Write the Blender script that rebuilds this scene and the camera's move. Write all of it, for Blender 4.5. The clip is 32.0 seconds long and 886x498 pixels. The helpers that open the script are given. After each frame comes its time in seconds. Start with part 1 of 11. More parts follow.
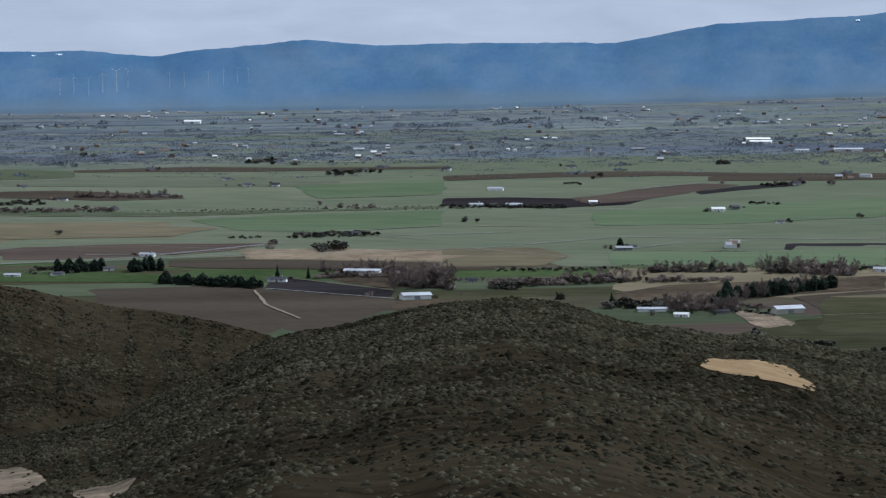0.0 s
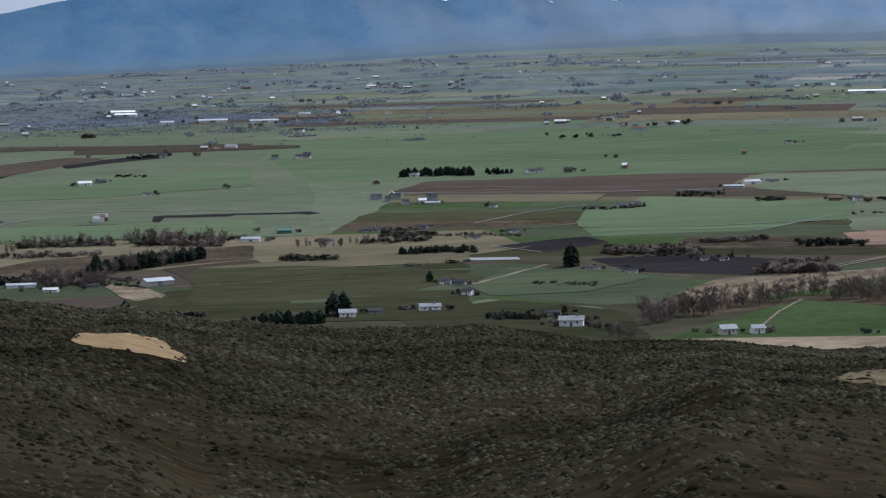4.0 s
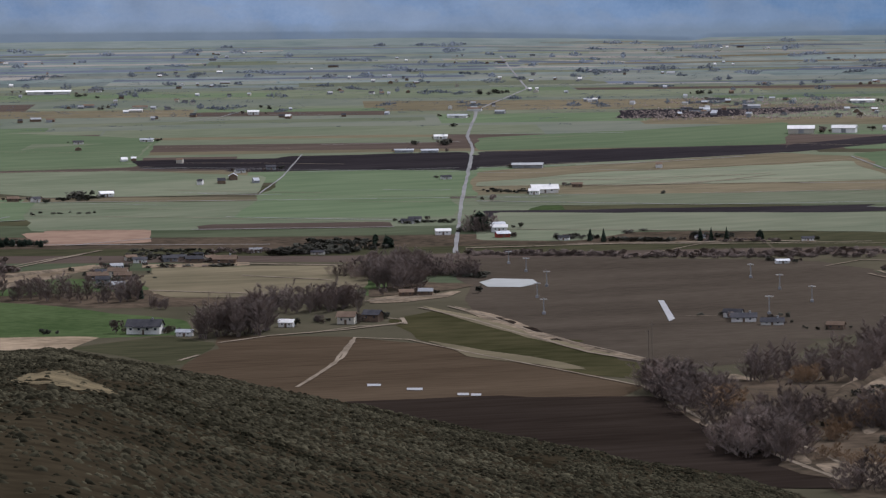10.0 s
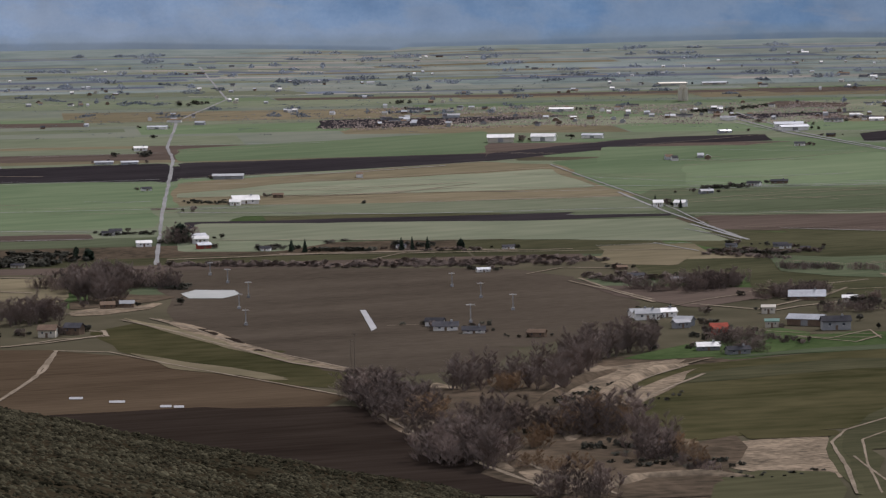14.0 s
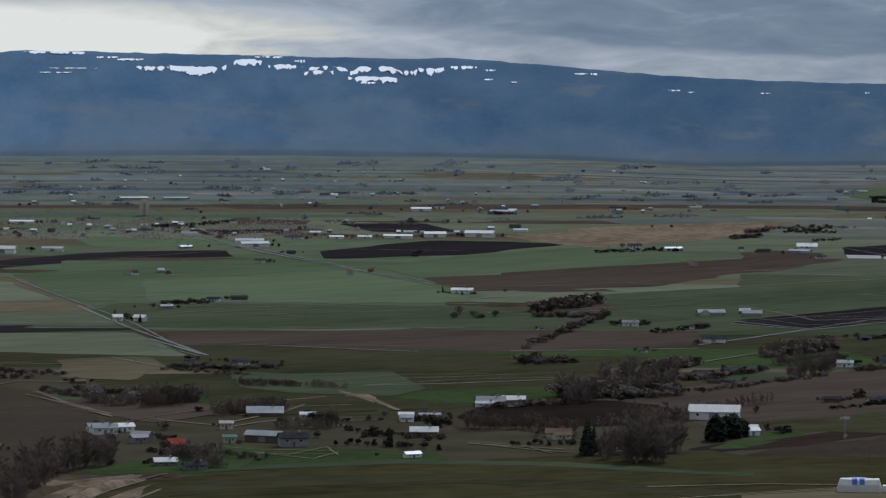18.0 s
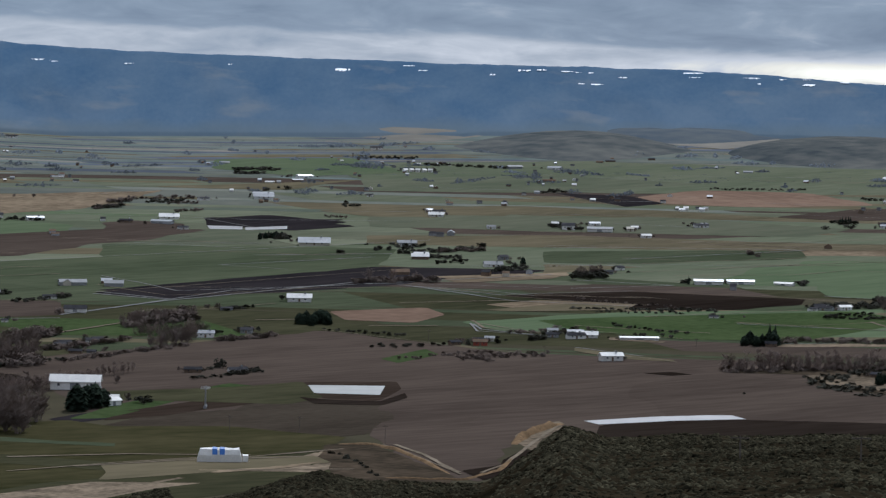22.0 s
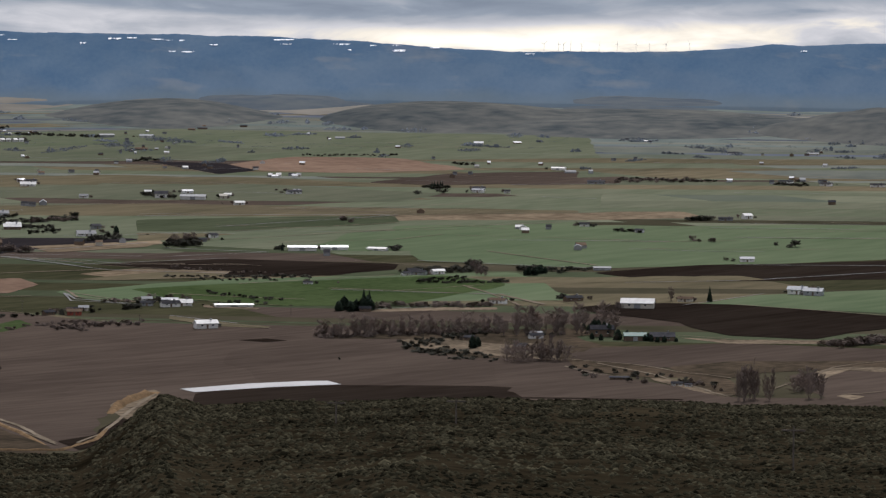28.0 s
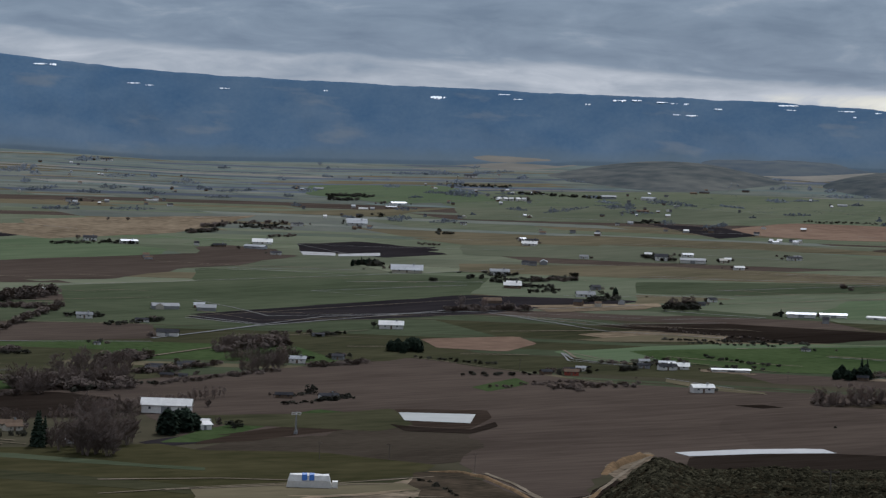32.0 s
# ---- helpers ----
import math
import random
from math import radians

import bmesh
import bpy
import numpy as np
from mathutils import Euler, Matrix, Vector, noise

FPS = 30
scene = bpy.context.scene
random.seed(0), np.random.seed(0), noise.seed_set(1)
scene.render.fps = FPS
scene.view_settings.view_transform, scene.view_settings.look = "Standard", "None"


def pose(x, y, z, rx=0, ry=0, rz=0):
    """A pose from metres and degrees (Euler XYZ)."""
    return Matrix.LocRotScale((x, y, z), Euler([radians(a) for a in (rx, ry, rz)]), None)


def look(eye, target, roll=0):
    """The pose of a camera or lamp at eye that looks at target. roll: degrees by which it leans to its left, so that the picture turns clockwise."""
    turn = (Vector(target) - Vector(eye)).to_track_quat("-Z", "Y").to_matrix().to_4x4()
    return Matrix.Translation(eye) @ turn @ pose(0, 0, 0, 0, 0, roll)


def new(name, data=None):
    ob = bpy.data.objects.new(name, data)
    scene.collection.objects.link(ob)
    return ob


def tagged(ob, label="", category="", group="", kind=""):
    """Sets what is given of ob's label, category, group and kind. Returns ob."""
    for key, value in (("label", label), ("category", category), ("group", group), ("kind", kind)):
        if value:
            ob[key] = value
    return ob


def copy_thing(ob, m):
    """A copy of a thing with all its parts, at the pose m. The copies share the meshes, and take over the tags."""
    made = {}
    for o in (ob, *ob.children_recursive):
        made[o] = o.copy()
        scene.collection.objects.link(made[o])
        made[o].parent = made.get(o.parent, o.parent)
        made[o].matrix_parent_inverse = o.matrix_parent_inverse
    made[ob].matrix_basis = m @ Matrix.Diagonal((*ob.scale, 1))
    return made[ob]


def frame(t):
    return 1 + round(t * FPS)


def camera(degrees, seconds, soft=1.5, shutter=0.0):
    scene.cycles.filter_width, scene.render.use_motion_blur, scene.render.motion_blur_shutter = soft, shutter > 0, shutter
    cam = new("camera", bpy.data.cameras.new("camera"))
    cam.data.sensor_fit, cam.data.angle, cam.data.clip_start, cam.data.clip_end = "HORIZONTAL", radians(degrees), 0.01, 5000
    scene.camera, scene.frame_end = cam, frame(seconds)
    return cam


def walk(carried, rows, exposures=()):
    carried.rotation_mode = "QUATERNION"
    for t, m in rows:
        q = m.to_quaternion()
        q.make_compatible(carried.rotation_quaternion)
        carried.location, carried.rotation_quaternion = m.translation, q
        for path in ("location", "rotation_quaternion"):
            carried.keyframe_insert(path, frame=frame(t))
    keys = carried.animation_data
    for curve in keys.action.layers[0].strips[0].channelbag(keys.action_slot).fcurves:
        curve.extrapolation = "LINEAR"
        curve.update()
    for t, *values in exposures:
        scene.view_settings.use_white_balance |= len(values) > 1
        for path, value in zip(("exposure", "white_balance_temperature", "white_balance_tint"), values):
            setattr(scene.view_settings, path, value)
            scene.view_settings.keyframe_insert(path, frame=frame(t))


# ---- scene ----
cam = camera(12.69, 32.0, soft=1.3, shutter=0.0)
# seconds, bearing, pitch, lean: the camera stands at one lookout and turns
ROWS = [
    (0, 0.000, -2.968, 0.216),
    (0.5, 0.858, -3.201, 0.368),
    (1, 2.054, -3.151, 0.480),
    (1.5, 3.520, -2.962, 0.409),
    (2, 4.549, -3.006, 0.687),
    (2.5, 5.560, -3.167, 0.643),
    (4.5, 10.384, -3.477, 1.358),
    (5, 11.812, -3.331, 1.328),
    (5.5, 13.329, -3.271, 1.511),
    (6, 14.278, -3.266, 1.570),
    (6.5, 15.012, -3.235, 1.683),
    (7, 15.623, -3.310, 1.522),
    (7.5, 16.230, -3.366, 1.444),
    (8, 16.901, -3.354, 1.341),
    (8.5, 17.715, -3.523, 1.166),
    (9, 18.853, -3.691, 0.967),
    (9.5, 19.904, -3.696, 0.889),
    (10, 20.870, -3.657, 0.713),
    (10.5, 22.043, -3.413, 0.524),
    (11, 23.238, -3.399, 0.553),
    (11.5, 24.203, -3.407, 0.645),
    (12, 25.170, -3.395, 0.694),
    (12.5, 25.738, -3.578, 0.850),
    (13, 25.292, -3.551, 0.772),
    (13.5, 24.919, -3.572, 0.995),
    (15.5, 27.916, -3.160, 0.819),
    (16, 29.043, -2.740, 0.568),
    (16.5, 30.038, -2.386, 0.472),
    (17, 30.791, -2.138, 0.391),
    (17.5, 31.725, -2.010, 0.100),
    (18, 32.947, -1.963, -0.279),
    (18.5, 33.998, -1.990, -0.640),
    (19, 34.987, -2.037, -1.037),
    (19.5, 35.782, -2.067, -1.039),
    (20, 36.923, -2.020, -1.233),
    (20.5, 38.851, -2.051, -1.365),
    (21, 40.702, -2.079, -1.256),
    (21.5, 41.786, -2.123, -0.995),
    (22, 42.112, -2.290, -1.031),
    (22.5, 42.119, -2.368, -1.241),
    (23, 42.212, -2.313, -1.190),
    (23.5, 42.550, -2.276, -1.078),
    (24, 43.556, -2.184, -0.801),
    (24.5, 45.162, -2.033, -0.485),
    (25, 46.574, -1.995, -0.356),
    (25.5, 47.633, -2.061, -0.332),
    (27.5, 48.951, -2.595, -0.524),
    (28, 47.963, -2.689, -0.465),
    (28.5, 47.313, -2.726, -0.520),
    (29, 46.301, -2.690, -0.564),
    (29.5, 45.139, -2.779, -0.625),
    (30, 44.001, -2.631, -0.885),
    (30.5, 42.979, -2.317, -1.160),
    (31, 42.175, -2.100, -1.286),
    (31.5, 41.498, -1.950, -1.522),
    (32, 40.768, -1.913, -1.814),
]
EXPOSURE = [(0.0, 0.58, 5180, 12), (2.0, 0.5, 5200, 12), (4.5, 0.57, 5240, 15), (6.0, 0.6, 5300, 17), (9.0, 0.63, 5400, 19), (11.0, 0.63, 5770, 21), (13.5, 0.63, 5870, 21), (15.5, 0.5, 5790, 19), (16.0, 0.42, 5640, 17), (16.6, -0.15, 5490, 13), (17.0, -0.29, 5440, 13), (19.0, -0.28, 5290, 12), (20.0, 0.08, 5290, 12), (21.0, 0.02, 5290, 12), (22.0, 0.22, 5390, 13), (23.0, 0.37, 5440, 13), (24.0, 0.29, 5490, 13), (25.0, -0.05, 5640, 14), (25.5, -0.05, 5690, 15), (28.0, 0.3, 5890, 17), (30.0, 0.47, 5740, 16), (31.0, 0.36, 5590, 14), (32.0, 0.0, 5490, 13)]
walk(cam, [(t, pose(0, 0, 150.0, 0, 0, -bearing) @ pose(0, 0, 0, 90 + pitch) @ pose(0, 0, 0, 0, 0, -lean)) for t, bearing, pitch, lean in ROWS], EXPOSURE)

SKY_GAIN, SUN_GAIN = 1.0, 2.8
# ---- shared numbers ----
EYE = 150.0                       # the lookout stands this far over the valley floor
FAR_BEND, FAR_START = 2710.0, 1500.0
HILL_R = 650.0                    # where the near hillside breaks towards the valley


def floor_z(r):
    """Height of the valley floor, bent up towards the far ridge so shortened distances fit the camera's view."""
    if r <= FAR_START:
        return 0.0
    s = min(r - FAR_START, FAR_BEND * 0.82)
    u = FAR_START + FAR_BEND * s / (FAR_BEND - s)
    return EYE * (1 - (FAR_START + s) / u) 


def ground_z(x, y):
    return floor_z(math.hypot(x, y))


def at(az, r, z=0.0):
    a = radians(az)
    return Vector((r * math.sin(a), r * math.cos(a), z))


# ---- sky and sun ----
world = bpy.data.worlds.new("overcast_sky")
scene.world = world
world.use_nodes = True
wn, wl = world.node_tree.nodes, world.node_tree.links
wn.clear()
w_out = wn.new("ShaderNodeOutputWorld")
w_bg = wn.new("ShaderNodeBackground")
w_sky = wn.new("ShaderNodeTexSky")
w_sky.sky_type, w_sky.sun_disc = "NISHITA", False
w_sky.sun_elevation, w_sky.sun_rotation = radians(43), radians(55)
w_gain = wn.new("ShaderNodeVectorMath")
w_gain.operation = "SCALE"
w_gain.inputs["Scale"].default_value = 0.10
wl.new(w_sky.outputs[0], w_gain.inputs[0])
def w_math(kind, x, y=0.0):
    k = wn.new("ShaderNodeMath")
    k.operation = kind
    for s, v in zip(k.inputs, (x, y)):
        if isinstance(v, (int, float)):
            s.default_value = v
        else:
            wl.new(v, s)
    return k.outputs[0]


def w_range(v, a, b, c, d, smooth=True):
    k = wn.new("ShaderNodeMapRange")
    if smooth:
        k.interpolation_type = "SMOOTHSTEP"
    for s, x in zip(list(k.inputs)[1:5], (a, b, c, d)):
        s.default_value = x
    wl.new(v, k.inputs[0])
    return k.outputs[0]


def w_cloud(wide, tall, detail, rough, seed):
    """Cloud noise over bearing and height above the horizon, both in degrees."""
    box, tex = wn.new("ShaderNodeCombineXYZ"), wn.new("ShaderNodeTexNoise")
    wl.new(w_math("MULTIPLY", w_bearing, wide), box.inputs[0])
    wl.new(w_math("MULTIPLY", w_height, tall), box.inputs[1])
    box.inputs[2].default_value = seed
    tex.inputs["Scale"].default_value, tex.inputs["Detail"].default_value = 1.0, detail
    tex.inputs["Roughness"].default_value, tex.inputs["Distortion"].default_value = rough, 0.4
    wl.new(box.outputs[0], tex.inputs["Vector"])
    return w_math("SUBTRACT", tex.outputs["Fac"], 0.5)


w_co = wn.new("ShaderNodeTexCoord")
w_sep = wn.new("ShaderNodeSeparateXYZ")
wl.new(w_co.outputs["Generated"], w_sep.inputs[0])
w_bearing = w_math("MULTIPLY", w_math("ARCTAN2", w_sep.outputs[0], w_sep.outputs[1]), 57.296)
w_height = w_math("MULTIPLY", w_math("ARCSINE", w_sep.outputs[2]), 57.296)
# height over the skyline of the ridge, which sinks towards the east
w_line = wn.new("ShaderNodeValToRGB")
line = w_line.color_ramp
line.elements[0].position, line.elements[0].color = 0.0, (0.0, 0.0, 0.0, 1)
line.elements[1].position, line.elements[1].color = 1.0, (0.36, 0.36, 0.36, 1)
for spot, tone in ((0.05, 0.05), (0.18, 0.68), (0.54, 0.8), (0.62, 0.47), (0.72, 0.36), (0.8, 0.17), (0.87, 0.28)):
    line.elements.new(spot).color = (tone, tone, tone, 1)
wl.new(w_math("DIVIDE", w_bearing, 60.0), w_line.inputs[0])
w_over = w_math("SUBTRACT", w_height, w_line.outputs[0])
w_wave = w_math("ADD", w_over, w_math("MULTIPLY", w_cloud(0.3, 1.2, 5, 0.55, 3.0), 0.7))
w_fine = w_cloud(0.62, 2.5, 6, 0.56, 9.0)
w_deck = w_math("MULTIPLY", w_range(w_math("ADD", w_wave, w_math("MULTIPLY", w_fine, 0.55)), 0.3, 0.5, 0.01, -0.15), w_range(w_bearing, 29, 36, 0.0, 1.0))
w_value = w_math("ADD", w_math("ADD", w_deck, w_range(w_bearing, 6, 24, 0.545, 0.585)), w_math("MULTIPLY", w_fine, w_range(w_bearing, 8, 26, 0.14, 0.46)))
# broken cloud lit from behind: cumulus over the snowy end, and a bright strip above the eastern skyline
for east, rise, wide, tall, gain in ((26.4, 0.3, 6.8, 0.75, 0.46), (49.3, 0.12, 5.4, 0.3, 0.3), (53.0, 0.42, 5.0, 0.3, 0.12)):
    w_dx = w_math("DIVIDE", w_math("SUBTRACT", w_bearing, east), wide)
    w_dy = w_math("DIVIDE", w_math("SUBTRACT", w_math("ADD", w_over, w_math("MULTIPLY", w_fine, 0.3)), rise), tall)
    w_far = w_math("SQRT", w_math("ADD", w_math("MULTIPLY", w_dx, w_dx), w_math("MULTIPLY", w_dy, w_dy)))
    w_value = w_math("ADD", w_value, w_math("MULTIPLY", w_range(w_far, 0.15, 1.0, 1.0, 0.0), w_math("ADD", gain, w_math("MULTIPLY", w_fine, 0.4))))
w_map = wn.new("ShaderNodeMapping")
w_map.inputs["Scale"].default_value = (15, 15, 68)
wl.new(w_co.outputs["Generated"], w_map.inputs[0])
w_n = wn.new("ShaderNodeTexNoise")
w_n.inputs["Scale"].default_value, w_n.inputs["Detail"].default_value, w_n.inputs["Roughness"].default_value = 1.0, 7.0, 0.52
wl.new(w_map.outputs[0], w_n.inputs["Vector"])
w_high = w_math("ADD", w_n.outputs["Fac"], w_range(w_sep.outputs[2], 0.06, 0.4, -0.1, 0.1, False))   # thinner cloud overhead
w_up = w_range(w_height, 2.2, 5.0, 0.0, 1.0)
w_value = w_math("ADD", w_math("MULTIPLY", w_value, w_math("SUBTRACT", 1.0, w_up)), w_math("MULTIPLY", w_high, w_up))
w_ramp = wn.new("ShaderNodeValToRGB")
cr = w_ramp.color_ramp
cr.elements[0].position, cr.elements[0].color = 0.36, (0.12, 0.168, 0.22, 1)
cr.elements[1].position, cr.elements[1].color = 0.90, (1.0, 0.93, 0.73, 1)
for spot, tone in ((0.47, (0.19, 0.24, 0.285, 1)), (0.57, (0.34, 0.365, 0.378, 1)), (0.66, (0.5, 0.505, 0.49, 1)), (0.76, (0.76, 0.70, 0.55, 1))):
    cr.elements.new(spot).color = tone
wl.new(w_value, w_ramp.inputs[0])
w_mix = wn.new("ShaderNodeMix")
w_mix.data_type = "RGBA"
w_mix.inputs[0].default_value = 0.93
wl.new(w_gain.outputs[0], w_mix.inputs[6])
wl.new(w_ramp.outputs[0], w_mix.inputs[7])
w_bg.inputs[1].default_value = SKY_GAIN
w_grey = wn.new("ShaderNodeHueSaturation")
wl.new(w_range(w_bearing, 3, 14, 0.25, 1.0), w_grey.inputs["Saturation"])
wl.new(w_mix.outputs[2], w_grey.inputs["Color"])
wl.new(w_grey.outputs[0], w_bg.inputs[0])
wl.new(w_bg.outputs[0], w_out.inputs[0])

sun = new("sun", bpy.data.lights.new("sun", "SUN"))
sun.data.energy, sun.data.angle, sun.data.color = SUN_GAIN, radians(12), (1.0, 0.95, 0.86)
sun.matrix_world = look((820, 570, 950), (0, 0, 0))


# ---- materials ----
def surface(name, a, b, scale=0.05, fine=1.0, rough=0.9, bump=0.0, spread=0.12, stretch=(1, 1, 1), metal=0.0, turn=0.0):
    """Two colours broken up at a large and a small scale, with each object's own slight shift of tone."""
    m = bpy.data.materials.new(name)
    m.use_nodes = True
    n, l = m.node_tree.nodes, m.node_tree.links
    p = n["Principled BSDF"]
    p.inputs["Roughness"].default_value, p.inputs["Metallic"].default_value = rough, metal
    p.inputs["Specular IOR Level"].default_value = 0.0 if rough > 0.75 else 0.3
    co = n.new("ShaderNodeTexCoord")
    mp = n.new("ShaderNodeMapping")
    mp.inputs["Scale"].default_value = stretch
    mp.inputs["Rotation"].default_value = (0, 0, radians(turn))
    l.new(co.outputs["Object"], mp.inputs[0])
    big, small = n.new("ShaderNodeTexNoise"), n.new("ShaderNodeTexNoise")
    big.inputs["Scale"].default_value, big.inputs["Detail"].default_value = scale, 4
    small.inputs["Scale"].default_value, small.inputs["Detail"].default_value = fine, 5
    l.new(mp.outputs[0], big.inputs["Vector"])
    l.new(mp.outputs[0], small.inputs["Vector"])
    add = n.new("ShaderNodeMath")
    add.operation = "MULTIPLY_ADD"
    l.new(small.outputs["Fac"], add.inputs[0])
    add.inputs[1].default_value = 0.9
    l.new(big.outputs["Fac"], add.inputs[2])
    ramp = n.new("ShaderNodeMapRange")
    ramp.inputs[1].default_value, ramp.inputs[2].default_value = 0.68, 1.22
    l.new(add.outputs[0], ramp.inputs[0])
    mix = n.new("ShaderNodeMix")
    mix.data_type = "RGBA"
    mix.inputs[6].default_value, mix.inputs[7].default_value = (*a, 1), (*b, 1)
    l.new(ramp.outputs[0], mix.inputs[0])
    info = n.new("ShaderNodeObjectInfo")
    tone = n.new("ShaderNodeMapRange")
    tone.inputs[3].default_value, tone.inputs[4].default_value = 1 - spread, 1 + spread
    l.new(info.outputs["Random"], tone.inputs[0])
    hsv = n.new("ShaderNodeHueSaturation")
    hsv.name = "Hue/Saturation/Value"
    l.new(tone.outputs[0], hsv.inputs["Value"])
    l.new(mix.outputs[2], hsv.inputs["Color"])
    l.new(hsv.outputs[0], p.inputs["Base Color"])
    if bump:
        bp = n.new("ShaderNodeBump")
        bp.inputs["Strength"].default_value, bp.inputs["Distance"].default_value = 0.6, bump
        l.new(small.outputs["Fac"], bp.inputs["Height"])
        l.new(bp.outputs[0], p.inputs["Normal"])
    return m


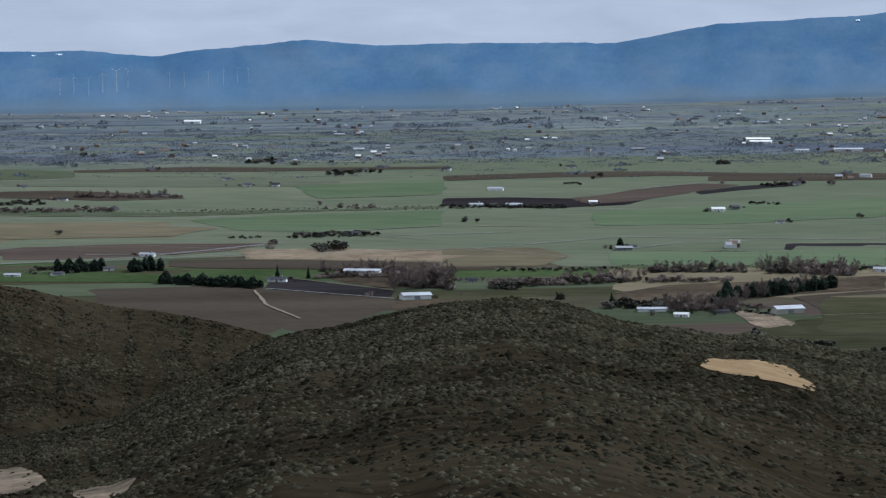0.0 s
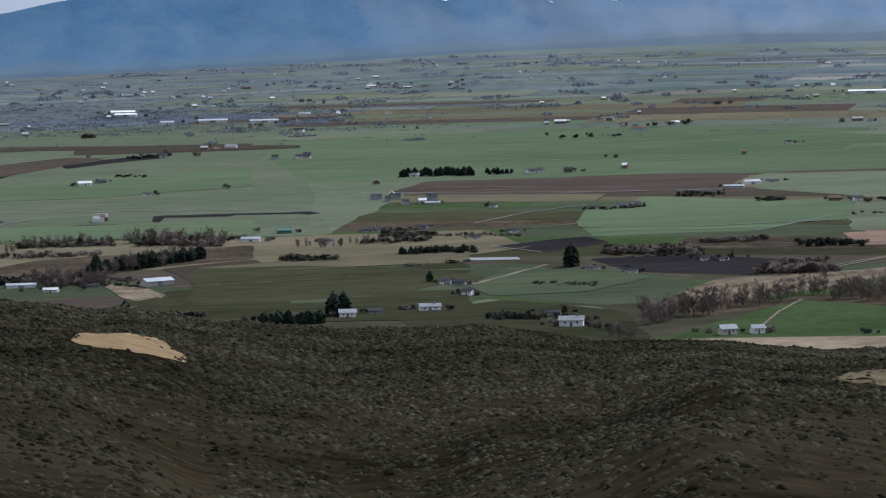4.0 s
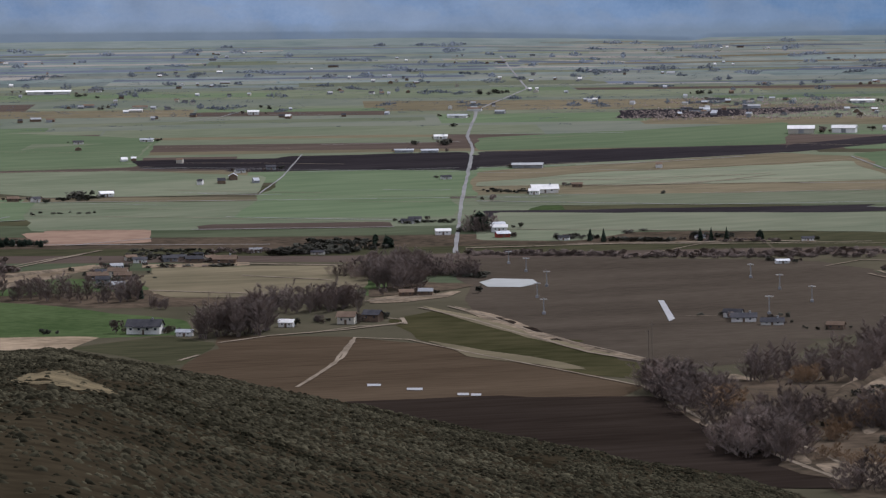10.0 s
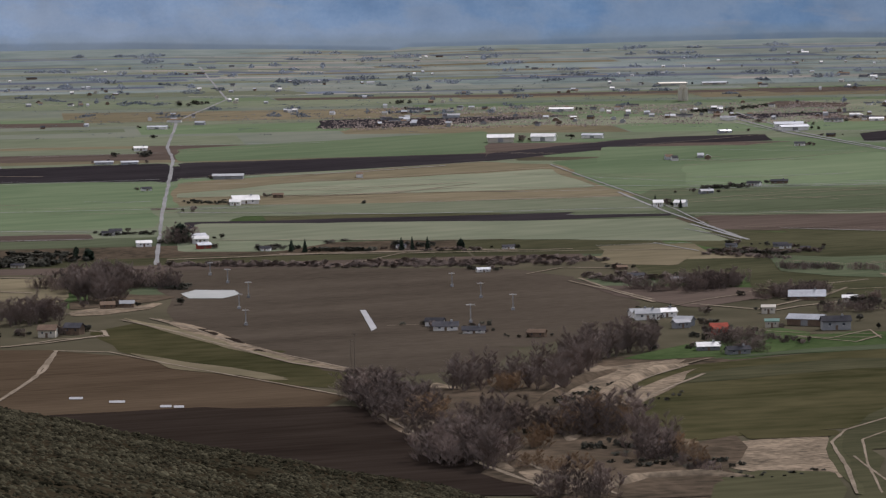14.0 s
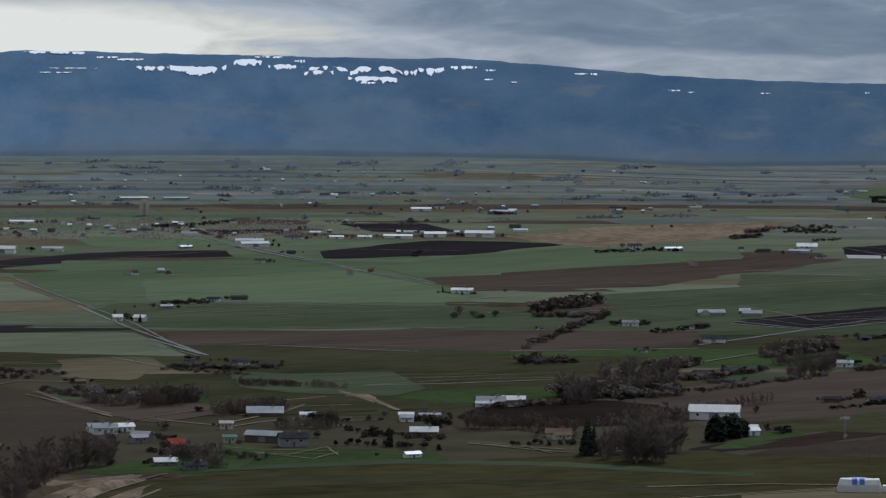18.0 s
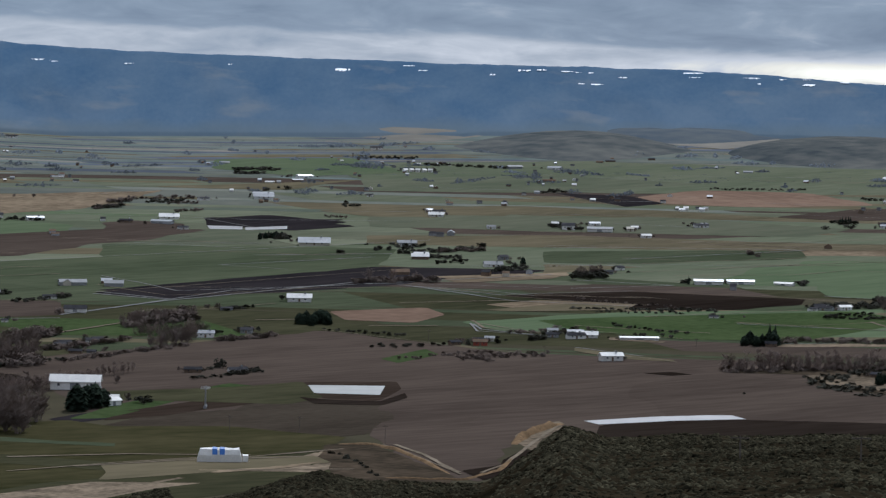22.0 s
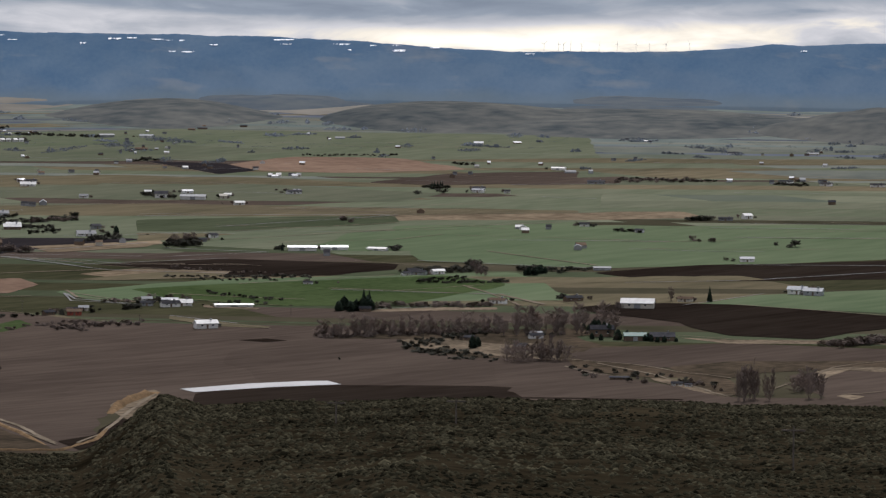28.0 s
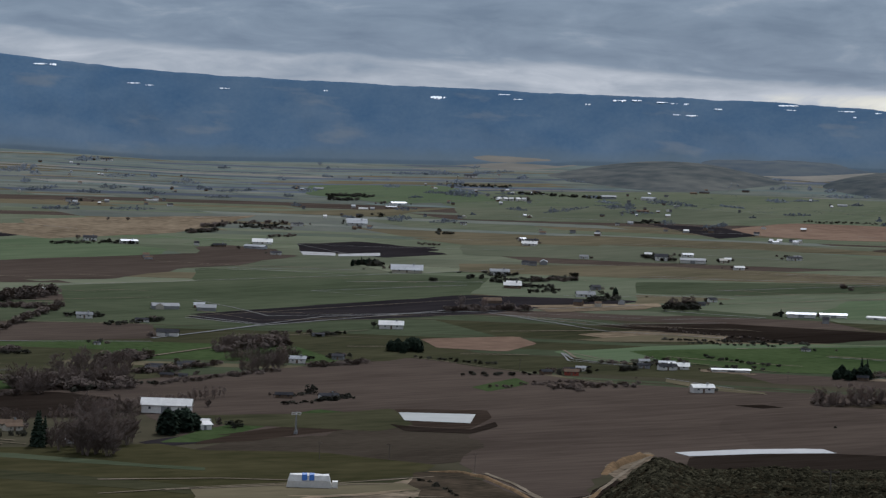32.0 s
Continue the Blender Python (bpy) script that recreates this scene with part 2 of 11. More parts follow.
M = {
    "ground": surface("valley_grass", (0.041, 0.0385, 0.0235), (0.076, 0.0655, 0.0425), 0.004, 0.03, bump=0.5, spread=0),
    # olive meadow, lowered in tone to stand in for cloud shadow
    "meadow": surface("olive_meadow", (0.0234, 0.0234, 0.01035), (0.054, 0.0477, 0.02295), 0.014, 0.1, stretch=(0.55, 1.1, 1), turn=20),
    # far fields: haze is mixed into these three colours
    "paleslope": surface("haze_pale_far_fields", (0.165, 0.155, 0.132), (0.225, 0.205, 0.17), 0.005, 0.04, spread=0.2),
    "greyfield": surface("haze_grey_far_fields", (0.105, 0.117, 0.1), (0.158, 0.161, 0.131), 0.005, 0.04, spread=0.2),
    "darkfield": surface("haze_blue_far_fields", (0.078, 0.089, 0.110), (0.110, 0.120, 0.138), 0.005, 0.04, spread=0.25),
    # dry soil, near black: shade between the bushes is in its colour
    "hill": surface("shade_dark_hillside_soil", (0.006854, 0.005522, 0.003237), (0.03522, 0.0278, 0.01637), 0.018, 0.3, bump=0.4, spread=0),
    "wheat": surface("winter_wheat", (0.077, 0.1034, 0.055), (0.1133, 0.1375, 0.0781), 0.006, 0.06, stretch=(0.35, 1.5, 1)),
    "grass": surface("pasture", (0.08988, 0.1049, 0.0642), (0.1359, 0.1412, 0.09309), 0.008, 0.08, stretch=(0.4, 1.4, 1)),
    "dull": surface("grazed_pasture", (0.088, 0.077, 0.04655), (0.148, 0.122, 0.076), 0.008, 0.08, stretch=(0.4, 1.4, 1)),
    "plow": surface("ploughed_soil", (0.0152, 0.01327, 0.01414), (0.032, 0.02749, 0.02812), 0.01, 0.1, stretch=(0.3, 2, 1)),
    "soil": surface("tilled_soil", (0.0513, 0.0389, 0.03078), (0.0855, 0.0654, 0.0513), 0.008, 0.1, spread=0.05, stretch=(0.3, 2, 1)),
    "hop": surface("bare_hop_yard", (0.037, 0.02955, 0.02156), (0.064, 0.05171, 0.03784), 0.01, 0.25, spread=0.05, stretch=(0.5, 2, 1)),
    "tan": surface("dry_stubble", (0.115, 0.0874, 0.05704), (0.253, 0.195, 0.1288), 0.02, 0.15),
    "rust": surface("reddish_stubble", (0.14, 0.092, 0.065), (0.22, 0.15, 0.105), 0.01, 0.1),
    # olive pasture, with cloud shadow partly painted into its colour
    "shade_lea": surface("shade_darkened_pasture", (0.0287, 0.02952, 0.01558), (0.05904, 0.05576, 0.03034), 0.01, 0.12, stretch=(0.4, 1.4, 1)),
    "scrub": surface("scrubby_creek_bank", (0.0308, 0.02552, 0.0176), (0.0924, 0.06864, 0.04664), 0.03, 0.2),
    # damp soil; in the creek hollows this colour stands in for shade
    "darksoil": surface("damp_soil_and_hollow_shade", (0.01247, 0.009025, 0.007028), (0.02693, 0.02042, 0.01571), 0.01, 0.1, stretch=(0.3, 2, 1)),
    "brownplow": surface("fresh_brown_furrows", (0.026, 0.0185, 0.0135), (0.048, 0.035, 0.026), 0.01, 0.1, stretch=(0.3, 2, 1)),
    "lawn": surface("lush_green_grass", (0.0306, 0.04675, 0.017), (0.0561, 0.0748, 0.0306), 0.02, 0.2),
    "loam": surface("warm_brown_loam", (0.0416, 0.0295, 0.01823), (0.07488, 0.0545, 0.0344), 0.01, 0.15, spread=0.05, stretch=(0.3, 2, 1)),
    # green crop, partly darkened: cloud shadow put into the colour
    "darkcrop": surface("dark_green_crop", (0.045, 0.0549, 0.0306), (0.0765, 0.0855, 0.0504), 0.01, 0.1, stretch=(0.35, 1.5, 1)),
    "bank": surface("eroded_dry_bank", (0.055, 0.045, 0.032), (0.23, 0.178, 0.122), 0.05, 0.35),
    # farthest fields: pale grey-green because haze is painted in
    "mistfield": surface("haze_pale_green_fields", (0.096, 0.118, 0.108), (0.146, 0.163, 0.145), 0.005, 0.04, spread=0.2),
    "mutegreen": surface("muted_green_fields", (0.09288, 0.1048, 0.06696), (0.1458, 0.148, 0.09936), 0.006, 0.06, spread=0.2, stretch=(0.4, 1.4, 1)),
    # foothills: bluish because haze is put into the colour
    "foothill": surface("haze_blue_foothills", (0.066, 0.086, 0.11), (0.125, 0.136, 0.136), 0.007, 0.04, spread=0.05),
    "tuft": surface("worn_dry_turf", (0.05, 0.043, 0.026), (0.165, 0.13, 0.074), 0.06, 0.6),
    "straw": surface("dry_grass", (0.17, 0.112, 0.055), (0.3, 0.212, 0.118), 0.05, 0.5),
    "road": surface("gravel_road", (0.15, 0.147, 0.14), (0.235, 0.228, 0.215), 0.03, 0.4, spread=0.06),
    "dirt": surface("dirt_track", (0.11, 0.088, 0.062), (0.22, 0.18, 0.132), 0.03, 0.4, spread=0.06),
    "water": surface("pond_water", (0.1995, 0.203, 0.1767), (0.252, 0.252, 0.2232), 0.01, 0.1, rough=0.6, spread=0),
    "sheet": surface("white_plastic_cover", (0.1763, 0.1681, 0.1558), (0.246, 0.2362, 0.2198), 0.1, 0.8, rough=0.5, spread=0.04),
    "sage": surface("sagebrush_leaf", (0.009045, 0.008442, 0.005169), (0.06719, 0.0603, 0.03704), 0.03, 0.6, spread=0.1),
    # floor beyond 2820 m, lightened to imitate haze
    "floor_b": surface("hazy_distant_farmland", (0.085, 0.102, 0.074), (0.134, 0.138, 0.104), 0.004, 0.03, spread=0, stretch=(0.6, 1.3, 1)),
    # buttes: grass greyed slightly to imitate haze
    "butte": surface("hazy_grassy_butte", (0.05, 0.06, 0.064), (0.138, 0.137, 0.122), 0.009, 0.05, spread=0.05),
    "snow": surface("snow", (0.9, 0.92, 0.95), (0.97, 0.98, 0.99), 0.02, 0.2, spread=0),
    "white": surface("white_siding", (0.64, 0.615, 0.565), (0.84, 0.81, 0.75), 0.3, 2.0, 0.6, spread=0.1),
    "cream": surface("cream_siding", (0.48, 0.43, 0.34), (0.58, 0.53, 0.43), 0.3, 2.0, 0.7, spread=0.15),
    "grey": surface("grey_siding", (0.22, 0.22, 0.22), (0.3, 0.3, 0.29), 0.3, 2.0, 0.7, spread=0.25),
    "red": surface("red_barn_boards", (0.24, 0.06, 0.045), (0.33, 0.09, 0.06), 0.3, 2.0, 0.8),
    "green": surface("green_metal", (0.06, 0.14, 0.1), (0.09, 0.19, 0.14), 0.3, 2.0, 0.5),
    "brown": surface("weathered_boards", (0.13, 0.09, 0.065), (0.2, 0.145, 0.1), 0.3, 2.0, 0.8),
    "darkroof": surface("dark_shingles", (0.045, 0.045, 0.05), (0.09, 0.085, 0.085), 0.3, 2.0, 0.8, spread=0.25),
    "tin": surface("pale_sheet_metal", (0.27, 0.275, 0.28), (0.47, 0.475, 0.48), 0.2, 1.5, 0.4, metal=0.0, spread=0.12),
    "glass": surface("window_glass", (0.03, 0.035, 0.045), (0.05, 0.055, 0.07), 0.5, 2, 0.08),
    "bark": surface("grey_bark", (0.14, 0.11, 0.093), (0.2, 0.16, 0.14), 0.5, 4, 0.9, spread=0.2),
    "twig": surface("bare_twigs", (0.2, 0.158, 0.132), (0.315, 0.252, 0.214), 0.2, 2, 0.95, spread=0.25),
    "brush": surface("bare_brown_brushwood", (0.09625, 0.07562, 0.06325), (0.1856, 0.1471, 0.1237), 0.4, 3, 0.95, spread=0.25),
    "ochre": surface("dry_willow_twigs", (0.22, 0.15, 0.09), (0.3, 0.21, 0.13), 0.2, 2, 0.95, spread=0.2),
    "needle": surface("dark_conifer_needles", (0.02, 0.03, 0.021), (0.048, 0.062, 0.042), 0.4, 3, 0.9, spread=0.2),
    "leafage": surface("dark_evergreen_leaves", (0.038, 0.046, 0.038), (0.075, 0.084, 0.066), 0.4, 3, 0.9, spread=0.2),
    "bush": surface("bush_leaves", (0.06, 0.059, 0.046), (0.115, 0.108, 0.082), 0.4, 3, 0.9, spread=0.25),
    # far woods in three tones, paler and bluer: haze in the colour
    "farwood": surface("haze_grey_far_woods", (0.108, 0.122, 0.134), (0.15, 0.16, 0.166), 0.02, 0.2, 0.95, spread=0),
    "mistwood": surface("haze_pale_farthest_woods", (0.175, 0.2, 0.225), (0.225, 0.245, 0.265), 0.02, 0.2, 0.95, spread=0),
    "fargreen": surface("haze_blue_far_woods", (0.085, 0.1, 0.106), (0.12, 0.132, 0.134), 0.02, 0.2, 0.95, spread=0),
    "sand": surface("pale_sandy_bank", (0.1053, 0.06968, 0.03815), (0.2457, 0.1636, 0.09108), 0.08, 0.8, bump=0.3),
    "blue": surface("blue_tarp", (0.05, 0.14, 0.42), (0.07, 0.19, 0.5), 0.5, 3, 0.5, spread=0),
    "steel": surface("galvanised_steel", (0.27, 0.26, 0.245), (0.38, 0.37, 0.35), 0.5, 3, 0.45, metal=0.3),
    "pole": surface("weathered_pole", (0.1, 0.083, 0.068), (0.16, 0.135, 0.112), 0.5, 3, 0.9),
}


def island_tones(m, low, high):
    """Each loose piece of a mesh gets a tone of its own."""
    n, l = m.node_tree.nodes, m.node_tree.links
    geo, rng = n.new("ShaderNodeNewGeometry"), n.new("ShaderNodeMapRange")
    rng.inputs[3].default_value, rng.inputs[4].default_value = low, high
    l.new(geo.outputs["Random Per Island"], rng.inputs[0])
    l.new(rng.outputs[0], n["Hue/Saturation/Value"].inputs["Value"])


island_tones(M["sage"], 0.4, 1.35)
for far_wood in ("farwood", "mistwood", "fargreen"):
    island_tones(M[far_wood], 0.85, 1.15)


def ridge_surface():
    """Forest and open range by bearing and height, painted haze-blue: paler towards the left end, with open slopes low
    down and gullies between.
    """
    m = bpy.data.materials.new("haze_blue_forested_ridge")
    m.use_nodes = True
    n, l = m.node_tree.nodes, m.node_tree.links
    p = n["Principled BSDF"]
    p.inputs["Roughness"].default_value, p.inputs["Specular IOR Level"].default_value = 0.95, 0.0

    def math_node(kind, x, y):
        k = n.new("ShaderNodeMath")
        k.operation = kind
        for s, v in zip(k.inputs, (x, y)):
            if isinstance(v, (int, float)):
                s.default_value = v
            else:
                l.new(v, s)
        return k.outputs[0]

    def ranged(v, a, b, c, d):
        k = n.new("ShaderNodeMapRange")
        for s, x in zip(list(k.inputs)[1:5], (a, b, c, d)):
            s.default_value = x
        l.new(v, k.inputs[0])
        return k.outputs[0]

    co, sep = n.new("ShaderNodeTexCoord"), n.new("ShaderNodeSeparateXYZ")
    l.new(co.outputs["Object"], sep.inputs[0])
    bearing = math_node("MULTIPLY", math_node("ARCTAN2", sep.outputs[0], sep.outputs[1]), 57.296)
    height = math_node("MULTIPLY", sep.outputs[2], 0.032)

    def pattern(wide, tall, slant, detail, seed):
        box, tex = n.new("ShaderNodeCombineXYZ"), n.new("ShaderNodeTexNoise")
        l.new(math_node("ADD", math_node("MULTIPLY", bearing, wide), math_node("MULTIPLY", height, slant)), box.inputs[0])
        l.new(math_node("MULTIPLY", height, tall), box.inputs[1])
        box.inputs[2].default_value = seed
        tex.inputs["Scale"].default_value, tex.inputs["Detail"].default_value, tex.inputs["Roughness"].default_value = 1.0, detail, 0.55
        l.new(box.outputs[0], tex.inputs["Vector"])
        return tex.outputs["Fac"]

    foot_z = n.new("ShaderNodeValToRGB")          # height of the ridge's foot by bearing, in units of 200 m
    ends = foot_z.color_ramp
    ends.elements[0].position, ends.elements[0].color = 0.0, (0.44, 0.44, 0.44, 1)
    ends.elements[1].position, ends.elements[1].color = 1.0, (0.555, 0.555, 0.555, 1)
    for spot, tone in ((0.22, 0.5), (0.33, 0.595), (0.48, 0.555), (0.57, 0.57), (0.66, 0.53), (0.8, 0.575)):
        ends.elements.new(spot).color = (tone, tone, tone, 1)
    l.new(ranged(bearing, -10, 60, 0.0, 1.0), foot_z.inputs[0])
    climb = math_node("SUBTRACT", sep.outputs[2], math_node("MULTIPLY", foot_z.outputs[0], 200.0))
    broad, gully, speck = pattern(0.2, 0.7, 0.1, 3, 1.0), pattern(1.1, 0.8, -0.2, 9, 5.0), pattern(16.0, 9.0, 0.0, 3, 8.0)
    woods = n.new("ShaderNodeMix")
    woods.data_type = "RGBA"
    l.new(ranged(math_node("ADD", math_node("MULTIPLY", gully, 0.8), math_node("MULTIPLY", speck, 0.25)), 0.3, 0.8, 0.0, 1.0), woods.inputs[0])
    # the forest's blue is haze painted into its colour
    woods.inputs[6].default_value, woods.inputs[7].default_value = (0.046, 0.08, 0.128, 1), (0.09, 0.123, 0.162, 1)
    # tone by bearing: pale left for haze, dark right for cloud shadow
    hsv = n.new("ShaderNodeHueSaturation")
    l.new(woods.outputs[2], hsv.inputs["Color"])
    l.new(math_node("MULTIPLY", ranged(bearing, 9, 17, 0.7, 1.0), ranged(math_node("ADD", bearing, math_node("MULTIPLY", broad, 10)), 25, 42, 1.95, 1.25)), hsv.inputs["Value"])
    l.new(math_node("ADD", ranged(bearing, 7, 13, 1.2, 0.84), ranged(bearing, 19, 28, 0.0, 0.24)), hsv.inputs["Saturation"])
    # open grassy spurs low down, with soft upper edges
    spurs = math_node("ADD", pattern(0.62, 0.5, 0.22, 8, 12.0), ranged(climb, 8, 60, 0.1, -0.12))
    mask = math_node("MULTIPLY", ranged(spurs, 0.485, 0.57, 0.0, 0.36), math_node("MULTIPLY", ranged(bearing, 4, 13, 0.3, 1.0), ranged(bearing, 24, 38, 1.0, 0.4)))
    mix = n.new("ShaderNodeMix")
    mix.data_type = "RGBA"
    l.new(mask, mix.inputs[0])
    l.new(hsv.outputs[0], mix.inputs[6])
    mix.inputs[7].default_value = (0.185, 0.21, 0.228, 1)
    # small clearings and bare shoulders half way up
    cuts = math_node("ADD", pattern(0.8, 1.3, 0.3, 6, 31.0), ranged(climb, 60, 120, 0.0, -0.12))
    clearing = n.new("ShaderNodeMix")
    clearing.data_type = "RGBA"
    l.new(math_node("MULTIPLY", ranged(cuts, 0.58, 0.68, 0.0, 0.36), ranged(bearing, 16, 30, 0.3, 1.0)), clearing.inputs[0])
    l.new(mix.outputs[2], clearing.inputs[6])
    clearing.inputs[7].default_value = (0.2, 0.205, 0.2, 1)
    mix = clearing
    # the foot fades towards valley grass, paled grey-blue: haze in the colour
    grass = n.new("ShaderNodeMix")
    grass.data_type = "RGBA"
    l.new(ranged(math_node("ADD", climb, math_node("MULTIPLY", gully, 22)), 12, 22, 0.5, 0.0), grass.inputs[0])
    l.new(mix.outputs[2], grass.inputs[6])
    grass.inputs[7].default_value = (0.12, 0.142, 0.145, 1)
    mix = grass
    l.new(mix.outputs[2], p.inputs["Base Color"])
    return m


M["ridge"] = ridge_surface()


# ---- building blocks ----
def mesh_of(name, verts, faces, material, smooth=False):
    me = bpy.data.meshes.new(name)
    me.from_pydata([tuple(v) for v in verts], [], faces)
    me.materials.append(M[material] if isinstance(material, str) else material)
    if smooth:
        me.polygons.foreach_set("use_smooth", [True] * len(me.polygons))
    me.update()
    return me


def part(name, me, parent, label="", m=None):
    ob = new(name, me)
    ob.parent = parent
    if m is not None:
        ob.matrix_basis = m
    if label:
        ob["label"] = label
    return ob


def grid_faces(nu, nv):
    return [(i * nv + j, i * nv + j + 1, (i + 1) * nv + j + 1, (i + 1) * nv + j) for i in range(nu - 1) for j in range(nv - 1)]


def clip(poly, axis, value, keep_above):
    out = []
    for i, b in enumerate(poly):
        a = poly[i - 1]
        ia, ib = ((p[axis] >= value) == keep_above for p in (a, b))
        if ia != ib:
            k = (value - a[axis]) / (b[axis] - a[axis])
            out.append((a[0] + k * (b[0] - a[0]), a[1] + k * (b[1] - a[1])))
        if ib:
            out.append(b)
    return out


RINGS = [0.0] + [200 + 50 * k for k in range(85)]
layer = [0, 0]


def drape(corners, lift):
    """A polygon on the valley floor, cut along the floor's own rings and sectors so that it lies on it."""
    pol = [(math.degrees(math.atan2(x, y)), math.hypot(x, y)) for x, y in corners]
    verts, faces, known = [], [], {}
    a0, a1 = min(p[0] for p in pol), max(p[0] for p in pol)
    r0, r1 = min(p[1] for p in pol), max(p[1] for p in pol)
    for s in range(math.floor(a0), math.ceil(a1)):
        col = clip(clip(pol, 0, s, True), 0, s + 1, False)
        if len(col) < 3:
            continue
        for ra, rb in zip(RINGS, RINGS[1:]):
            if rb < r0 or ra > r1:
                continue
            cell = clip(clip(col, 1, ra, True), 1, rb, False)
            if len(cell) < 3:
                continue
            ids = []
            for a, r in cell:
                key = (round(a, 4), round(r, 2))
                if key not in known:
                    known[key] = len(verts)
                    verts.append(at(a, r, floor_z(r) + lift))
                if known[key] not in ids:
                    ids.append(known[key])
            if len(ids) > 2:
                faces.append(tuple(reversed(ids)))
    return verts, faces


EDGES = []
FIELD_WORDS = {
    "wheat": "bright green field of young winter wheat", "grass": "dull green pasture on the valley floor",
    "dull": "olive and tan grazed pasture", "plow": "freshly ploughed dark brown field", "soil": "tilled reddish brown field",
    "hop": "bare purplish brown hop yard with faint rows", "tan": "dry tan stubble field", "rust": "reddish tan stubble field",
    "meadow": "olive brown meadow rolling down the near slope", "paleslope": "tan distant field, paled for haze", "greyfield": "distant field in haze-greyed green", "darkfield": "dark distant field, blued for haze",
    "fargreen": "distant orchard, haze-blue in its colour", "lawn": "lush green grass below the farm", "loam": "tilled warm brown field", "darkcrop": "dark green field of young crop", "bank": "eroded bank of dry grass and bare earth", "mistfield": "distant green field, paled grey for haze", "mutegreen": "muted green field on the valley floor", "shade_lea": "dark olive pasture below the hillside, darkened further for shadow", "scrub": "rough brown scrub along the creek", "darksoil": "damp dark brown ploughed soil, also painted shade in hollows", "brownplow": "freshly turned dark brown field", "straw": "patch of pale dry grass", "water": "still pale grey irrigation pond", "sheet": "long white plastic crop cover",
}


def worn_outline(corners):
    """Corners cut off and edges made slightly uneven, as tractors leave them."""
    out = []
    for i, c in enumerate(corners):
        p, q = Vector(corners[i - 1]), Vector(corners[(i + 1) % len(corners)])
        c = Vector(c)
        out += [c.lerp(p, min(0.07, 6 / max((p - c).length, 1))), c.lerp(q, min(0.07, 6 / max((q - c).length, 1)))]
    ragged = []
    for i, c in enumerate(out):
        q = out[(i + 1) % len(out)]
        n = max(1, min(14, int((q - c).length / 20)))
        for k in range(n):
            s = c.lerp(q, k / n)
            w = min(6.0, (q - c).length * 0.055)
            ragged.append(tuple(v + w * (noise.noise((s.x * 0.02, s.y * 0.02, seed)) + 0.6 * noise.noise((s.x * 0.07, s.y * 0.07, seed))) for v, seed in ((s.x, 1.0), (s.y, 8.0))))
    return ragged


def field(kind, *xy, lift=None):
    layer[0] += 1
    corners = list(zip(xy[::2], xy[1::2]))
    if lift is None and kind not in ("sheet", "water"):
        EDGES.append(corners)
        corners = worn_outline(corners)
    verts, faces = drape(corners, (0.05 + 0.001 * layer[0] if lift is None else lift) + (0.15 if kind in ("water", "sheet") else 0))
    ob = new("pond" if kind == "water" else "crop_cover" if kind == "sheet" else "field", mesh_of("field", verts, faces, kind))
    return tagged(ob, FIELD_WORDS[kind], "pond" if kind == "water" else "field", kind="structure" if kind != "sheet" else "")


def road(kind, width, *xy):
    """A ribbon along a line on the valley floor; the width is in metres."""
    layer[1] += 1
    ends = [Vector(c) for c in zip(xy[::2], xy[1::2])]
    p = []
    for s, e in zip(ends, ends[1:]):
        n = max(1, min(16, int((e - s).length / 9)))
        for k in range(n):
            c = s.lerp(e, k / n)
            side = Vector((-(e - s).y, (e - s).x)).normalized() * width * 0.3 * noise.noise((c.x * 0.05, c.y * 0.05, 3.0))
            p.append(c + side if k else c)
    p.append(ends[-1])
    left, right = [], []
    for i, c in enumerate(p):
        t = (p[min(i + 1, len(p) - 1)] - p[max(i - 1, 0)]).normalized()
        n = Vector((-t.y, t.x)) * width / 2 * (0.82 + 0.5 * noise.noise((c.x * 0.11, c.y * 0.11, 6.0)))
        left.append(c + n)
        right.append(c - n)
    verts, faces = [], []
    for i in range(len(p) - 1):
        v, f = drape([tuple(left[i]), tuple(left[i + 1]), tuple(right[i + 1]), tuple(right[i])], 0.24 + 0.0005 * layer[1])
        faces += [tuple(k + len(verts) for k in q) for q in f]
        verts += v
    ob = new("road", mesh_of("road", verts, faces, kind))
    return tagged(ob, "narrow pale gravel road across the fields" if kind == "road" else "light brown dirt track along the field edge", "road", kind="structure")

CREST = [(-60, 6.5), (-12, 6.2), (-6.37, 5.64), (-4.75, 5.371), (-3.13, 4.562), (-2.47, 4.26), (-1.5, 4.047), (-0.69, 3.873), (0.13, 3.73), (0.94, 3.676), (1.75, 3.759), (2.56, 4.019), (3.37, 4.116), (4, 4.201), (4.42, 4.196), (5.61, 4.397), (7.64, 4.576), (9.67, 4.589), (11.3, 4.83), (12.93, 4.864), (14.55, 5.032), (15.18, 4.989), (16.8, 5.272), (18.01, 5.542), (19.22, 5.809), (19.76, 5.908), (21.39, 6.279), (23.01, 6.579), (23.34, 6.68), (24.97, 6.936), (26.19, 7.288), (29.45, 7.797), (35.05, 6.301), (35.49, 6.357), (38.2, 5.784), (38.39, 6.087), (40.4, 5.487), (41.06, 5.65), (42.81, 5.645), (43.47, 5.172), (43.93, 4.781), (44.47, 4.942), (45.71, 4.88), (46.45, 4.894), (48.18, 4.831), (48.94, 4.826), (51.43, 4.861), (54.4, 4.889), (80, 4.889)]
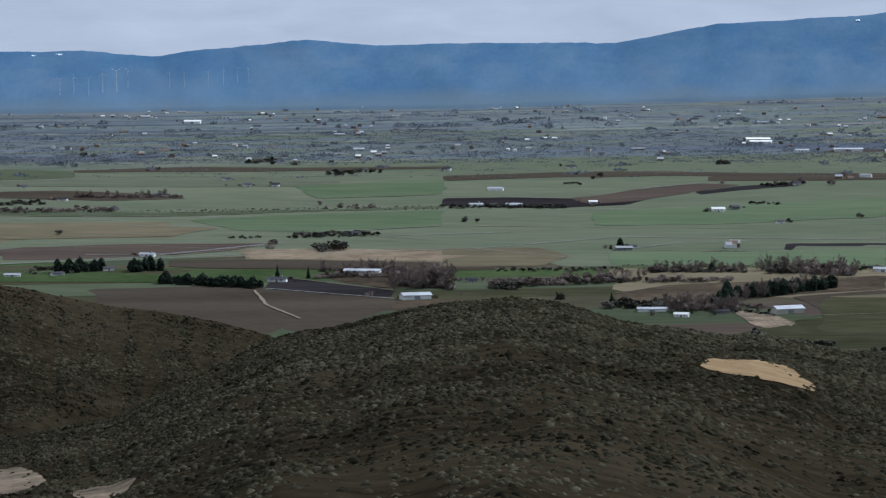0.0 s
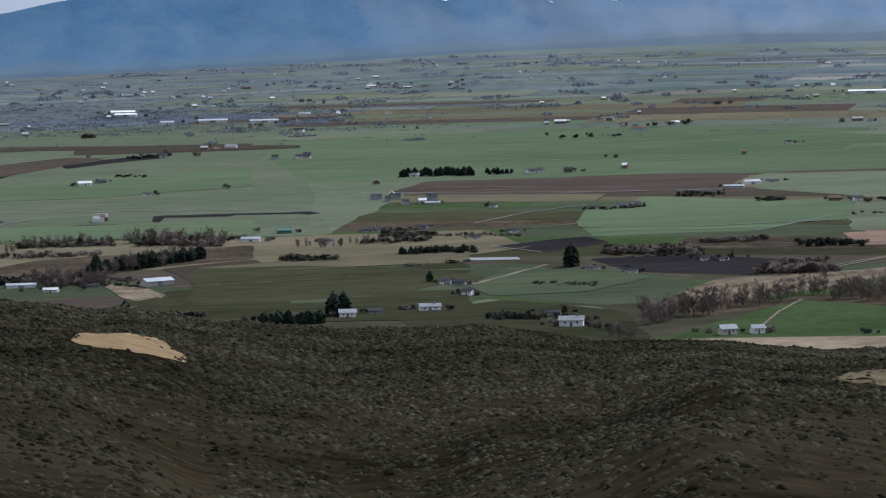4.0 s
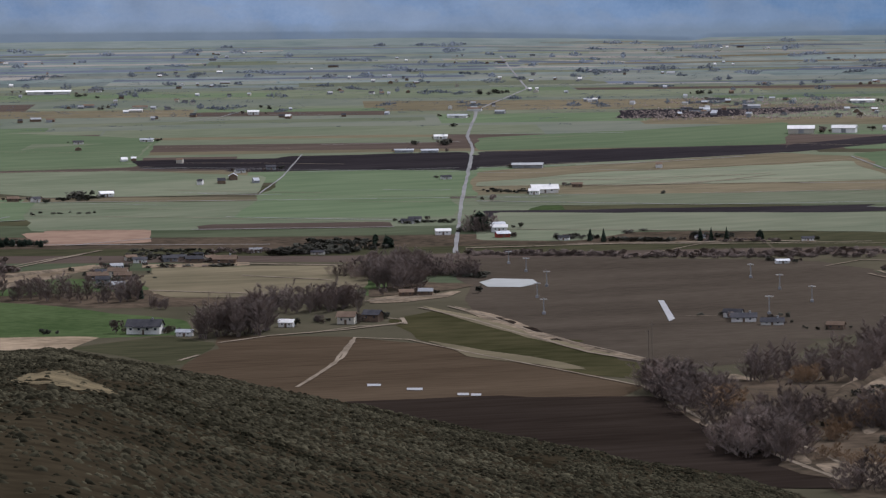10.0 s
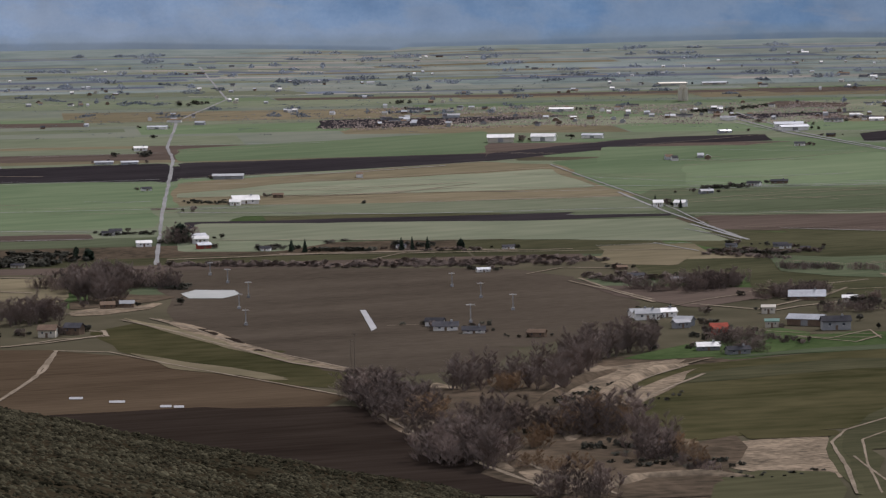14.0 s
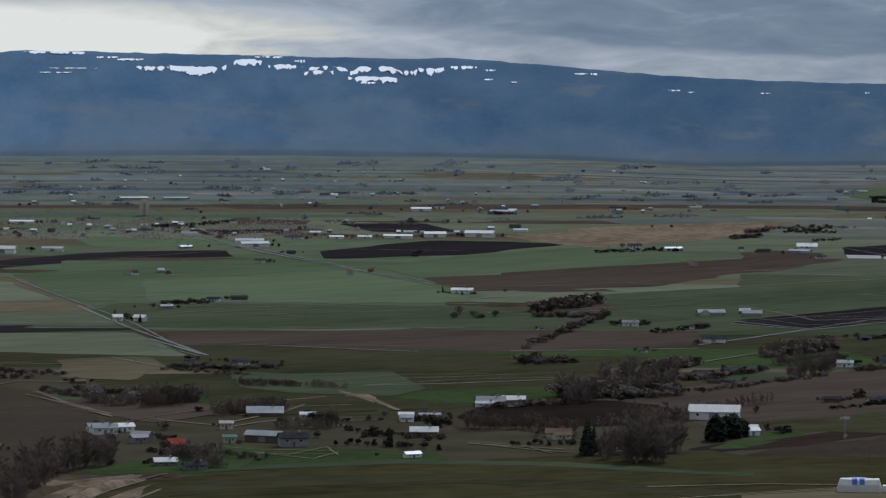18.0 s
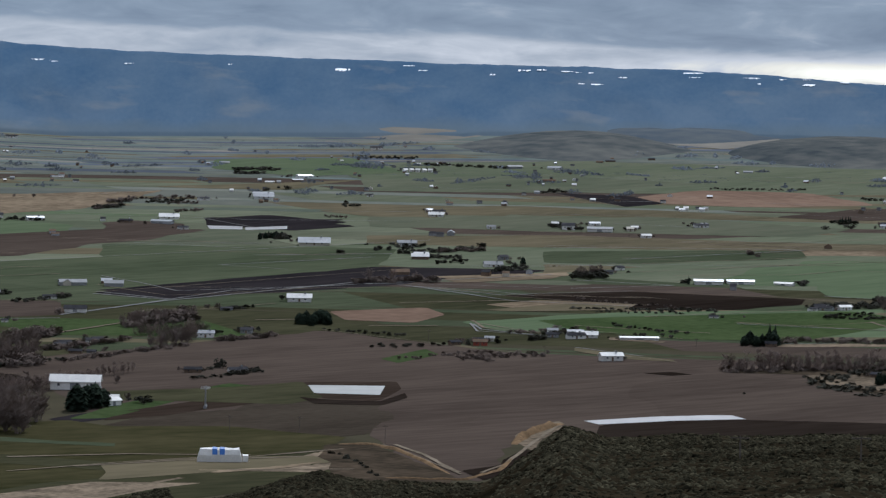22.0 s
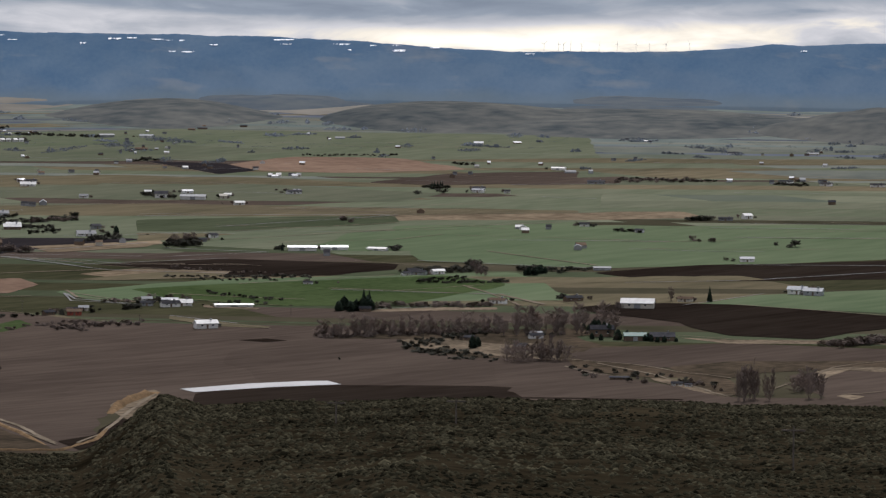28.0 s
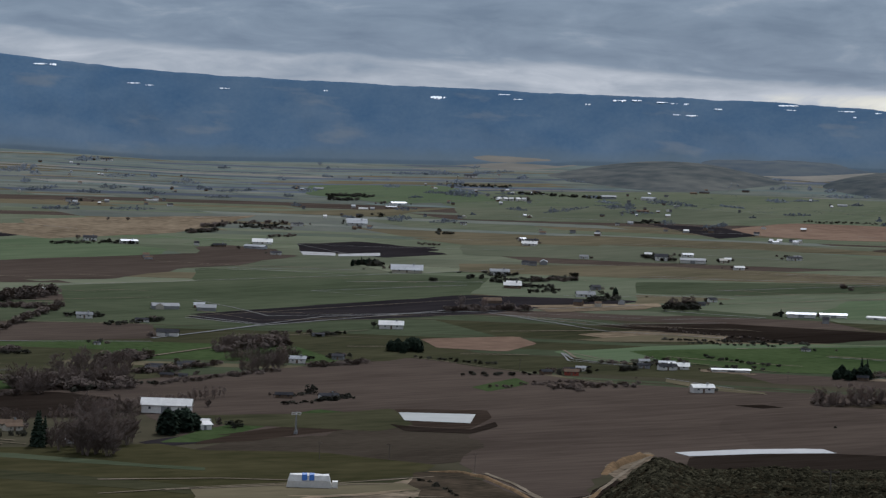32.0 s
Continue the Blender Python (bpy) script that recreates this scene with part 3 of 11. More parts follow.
BACK_TOP = [(-8.74, -3.133), (-6.34, -3.425), (-5.54, -3.611), (-4.74, -3.78), (-3.93, -3.868), (-2.8, -4.095), (-2.15, -4.327), (-0.69, -4.902)]
RIDGE_TOP = [(-40, -0.115), (-6.31, -0.115), (-5.19, -0.104), (-4.06, -0.189), (-3.66, -0.11), (-1.96, 0.045), (-0.83, -0.04), (0.55, -0.004), (2.49, -0.012), (3.94, 0.249), (6.11, 0.377), (9.34, 0.648), (11.91, 0.692), (12.54, 0.671), (15.01, 0.722), (22.3, 0.64), (24.5, 0.681), (25.62, 0.733), (26.91, 0.857), (29.34, 0.822), (31.77, 0.778), (33.2, 0.775), (34.4, 0.69), (35.6, 0.585), (36.8, 0.505), (38.2, 0.458), (39.4, 0.43), (40.8, 0.405), (42.4, 0.372), (43.6, 0.372), (44.85, 0.352), (45.6, 0.337), (46.4, 0.3), (47.24, 0.255), (48.1, 0.2), (48.82, 0.16), (50.14, 0.165), (51.4, 0.172), (51.9, 0.215), (52.3, 0.25), (52.7, 0.305), (53.0, 0.275), (54.38, 0.31), (90, 0.31)]
RIDGE_BASE = [(-40, -0.944), (-6.32, -0.944), (0.01, -0.917), (6.27, -0.75), (13.37, -0.485), (14.35, -0.498), (20.6, -0.538), (24.48, -0.673), (24.7, -0.627), (30.81, -0.564), (31.13, -0.573), (34.77, -0.628), (36.56, -0.715), (42.37, -0.636), (42.57, -0.609), (45.6, -0.549), (46.5, -0.568), (54.33, -0.638), (90, -0.638)]
BARE = [(4.45, 462, 0.98, 46), (15.4, 415, 0.85, 62), (-6.2, 425, 0.6, 50), (-4.9, 330, 0.5, 26)]   # bearing, distance, half-widths of grassy patches

# ---- ground, hillside, ridges ----
def lerp_list(table, a):
    for (a0, v0), (a1, v1) in zip(table, table[1:]):
        if a <= a1:
            k = max(0.0, (a - a0) / (a1 - a0))
            return v0 + (v1 - v0) * k
    return table[-1][1]


def dep_to_r(dep):
    u = EYE / math.tan(radians(dep))
    return u if u < FAR_START else FAR_START + FAR_BEND * (u - FAR_START) / (FAR_BEND + u - FAR_START)


def build_ground():
    az = [-180 + 6 * k for k in range(26)] + [-24 + k for k in range(105)] + [81 + 9 * k for k in range(12)]
    verts = [at(a, r, floor_z(min(r, dep_to_r(-lerp_list(RIDGE_BASE, a))))) for a in az for r in RINGS[1:]]
    nv = len(RINGS) - 1
    faces = grid_faces(len(az), nv)
    centre = len(verts)
    verts.append((0, 0, 0))
    faces += [(centre, i * nv, (i + 1) * nv) for i in range(len(az) - 1)]
    me = mesh_of("ground", verts, [tuple(reversed(f)) for f in faces], "ground", True)
    # two paler materials farther out put haze into the floor's colour
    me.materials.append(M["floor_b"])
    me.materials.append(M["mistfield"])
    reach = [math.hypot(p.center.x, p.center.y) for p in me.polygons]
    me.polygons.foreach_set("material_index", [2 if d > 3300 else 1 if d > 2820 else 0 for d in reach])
    return tagged(new("ground", me), "wide green and tan valley floor of farmland", "ground", kind="structure")


build_ground()


def crest_dep(a):
    return lerp_list(CREST, a) + 0.035 * noise.noise((a * 1.1, 3.1, 0)) + 0.02 * noise.noise((a * 4.7, 9.1, 0))


# broad spurs and hollows added to turn slopes brighter or darker: bearing and rise in metres
SPURS = [(-60, 0), (-12, 3.3), (-7, 4.3), (-3, 0.7), (1, -1), (4, 0.3), (7.5, -6), (10, -1.5), (13, 6.5), (16, 4.5), (20, 0), (26, 0), (40, 0), (45, -0.7), (48, 1.6), (51, -1.3), (56, 1), (80, 0)]


def hill_z(a, r):
    """The near hillside: falls away from the lookout, breaks at its crest and drops to the valley."""
    dep = crest_dep(a)
    if r <= HILL_R:
        d = dep + 1.3 * (HILL_R / max(r, 20.0) - 1)
        k = 1 - r / HILL_R
        relief = k * min(1, r / 150) * (3 * noise.noise((a * 0.16, r * 0.006, 5)) + 1.6 * noise.noise((a * 0.6, r * 0.02, 8)))
        relief += k * min(1.0, max(0.0, (r - 150) / 90)) * (lerp_list(SPURS, a + 1.2 * noise.noise((a * 0.3, r * 0.008, 11))) + 1.6 * noise.noise((a * 0.33, r * 0.012, 21)))
        return max(EYE - r * math.tan(radians(d)) + relief, EYE - 60 * (r / 200) - 12) if r > 150 else EYE - 1.8 - max(r, 0) * 0.198
    z0 = EYE - HILL_R * math.tan(radians(dep))
    f = (r - HILL_R)
    return z0 - f * math.tan(radians(dep)) - 0.0011 * f * f - 0.02 * f


HILL_RS = [0.0, 2, 8, 40, 80, 120, 149] + [150 + 12.5 * k for k in range(1, 41)] + [655, 665, 680, 700, 730, 770, 820, 880, 950, 1020]


def build_hillside():
    az = [-60 + 1.2 * k for k in range(42)] + [-9.5 + 0.2 * k for k in range(350)] + [60.8 + 2 * k for k in range(12)] + [90 + 7.5 * k for k in range(29)]
    verts = [at(a, r, hill_z(a if a < 180 else a - 360, r)) for a in az for r in HILL_RS]
    faces = [tuple(reversed(f)) for f in grid_faces(len(az), len(HILL_RS))]
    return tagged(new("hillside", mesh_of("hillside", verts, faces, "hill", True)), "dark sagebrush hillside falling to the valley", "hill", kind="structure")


build_hillside()


def ridge_point(a, v, tops, bases, far, rough):
    top, base = lerp_list(tops, a), lerp_list(bases, a)
    top += 0.015 * noise.noise((a * 2.3, 1.7, 0)) + 0.009 * noise.noise((a * 9, 4.7, 0)) + 0.007 * noise.noise((a * 23, 6.7, 0))
    r0 = dep_to_r(-base) - 25
    g = noise.noise((a * 0.35, v * 0.8, 2)) + 0.7 * noise.noise((a * 0.9 + v, v * 1.0, 7)) + 0.22 * noise.noise((a * 2.2 + v * 2, v * 1.4, 3)) + 0.06 * noise.noise((a * 6 + v * 3, v * 3, 5))
    r = r0 + (far - r0) * v + rough * g * math.sin(math.pi * min(1, v * 0.93 + 0.05))
    el = base + (top - base) * v
    return r, EYE + r * math.tan(radians(el))


def build_ridge(name, tops, bases, far, rough, material, label, a0, a1, step=0.07, rows=34):
    n = round((a1 - a0) / step) + 1
    vs = [-0.06] + [k / (rows - 1) for k in range(rows)]
    verts = []
    for i in range(n):
        a = a0 + i * step
        for v in vs:
            r, z = ridge_point(a, max(v, 0), tops, bases, far, rough)
            verts.append(at(a, r - (60 if v < 0 else 0), z - (40 if v < 0 else 0)))
        verts.append(at(a, far + 120, z - 40))
    faces = [tuple(reversed(f)) for f in grid_faces(n, len(vs) + 1)]
    me = mesh_of(name, verts, faces, material, True)
    return tagged(new(name, me), label, "ridge", kind="structure")


build_ridge("backdrop_ridge", RIDGE_TOP, RIDGE_BASE, 4450, 80, "ridge", "long forested ridge beyond the valley, coloured blue for haze", -16, 66)


SNOW = ([], [])
snow_rng = random.Random(21)


def snow_drift(az, el, wide, tall, tilt=0.0):
    """A drift lying along the slope: a curved upper edge, a ragged lower one, and streaks of bare ground between."""
    V, F = SNOW
    rows = 1 if tall < 0.14 else 2
    for row in range(rows):
        off = -tall * 0.75 * row / max(rows, 1)
        x0, x1 = -1 + snow_rng.uniform(0, 0.3) * (rows > 1), 1 - snow_rng.uniform(0, 0.55) * (row > 0)
        n = max(16, int(wide * 150))
        seed = snow_rng.uniform(0, 90)
        bow = snow_rng.choice((1.0, 1.0, 0.3, -0.3)) if tall > 0.06 else 0.2
        for i in range(n):
            s0, s1 = (x0 + (x1 - x0) * k / n for k in (i, i + 1))
            if noise.noise((s0 * 3.1, row, seed)) < -0.3:
                continue
            k = len(V)
            for s in (s0, s1):
                arch = math.sqrt(max(0.0, 1 - s * s))
                top = el + off + tall * (0.5 * arch * bow - 0.12 + 0.1 * noise.noise((s * 4, row, seed + 9))) + tilt * s
                swell = min(1.0, 2.0 * max(0.0, noise.noise((s * 3.1, row, seed)) + 0.3))
                thick = swell * (2 - swell) * tall / rows * (0.35 + 0.6 * arch) * (0.85 + 0.4 * noise.noise((s * 5, row, seed + 4)) + 0.25 * noise.noise((s * 19, row, seed + 6)))
                top -= (1 - swell) * tall / rows * 0.22
                for e in (top, top - max(thick, 0.004)):
                    a = az + s * wide / 2 - 0.05 * row
                    t, q = lerp_list(RIDGE_TOP, a), lerp_list(RIDGE_BASE, a)
                    e = min(e, t - 0.004)
                    r, z = ridge_point(a, max(0, (e - q) / (t - q)), RIDGE_TOP, RIDGE_BASE, 4450, 80)
                    V.append(at(a, r - 4, EYE + (r - 4) * math.tan(radians(e)) + 0.1))
            F.append((k, k + 1, k + 3, k + 2))


# ---- sagebrush ----
def blob_verts(rng, sides=4):
    """A low uneven bush: a skirt, a shoulder and a top."""
    v = []
    for j, (wide, z) in enumerate(((1.0, 0.06), (0.66, 0.5))):
        for i in range(sides):
            t, k = 2 * math.pi * (i + 0.5 * j + rng.uniform(-.2, .2)) / sides, wide * rng.uniform(0.55, 1.35)
            v.append((math.cos(t) * k, math.sin(t) * k, z * rng.uniform(0.5, 1.4)))
    v.append((rng.uniform(-.25, .25), rng.uniform(-.25, .25), 0.8))
    f = []
    for i in range(sides):
        k = (i + 1) % sides
        f += [(i, k, sides + i), (k, sides + k, sides + i), (sides + i, sides + k, 2 * sides)]
    return np.array(v), np.array(f)


def fast_mesh(name, verts, tris, material):
    me = bpy.data.meshes.new(name)
    me.vertices.add(len(verts))
    me.vertices.foreach_set("co", verts.astype(np.float32).ravel())
    me.loops.add(len(tris) * 3)
    me.loops.foreach_set("vertex_index", tris.astype(np.int32).ravel())
    me.polygons.add(len(tris))
    me.polygons.foreach_set("loop_start", np.arange(0, len(tris) * 3, 3, dtype=np.int32))
    me.polygons.foreach_set("loop_total", np.full(len(tris), 3, dtype=np.int32))
    me.update(calc_edges=True)
    me.materials.append(M[material])
    return me


def bare_patch(a, r):
    """How bare the hillside is here: 1 in the middle of a grassy patch, 0 outside."""
    return max(0.0, *(min(1.0, 2.0 * (1.2 - math.hypot((a - pa) / wa, (r - pr) / wr))) for pa, pr, wa, wr in BARE))


def sagebrush(a0, a1, r0, r1, count, seed, height=hill_z, name="sagebrush"):
    rng = random.Random(seed)
    protos = [blob_verts(rng) for _ in range(8)]
    V, F, base = [], [], 0
    for _ in range(count):
        a = rng.uniform(a0, a1)
        r = math.sqrt(rng.uniform(r0 * r0, r1 * r1))
        if rng.random() < 0.97 * bare_patch(a, r):
            continue
        if noise.noise((a * 0.5 + 7, r * 0.012, 4)) + 0.5 * noise.noise((a * 1.9, r * 0.05, 9)) < rng.uniform(-0.75, -0.12):
            continue
        v, f = protos[rng.randrange(8)]
        s = rng.uniform(0.23, 0.55) * (0.6 + 0.4 * min(1, r / 480)) * (1.35 if rng.random() < 0.1 else 1.0)
        t = rng.uniform(0, 6.28)
        c, q = math.cos(t) * s, math.sin(t) * s
        w = np.empty_like(v)
        x, y, _z = at(a, r)
        w[:, 0], w[:, 1] = x + v[:, 0] * c - v[:, 1] * q, y + v[:, 0] * q + v[:, 1] * c
        w[:, 2] = height(a, r) - 0.12 + v[:, 2] * s * rng.uniform(0.75, 1.15)
        V.append(w)
        F.append(f + base)
        base += len(v)
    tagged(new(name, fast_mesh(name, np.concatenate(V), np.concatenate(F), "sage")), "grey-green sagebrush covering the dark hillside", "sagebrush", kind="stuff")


# ---- trees ----
def limb(V, F, a, b, ra, rb, sides=4):
    d = (b - a).normalized()
    p = d.orthogonal().normalized()
    q = d.cross(p)
    k = len(V)
    for c, r in ((a, ra), (b, rb)):
        for i in range(sides):
            t = 2 * math.pi * i / sides
            V.append(c + (p * math.cos(t) + q * math.sin(t)) * r)
    for i in range(sides):
        j = (i + 1) % sides
        F.append((k + i, k + j, k + sides + j, k + sides + i))


def stem(V, F, root, knee, tip, r, sides=4):
    """A bent stem that grows from the root stock, the first corner of the mesh."""
    k = len(V)
    for c, s in ((root, r), (knee, r * 0.7), (tip, r * 0.2)):
        for i in range(sides):
            t = 2 * math.pi * i / sides
            V.append(c + Vector((math.cos(t), math.sin(t), 0)) * s)
    for i in range(sides):
        j = (i + 1) % sides
        F.append((0, k + j, k + i))
        for ring in (0, sides):
            F.append((k + ring + i, k + ring + j, k + ring + sides + j, k + ring + sides + i))


def bare_tree(seed, height, wide, twig="twig", stems=4, low=0.12):
    """A leafless tree or thicket: stems that fan out from the root, side branches, and a haze of fine upright twigs."""
    rng = random.Random(seed)
    TV, TF, CV, CF = [], [], [], []
    up = Vector((0, 0, 1))
    TV.append(Vector((0, 0, -0.02 * height)))
    for k in range(stems):
        t = 2 * math.pi * (k + rng.random()) / stems
        reach = wide * height * rng.uniform(0.1, 0.5)
        tall = height * rng.uniform(0.62, 1.0) * (1 - 0.25 * (reach / (wide * height * 0.5)) ** 2)
        root = Vector((math.cos(t), math.sin(t), 0)) * reach * (0.12 if stems < 8 else 0.75)
        tip = Vector((math.cos(t) * reach, math.sin(t) * reach, tall))
        knee = root.lerp(tip, 0.45) + Vector((rng.gauss(0, .03), rng.gauss(0, .03), 0.05)) * height
        r = height * (0.012 if stems < 8 else 0.006)
        stem(TV, TF, root, knee, tip, r)
        for n in range(13 if stems < 8 else 9):
            f = rng.uniform(low, 1.0)
            p = root.lerp(knee, f / 0.45) if f < 0.45 else knee.lerp(tip, (f - 0.45) / 0.55)
            a = rng.uniform(0, 6.28)
            out = Vector((math.cos(a), math.sin(a), 0))
            d = (out * rng.uniform(0.8, 1.4) + up * rng.uniform(0.4, 1.1)).normalized()
            q = p + d * height * rng.uniform(0.12, 0.28) * (1.15 - 0.55 * f)
            limb(CV, CF, p, q, r * 0.3, r * 0.12, 3)
            for _ in range(48):
                s = p.lerp(q, rng.uniform(0.2, 1))
                g = (d + Vector((rng.gauss(0, .6), rng.gauss(0, .6), rng.uniform(0.1, 1.1)))).normalized() * height * rng.uniform(0.07, 0.18)
                w = g.orthogonal().normalized() * height * 0.0026
                b = len(CV)
                CV.extend((s - w, s + w, s + g))
                CF.append((b, b + 1, b + 2))
    return mesh_of("stem", TV, TF, "bark"), mesh_of("crown", CV, CF, twig)


def conifer(seed, height, width, round_top=False):
    rng = random.Random(seed)
    TV, TF, CV, CF = [], [], [], []
    limb(TV, TF, Vector((0, 0, 0)), Vector((0, 0, height * 0.95)), height * 0.025, height * 0.006, 5)
    layers = 13
    for j in range(layers):
        k = j / (layers - 1)
        z = height * (0.06 + 0.92 * k)
        shape = (math.sin(math.pi * min(1, 0.25 + 0.75 * k)) ** 0.6 if round_top else (1 - k) ** 0.8) + 0.05
        n = max(4, round(11 * shape) + 3)
        for i in range(n):
            t = 2 * math.pi * (i + rng.random()) / n
            r = width / 2 * shape * rng.uniform(0.7, 1.2)
            o, side = Vector((math.cos(t), math.sin(t), 0)), Vector((-math.sin(t), math.cos(t), 0))
            tip = o * r + Vector((0, 0, z - r * rng.uniform(0.1, 0.45)))
            w = r * rng.uniform(0.3, 0.5) + height * 0.02
            c = Vector((0, 0, z + height * 0.05 * rng.uniform(0.6, 1.4)))
            q = len(CV)
            mid = o * r * 0.55 + Vector((0, 0, z + height * 0.012))
            CV.extend((c, mid + side * w, tip, mid - side * w, mid - Vector((0, 0, height * 0.07))))
            CF.extend(((q, q + 1, q + 2), (q, q + 2, q + 3), (q + 1, q + 4, q + 2), (q + 4, q + 3, q + 2)))
    return mesh_of("trunk", TV, TF, "bark"), mesh_of("crown", CV, CF, "needle")


def clump(seed, material, tall=1.0, leaves=130, leaf=1.0):
    """A small far tree: a stem and a ragged crown of leaf clumps with gaps."""
    rng = random.Random(seed)
    TV, TF, CV, CF = [], [], [], []
    limb(TV, TF, Vector((0, 0, 0)), Vector((0, 0, 0.6 * tall)), 0.035, 0.015, 4)
    lobes = [(Vector((rng.uniform(-.3, .3), rng.uniform(-.3, .3), tall * rng.uniform(0.2, 0.72))), rng.uniform(0.2, 0.33)) for _ in range(6)]
    for _ in range(leaves):
        c, q = rng.choice(lobes)
        d = Vector((rng.gauss(0, 1), rng.gauss(0, 1), rng.gauss(0, 1))).normalized() * rng.uniform(0.2, 1) ** 0.5
        p = c + Vector((d.x * q, d.y * q, d.z * q * tall))
        p.z = max(p.z, 0.03)
        u = Vector((rng.gauss(0, 1), rng.gauss(0, 1), rng.gauss(0, .6))).normalized()
        w = u.orthogonal().normalized()
        s = rng.uniform(0.07, 0.15) * leaf
        k = len(CV)
        CV.extend((p + u * s, p - u * s * 0.7 + w * s, p - u * s * 0.7 - w * s))
        CF.append((k, k + 1, k + 2))
    k = len(TV)
    me = mesh_of("small_tree", TV + CV, TF + [tuple(i + k for i in f) for f in CF], "bark")
    me.materials.append(M[material])
    me.polygons.foreach_set("material_index", [0] * len(TF) + [1] * len(CF))
    return (me,)


TREES, TREE_WORDS = {}, {
    "bare": ("tree", "leafless grey-brown cottonwood on the valley floor"), "thicket": ("bush", "thicket of bare grey willow stems along the creek"),
    "ochre": ("bush", "orange-brown bare willow thicket along the creek"), "conifer": ("conifer", "dark green conifer beside the farm"),
    "poplar": ("tree", "tall narrow bare poplar in a row"), "cedar": ("conifer", "dark rounded evergreen tree near a farmhouse"),
    "small": ("tree", "small dark tree by the fields"), "twiggy": ("tree", "small bare brown tree by the fields"), "shrub": ("bush", "low dark shrub at the field edge"),
}


def tree_kind(kind, height, pair, wide=1.0):
    if len(pair) == 1:
        thing = new("tree_stock", pair[0])
    else:
        thing = new("tree_stock")
        part("trunk", pair[0], thing)
        part("crown", pair[1], thing)
    TREES.setdefault(kind, []).append((thing, height, wide))


for s in range(4):
    tree_kind("bare", 10.0, bare_tree(10 + s, 10, 0.62, stems=5))
    tree_kind("thicket", 6.0, bare_tree(30 + s, 6, 1.5, "brush" if s % 2 else "twig", 14, 0.05))
    tree_kind("conifer", 10.0, conifer(50 + s, 10, 4.2))
    tree_kind("cedar", 10.0, conifer(60 + s, 10, 6.5, True))
    tree_kind("small", 1.0, clump(70 + s, "leafage" if s % 2 else "bush"))
    tree_kind("twiggy", 1.0, clump(80 + s, "brush", 1.0, 260, 0.6))
    tree_kind("shrub", 0.6, clump(90 + s, "bush", 0.6, 80))
for s in range(2):
    tree_kind("ochre", 6.0, bare_tree(40 + s, 6, 1.5, "ochre", 14, 0.05))
    tree_kind("poplar", 10.0, bare_tree(45 + s, 10, 0.28, "twig", 3))
tree_rng = random.Random(5)
SMALL = {}


def small_tree(kind, x, y, height, wide):
    """Countless small far trees are gathered, and joined at the end into one mesh of their kind."""
    stock, h, _ = tree_rng.choice(TREES[kind])
    s, t = height / h, tree_rng.uniform(0, 6.28)
    for o in stock.children or (stock,):
        add_small(kind if not stock.children else kind + " " + o.name.split(".")[0], o.data, x, y, height, s, t, wide)


def add_small(kind, me, x, y, height, s, t, wide):
    co = np.empty(len(me.vertices) * 3)
    me.vertices.foreach_get("co", co)
    co = co.reshape(-1, 3)
    c, q = math.cos(t) * s * wide, math.sin(t) * s * wide
    out = np.stack([x + co[:, 0] * c - co[:, 1] * q, y + co[:, 0] * q + co[:, 1] * c, ground_z(x, y) - 0.04 * height + co[:, 2] * s], 1)
    SMALL.setdefault(kind, []).append((out, me))


def join_small():
    for kind, items in SMALL.items():
        V, F, I, base = [], [], [], 0
        for co, me in items:
            V.append(co)
            F += [tuple(i + base for i in p.vertices) for p in me.polygons]
            I += [p.material_index for p in me.polygons]
            base += len(co)
        me = bpy.data.meshes.new(kind)
        me.from_pydata(np.concatenate(V).tolist(), [], F)
        for m in items[0][1].materials:
            me.materials.append(m)
        me.polygons.foreach_set("material_index", I)
        me.update()
        cat, label = TREE_WORDS[kind.split()[0]]
        tagged(new("hedgerow_trees", me), label.replace("tree by the fields", "trees and hedges by the fields"), cat, kind="stuff")


def tree(kind, x, y, height, wide=1.0, z=None):
    """One tree of a kind, as tall as given; wide stretches its crown."""
    if kind in ("small", "twiggy", "shrub"):
        height *= 1.15 if height < 3.0 else 1.0
        return small_tree(kind, x, y, height, wide)
    stock, h, _ = tree_rng.choice(TREES[kind])
    s = height / h
    ob = copy_thing(stock, Matrix.Identity(4))
    ob.matrix_basis = pose(x, y, (ground_z(x, y) if z is None else z) - 0.04 * height, 0, 0, tree_rng.uniform(0, 360)) @ Matrix.Diagonal((s * wide, s * wide, s, 1))
    cat, label = TREE_WORDS[kind]
    ob.name = {"bare": "tree", "poplar": "tree", "small": "tree", "twiggy": "tree", "conifer": "conifer", "cedar": "conifer", "shrub": "shrub"}.get(kind, "thicket")
    return tagged(ob, label, cat, group=kind + " trees")


def grove(kind, x0, y0, x1, y1, count, height, deep=12.0, wide=1.0):
    """Trees scattered along a line."""
    if kind == "conifer" and count >= 7:
        kind, wide, height = "cedar", wide * 1.25, height * 0.82
    if kind in ("small", "twiggy", "shrub"):
        height *= 0.72
        if math.hypot(x0, y0) > 1900:
            count, wide, height = round(count * 1.7), wide * 1.45, height * 0.85
    for k in range(count):
        f = (k + tree_rng.random()) / count
        d = tree_rng.uniform(-deep, deep) / 2
        n = Vector((x0, y0)).normalized()
        (small_tree if count >= 30 or (kind in ("bare", "poplar") and math.hypot(x0, y0) > 1500) else tree)(kind, x0 + (x1 - x0) * f + n.x * d, y0 + (y1 - y0) * f + n.y * d, height * tree_rng.uniform(0.65, 1.12), wide * tree_rng.uniform(0.85, 1.15))


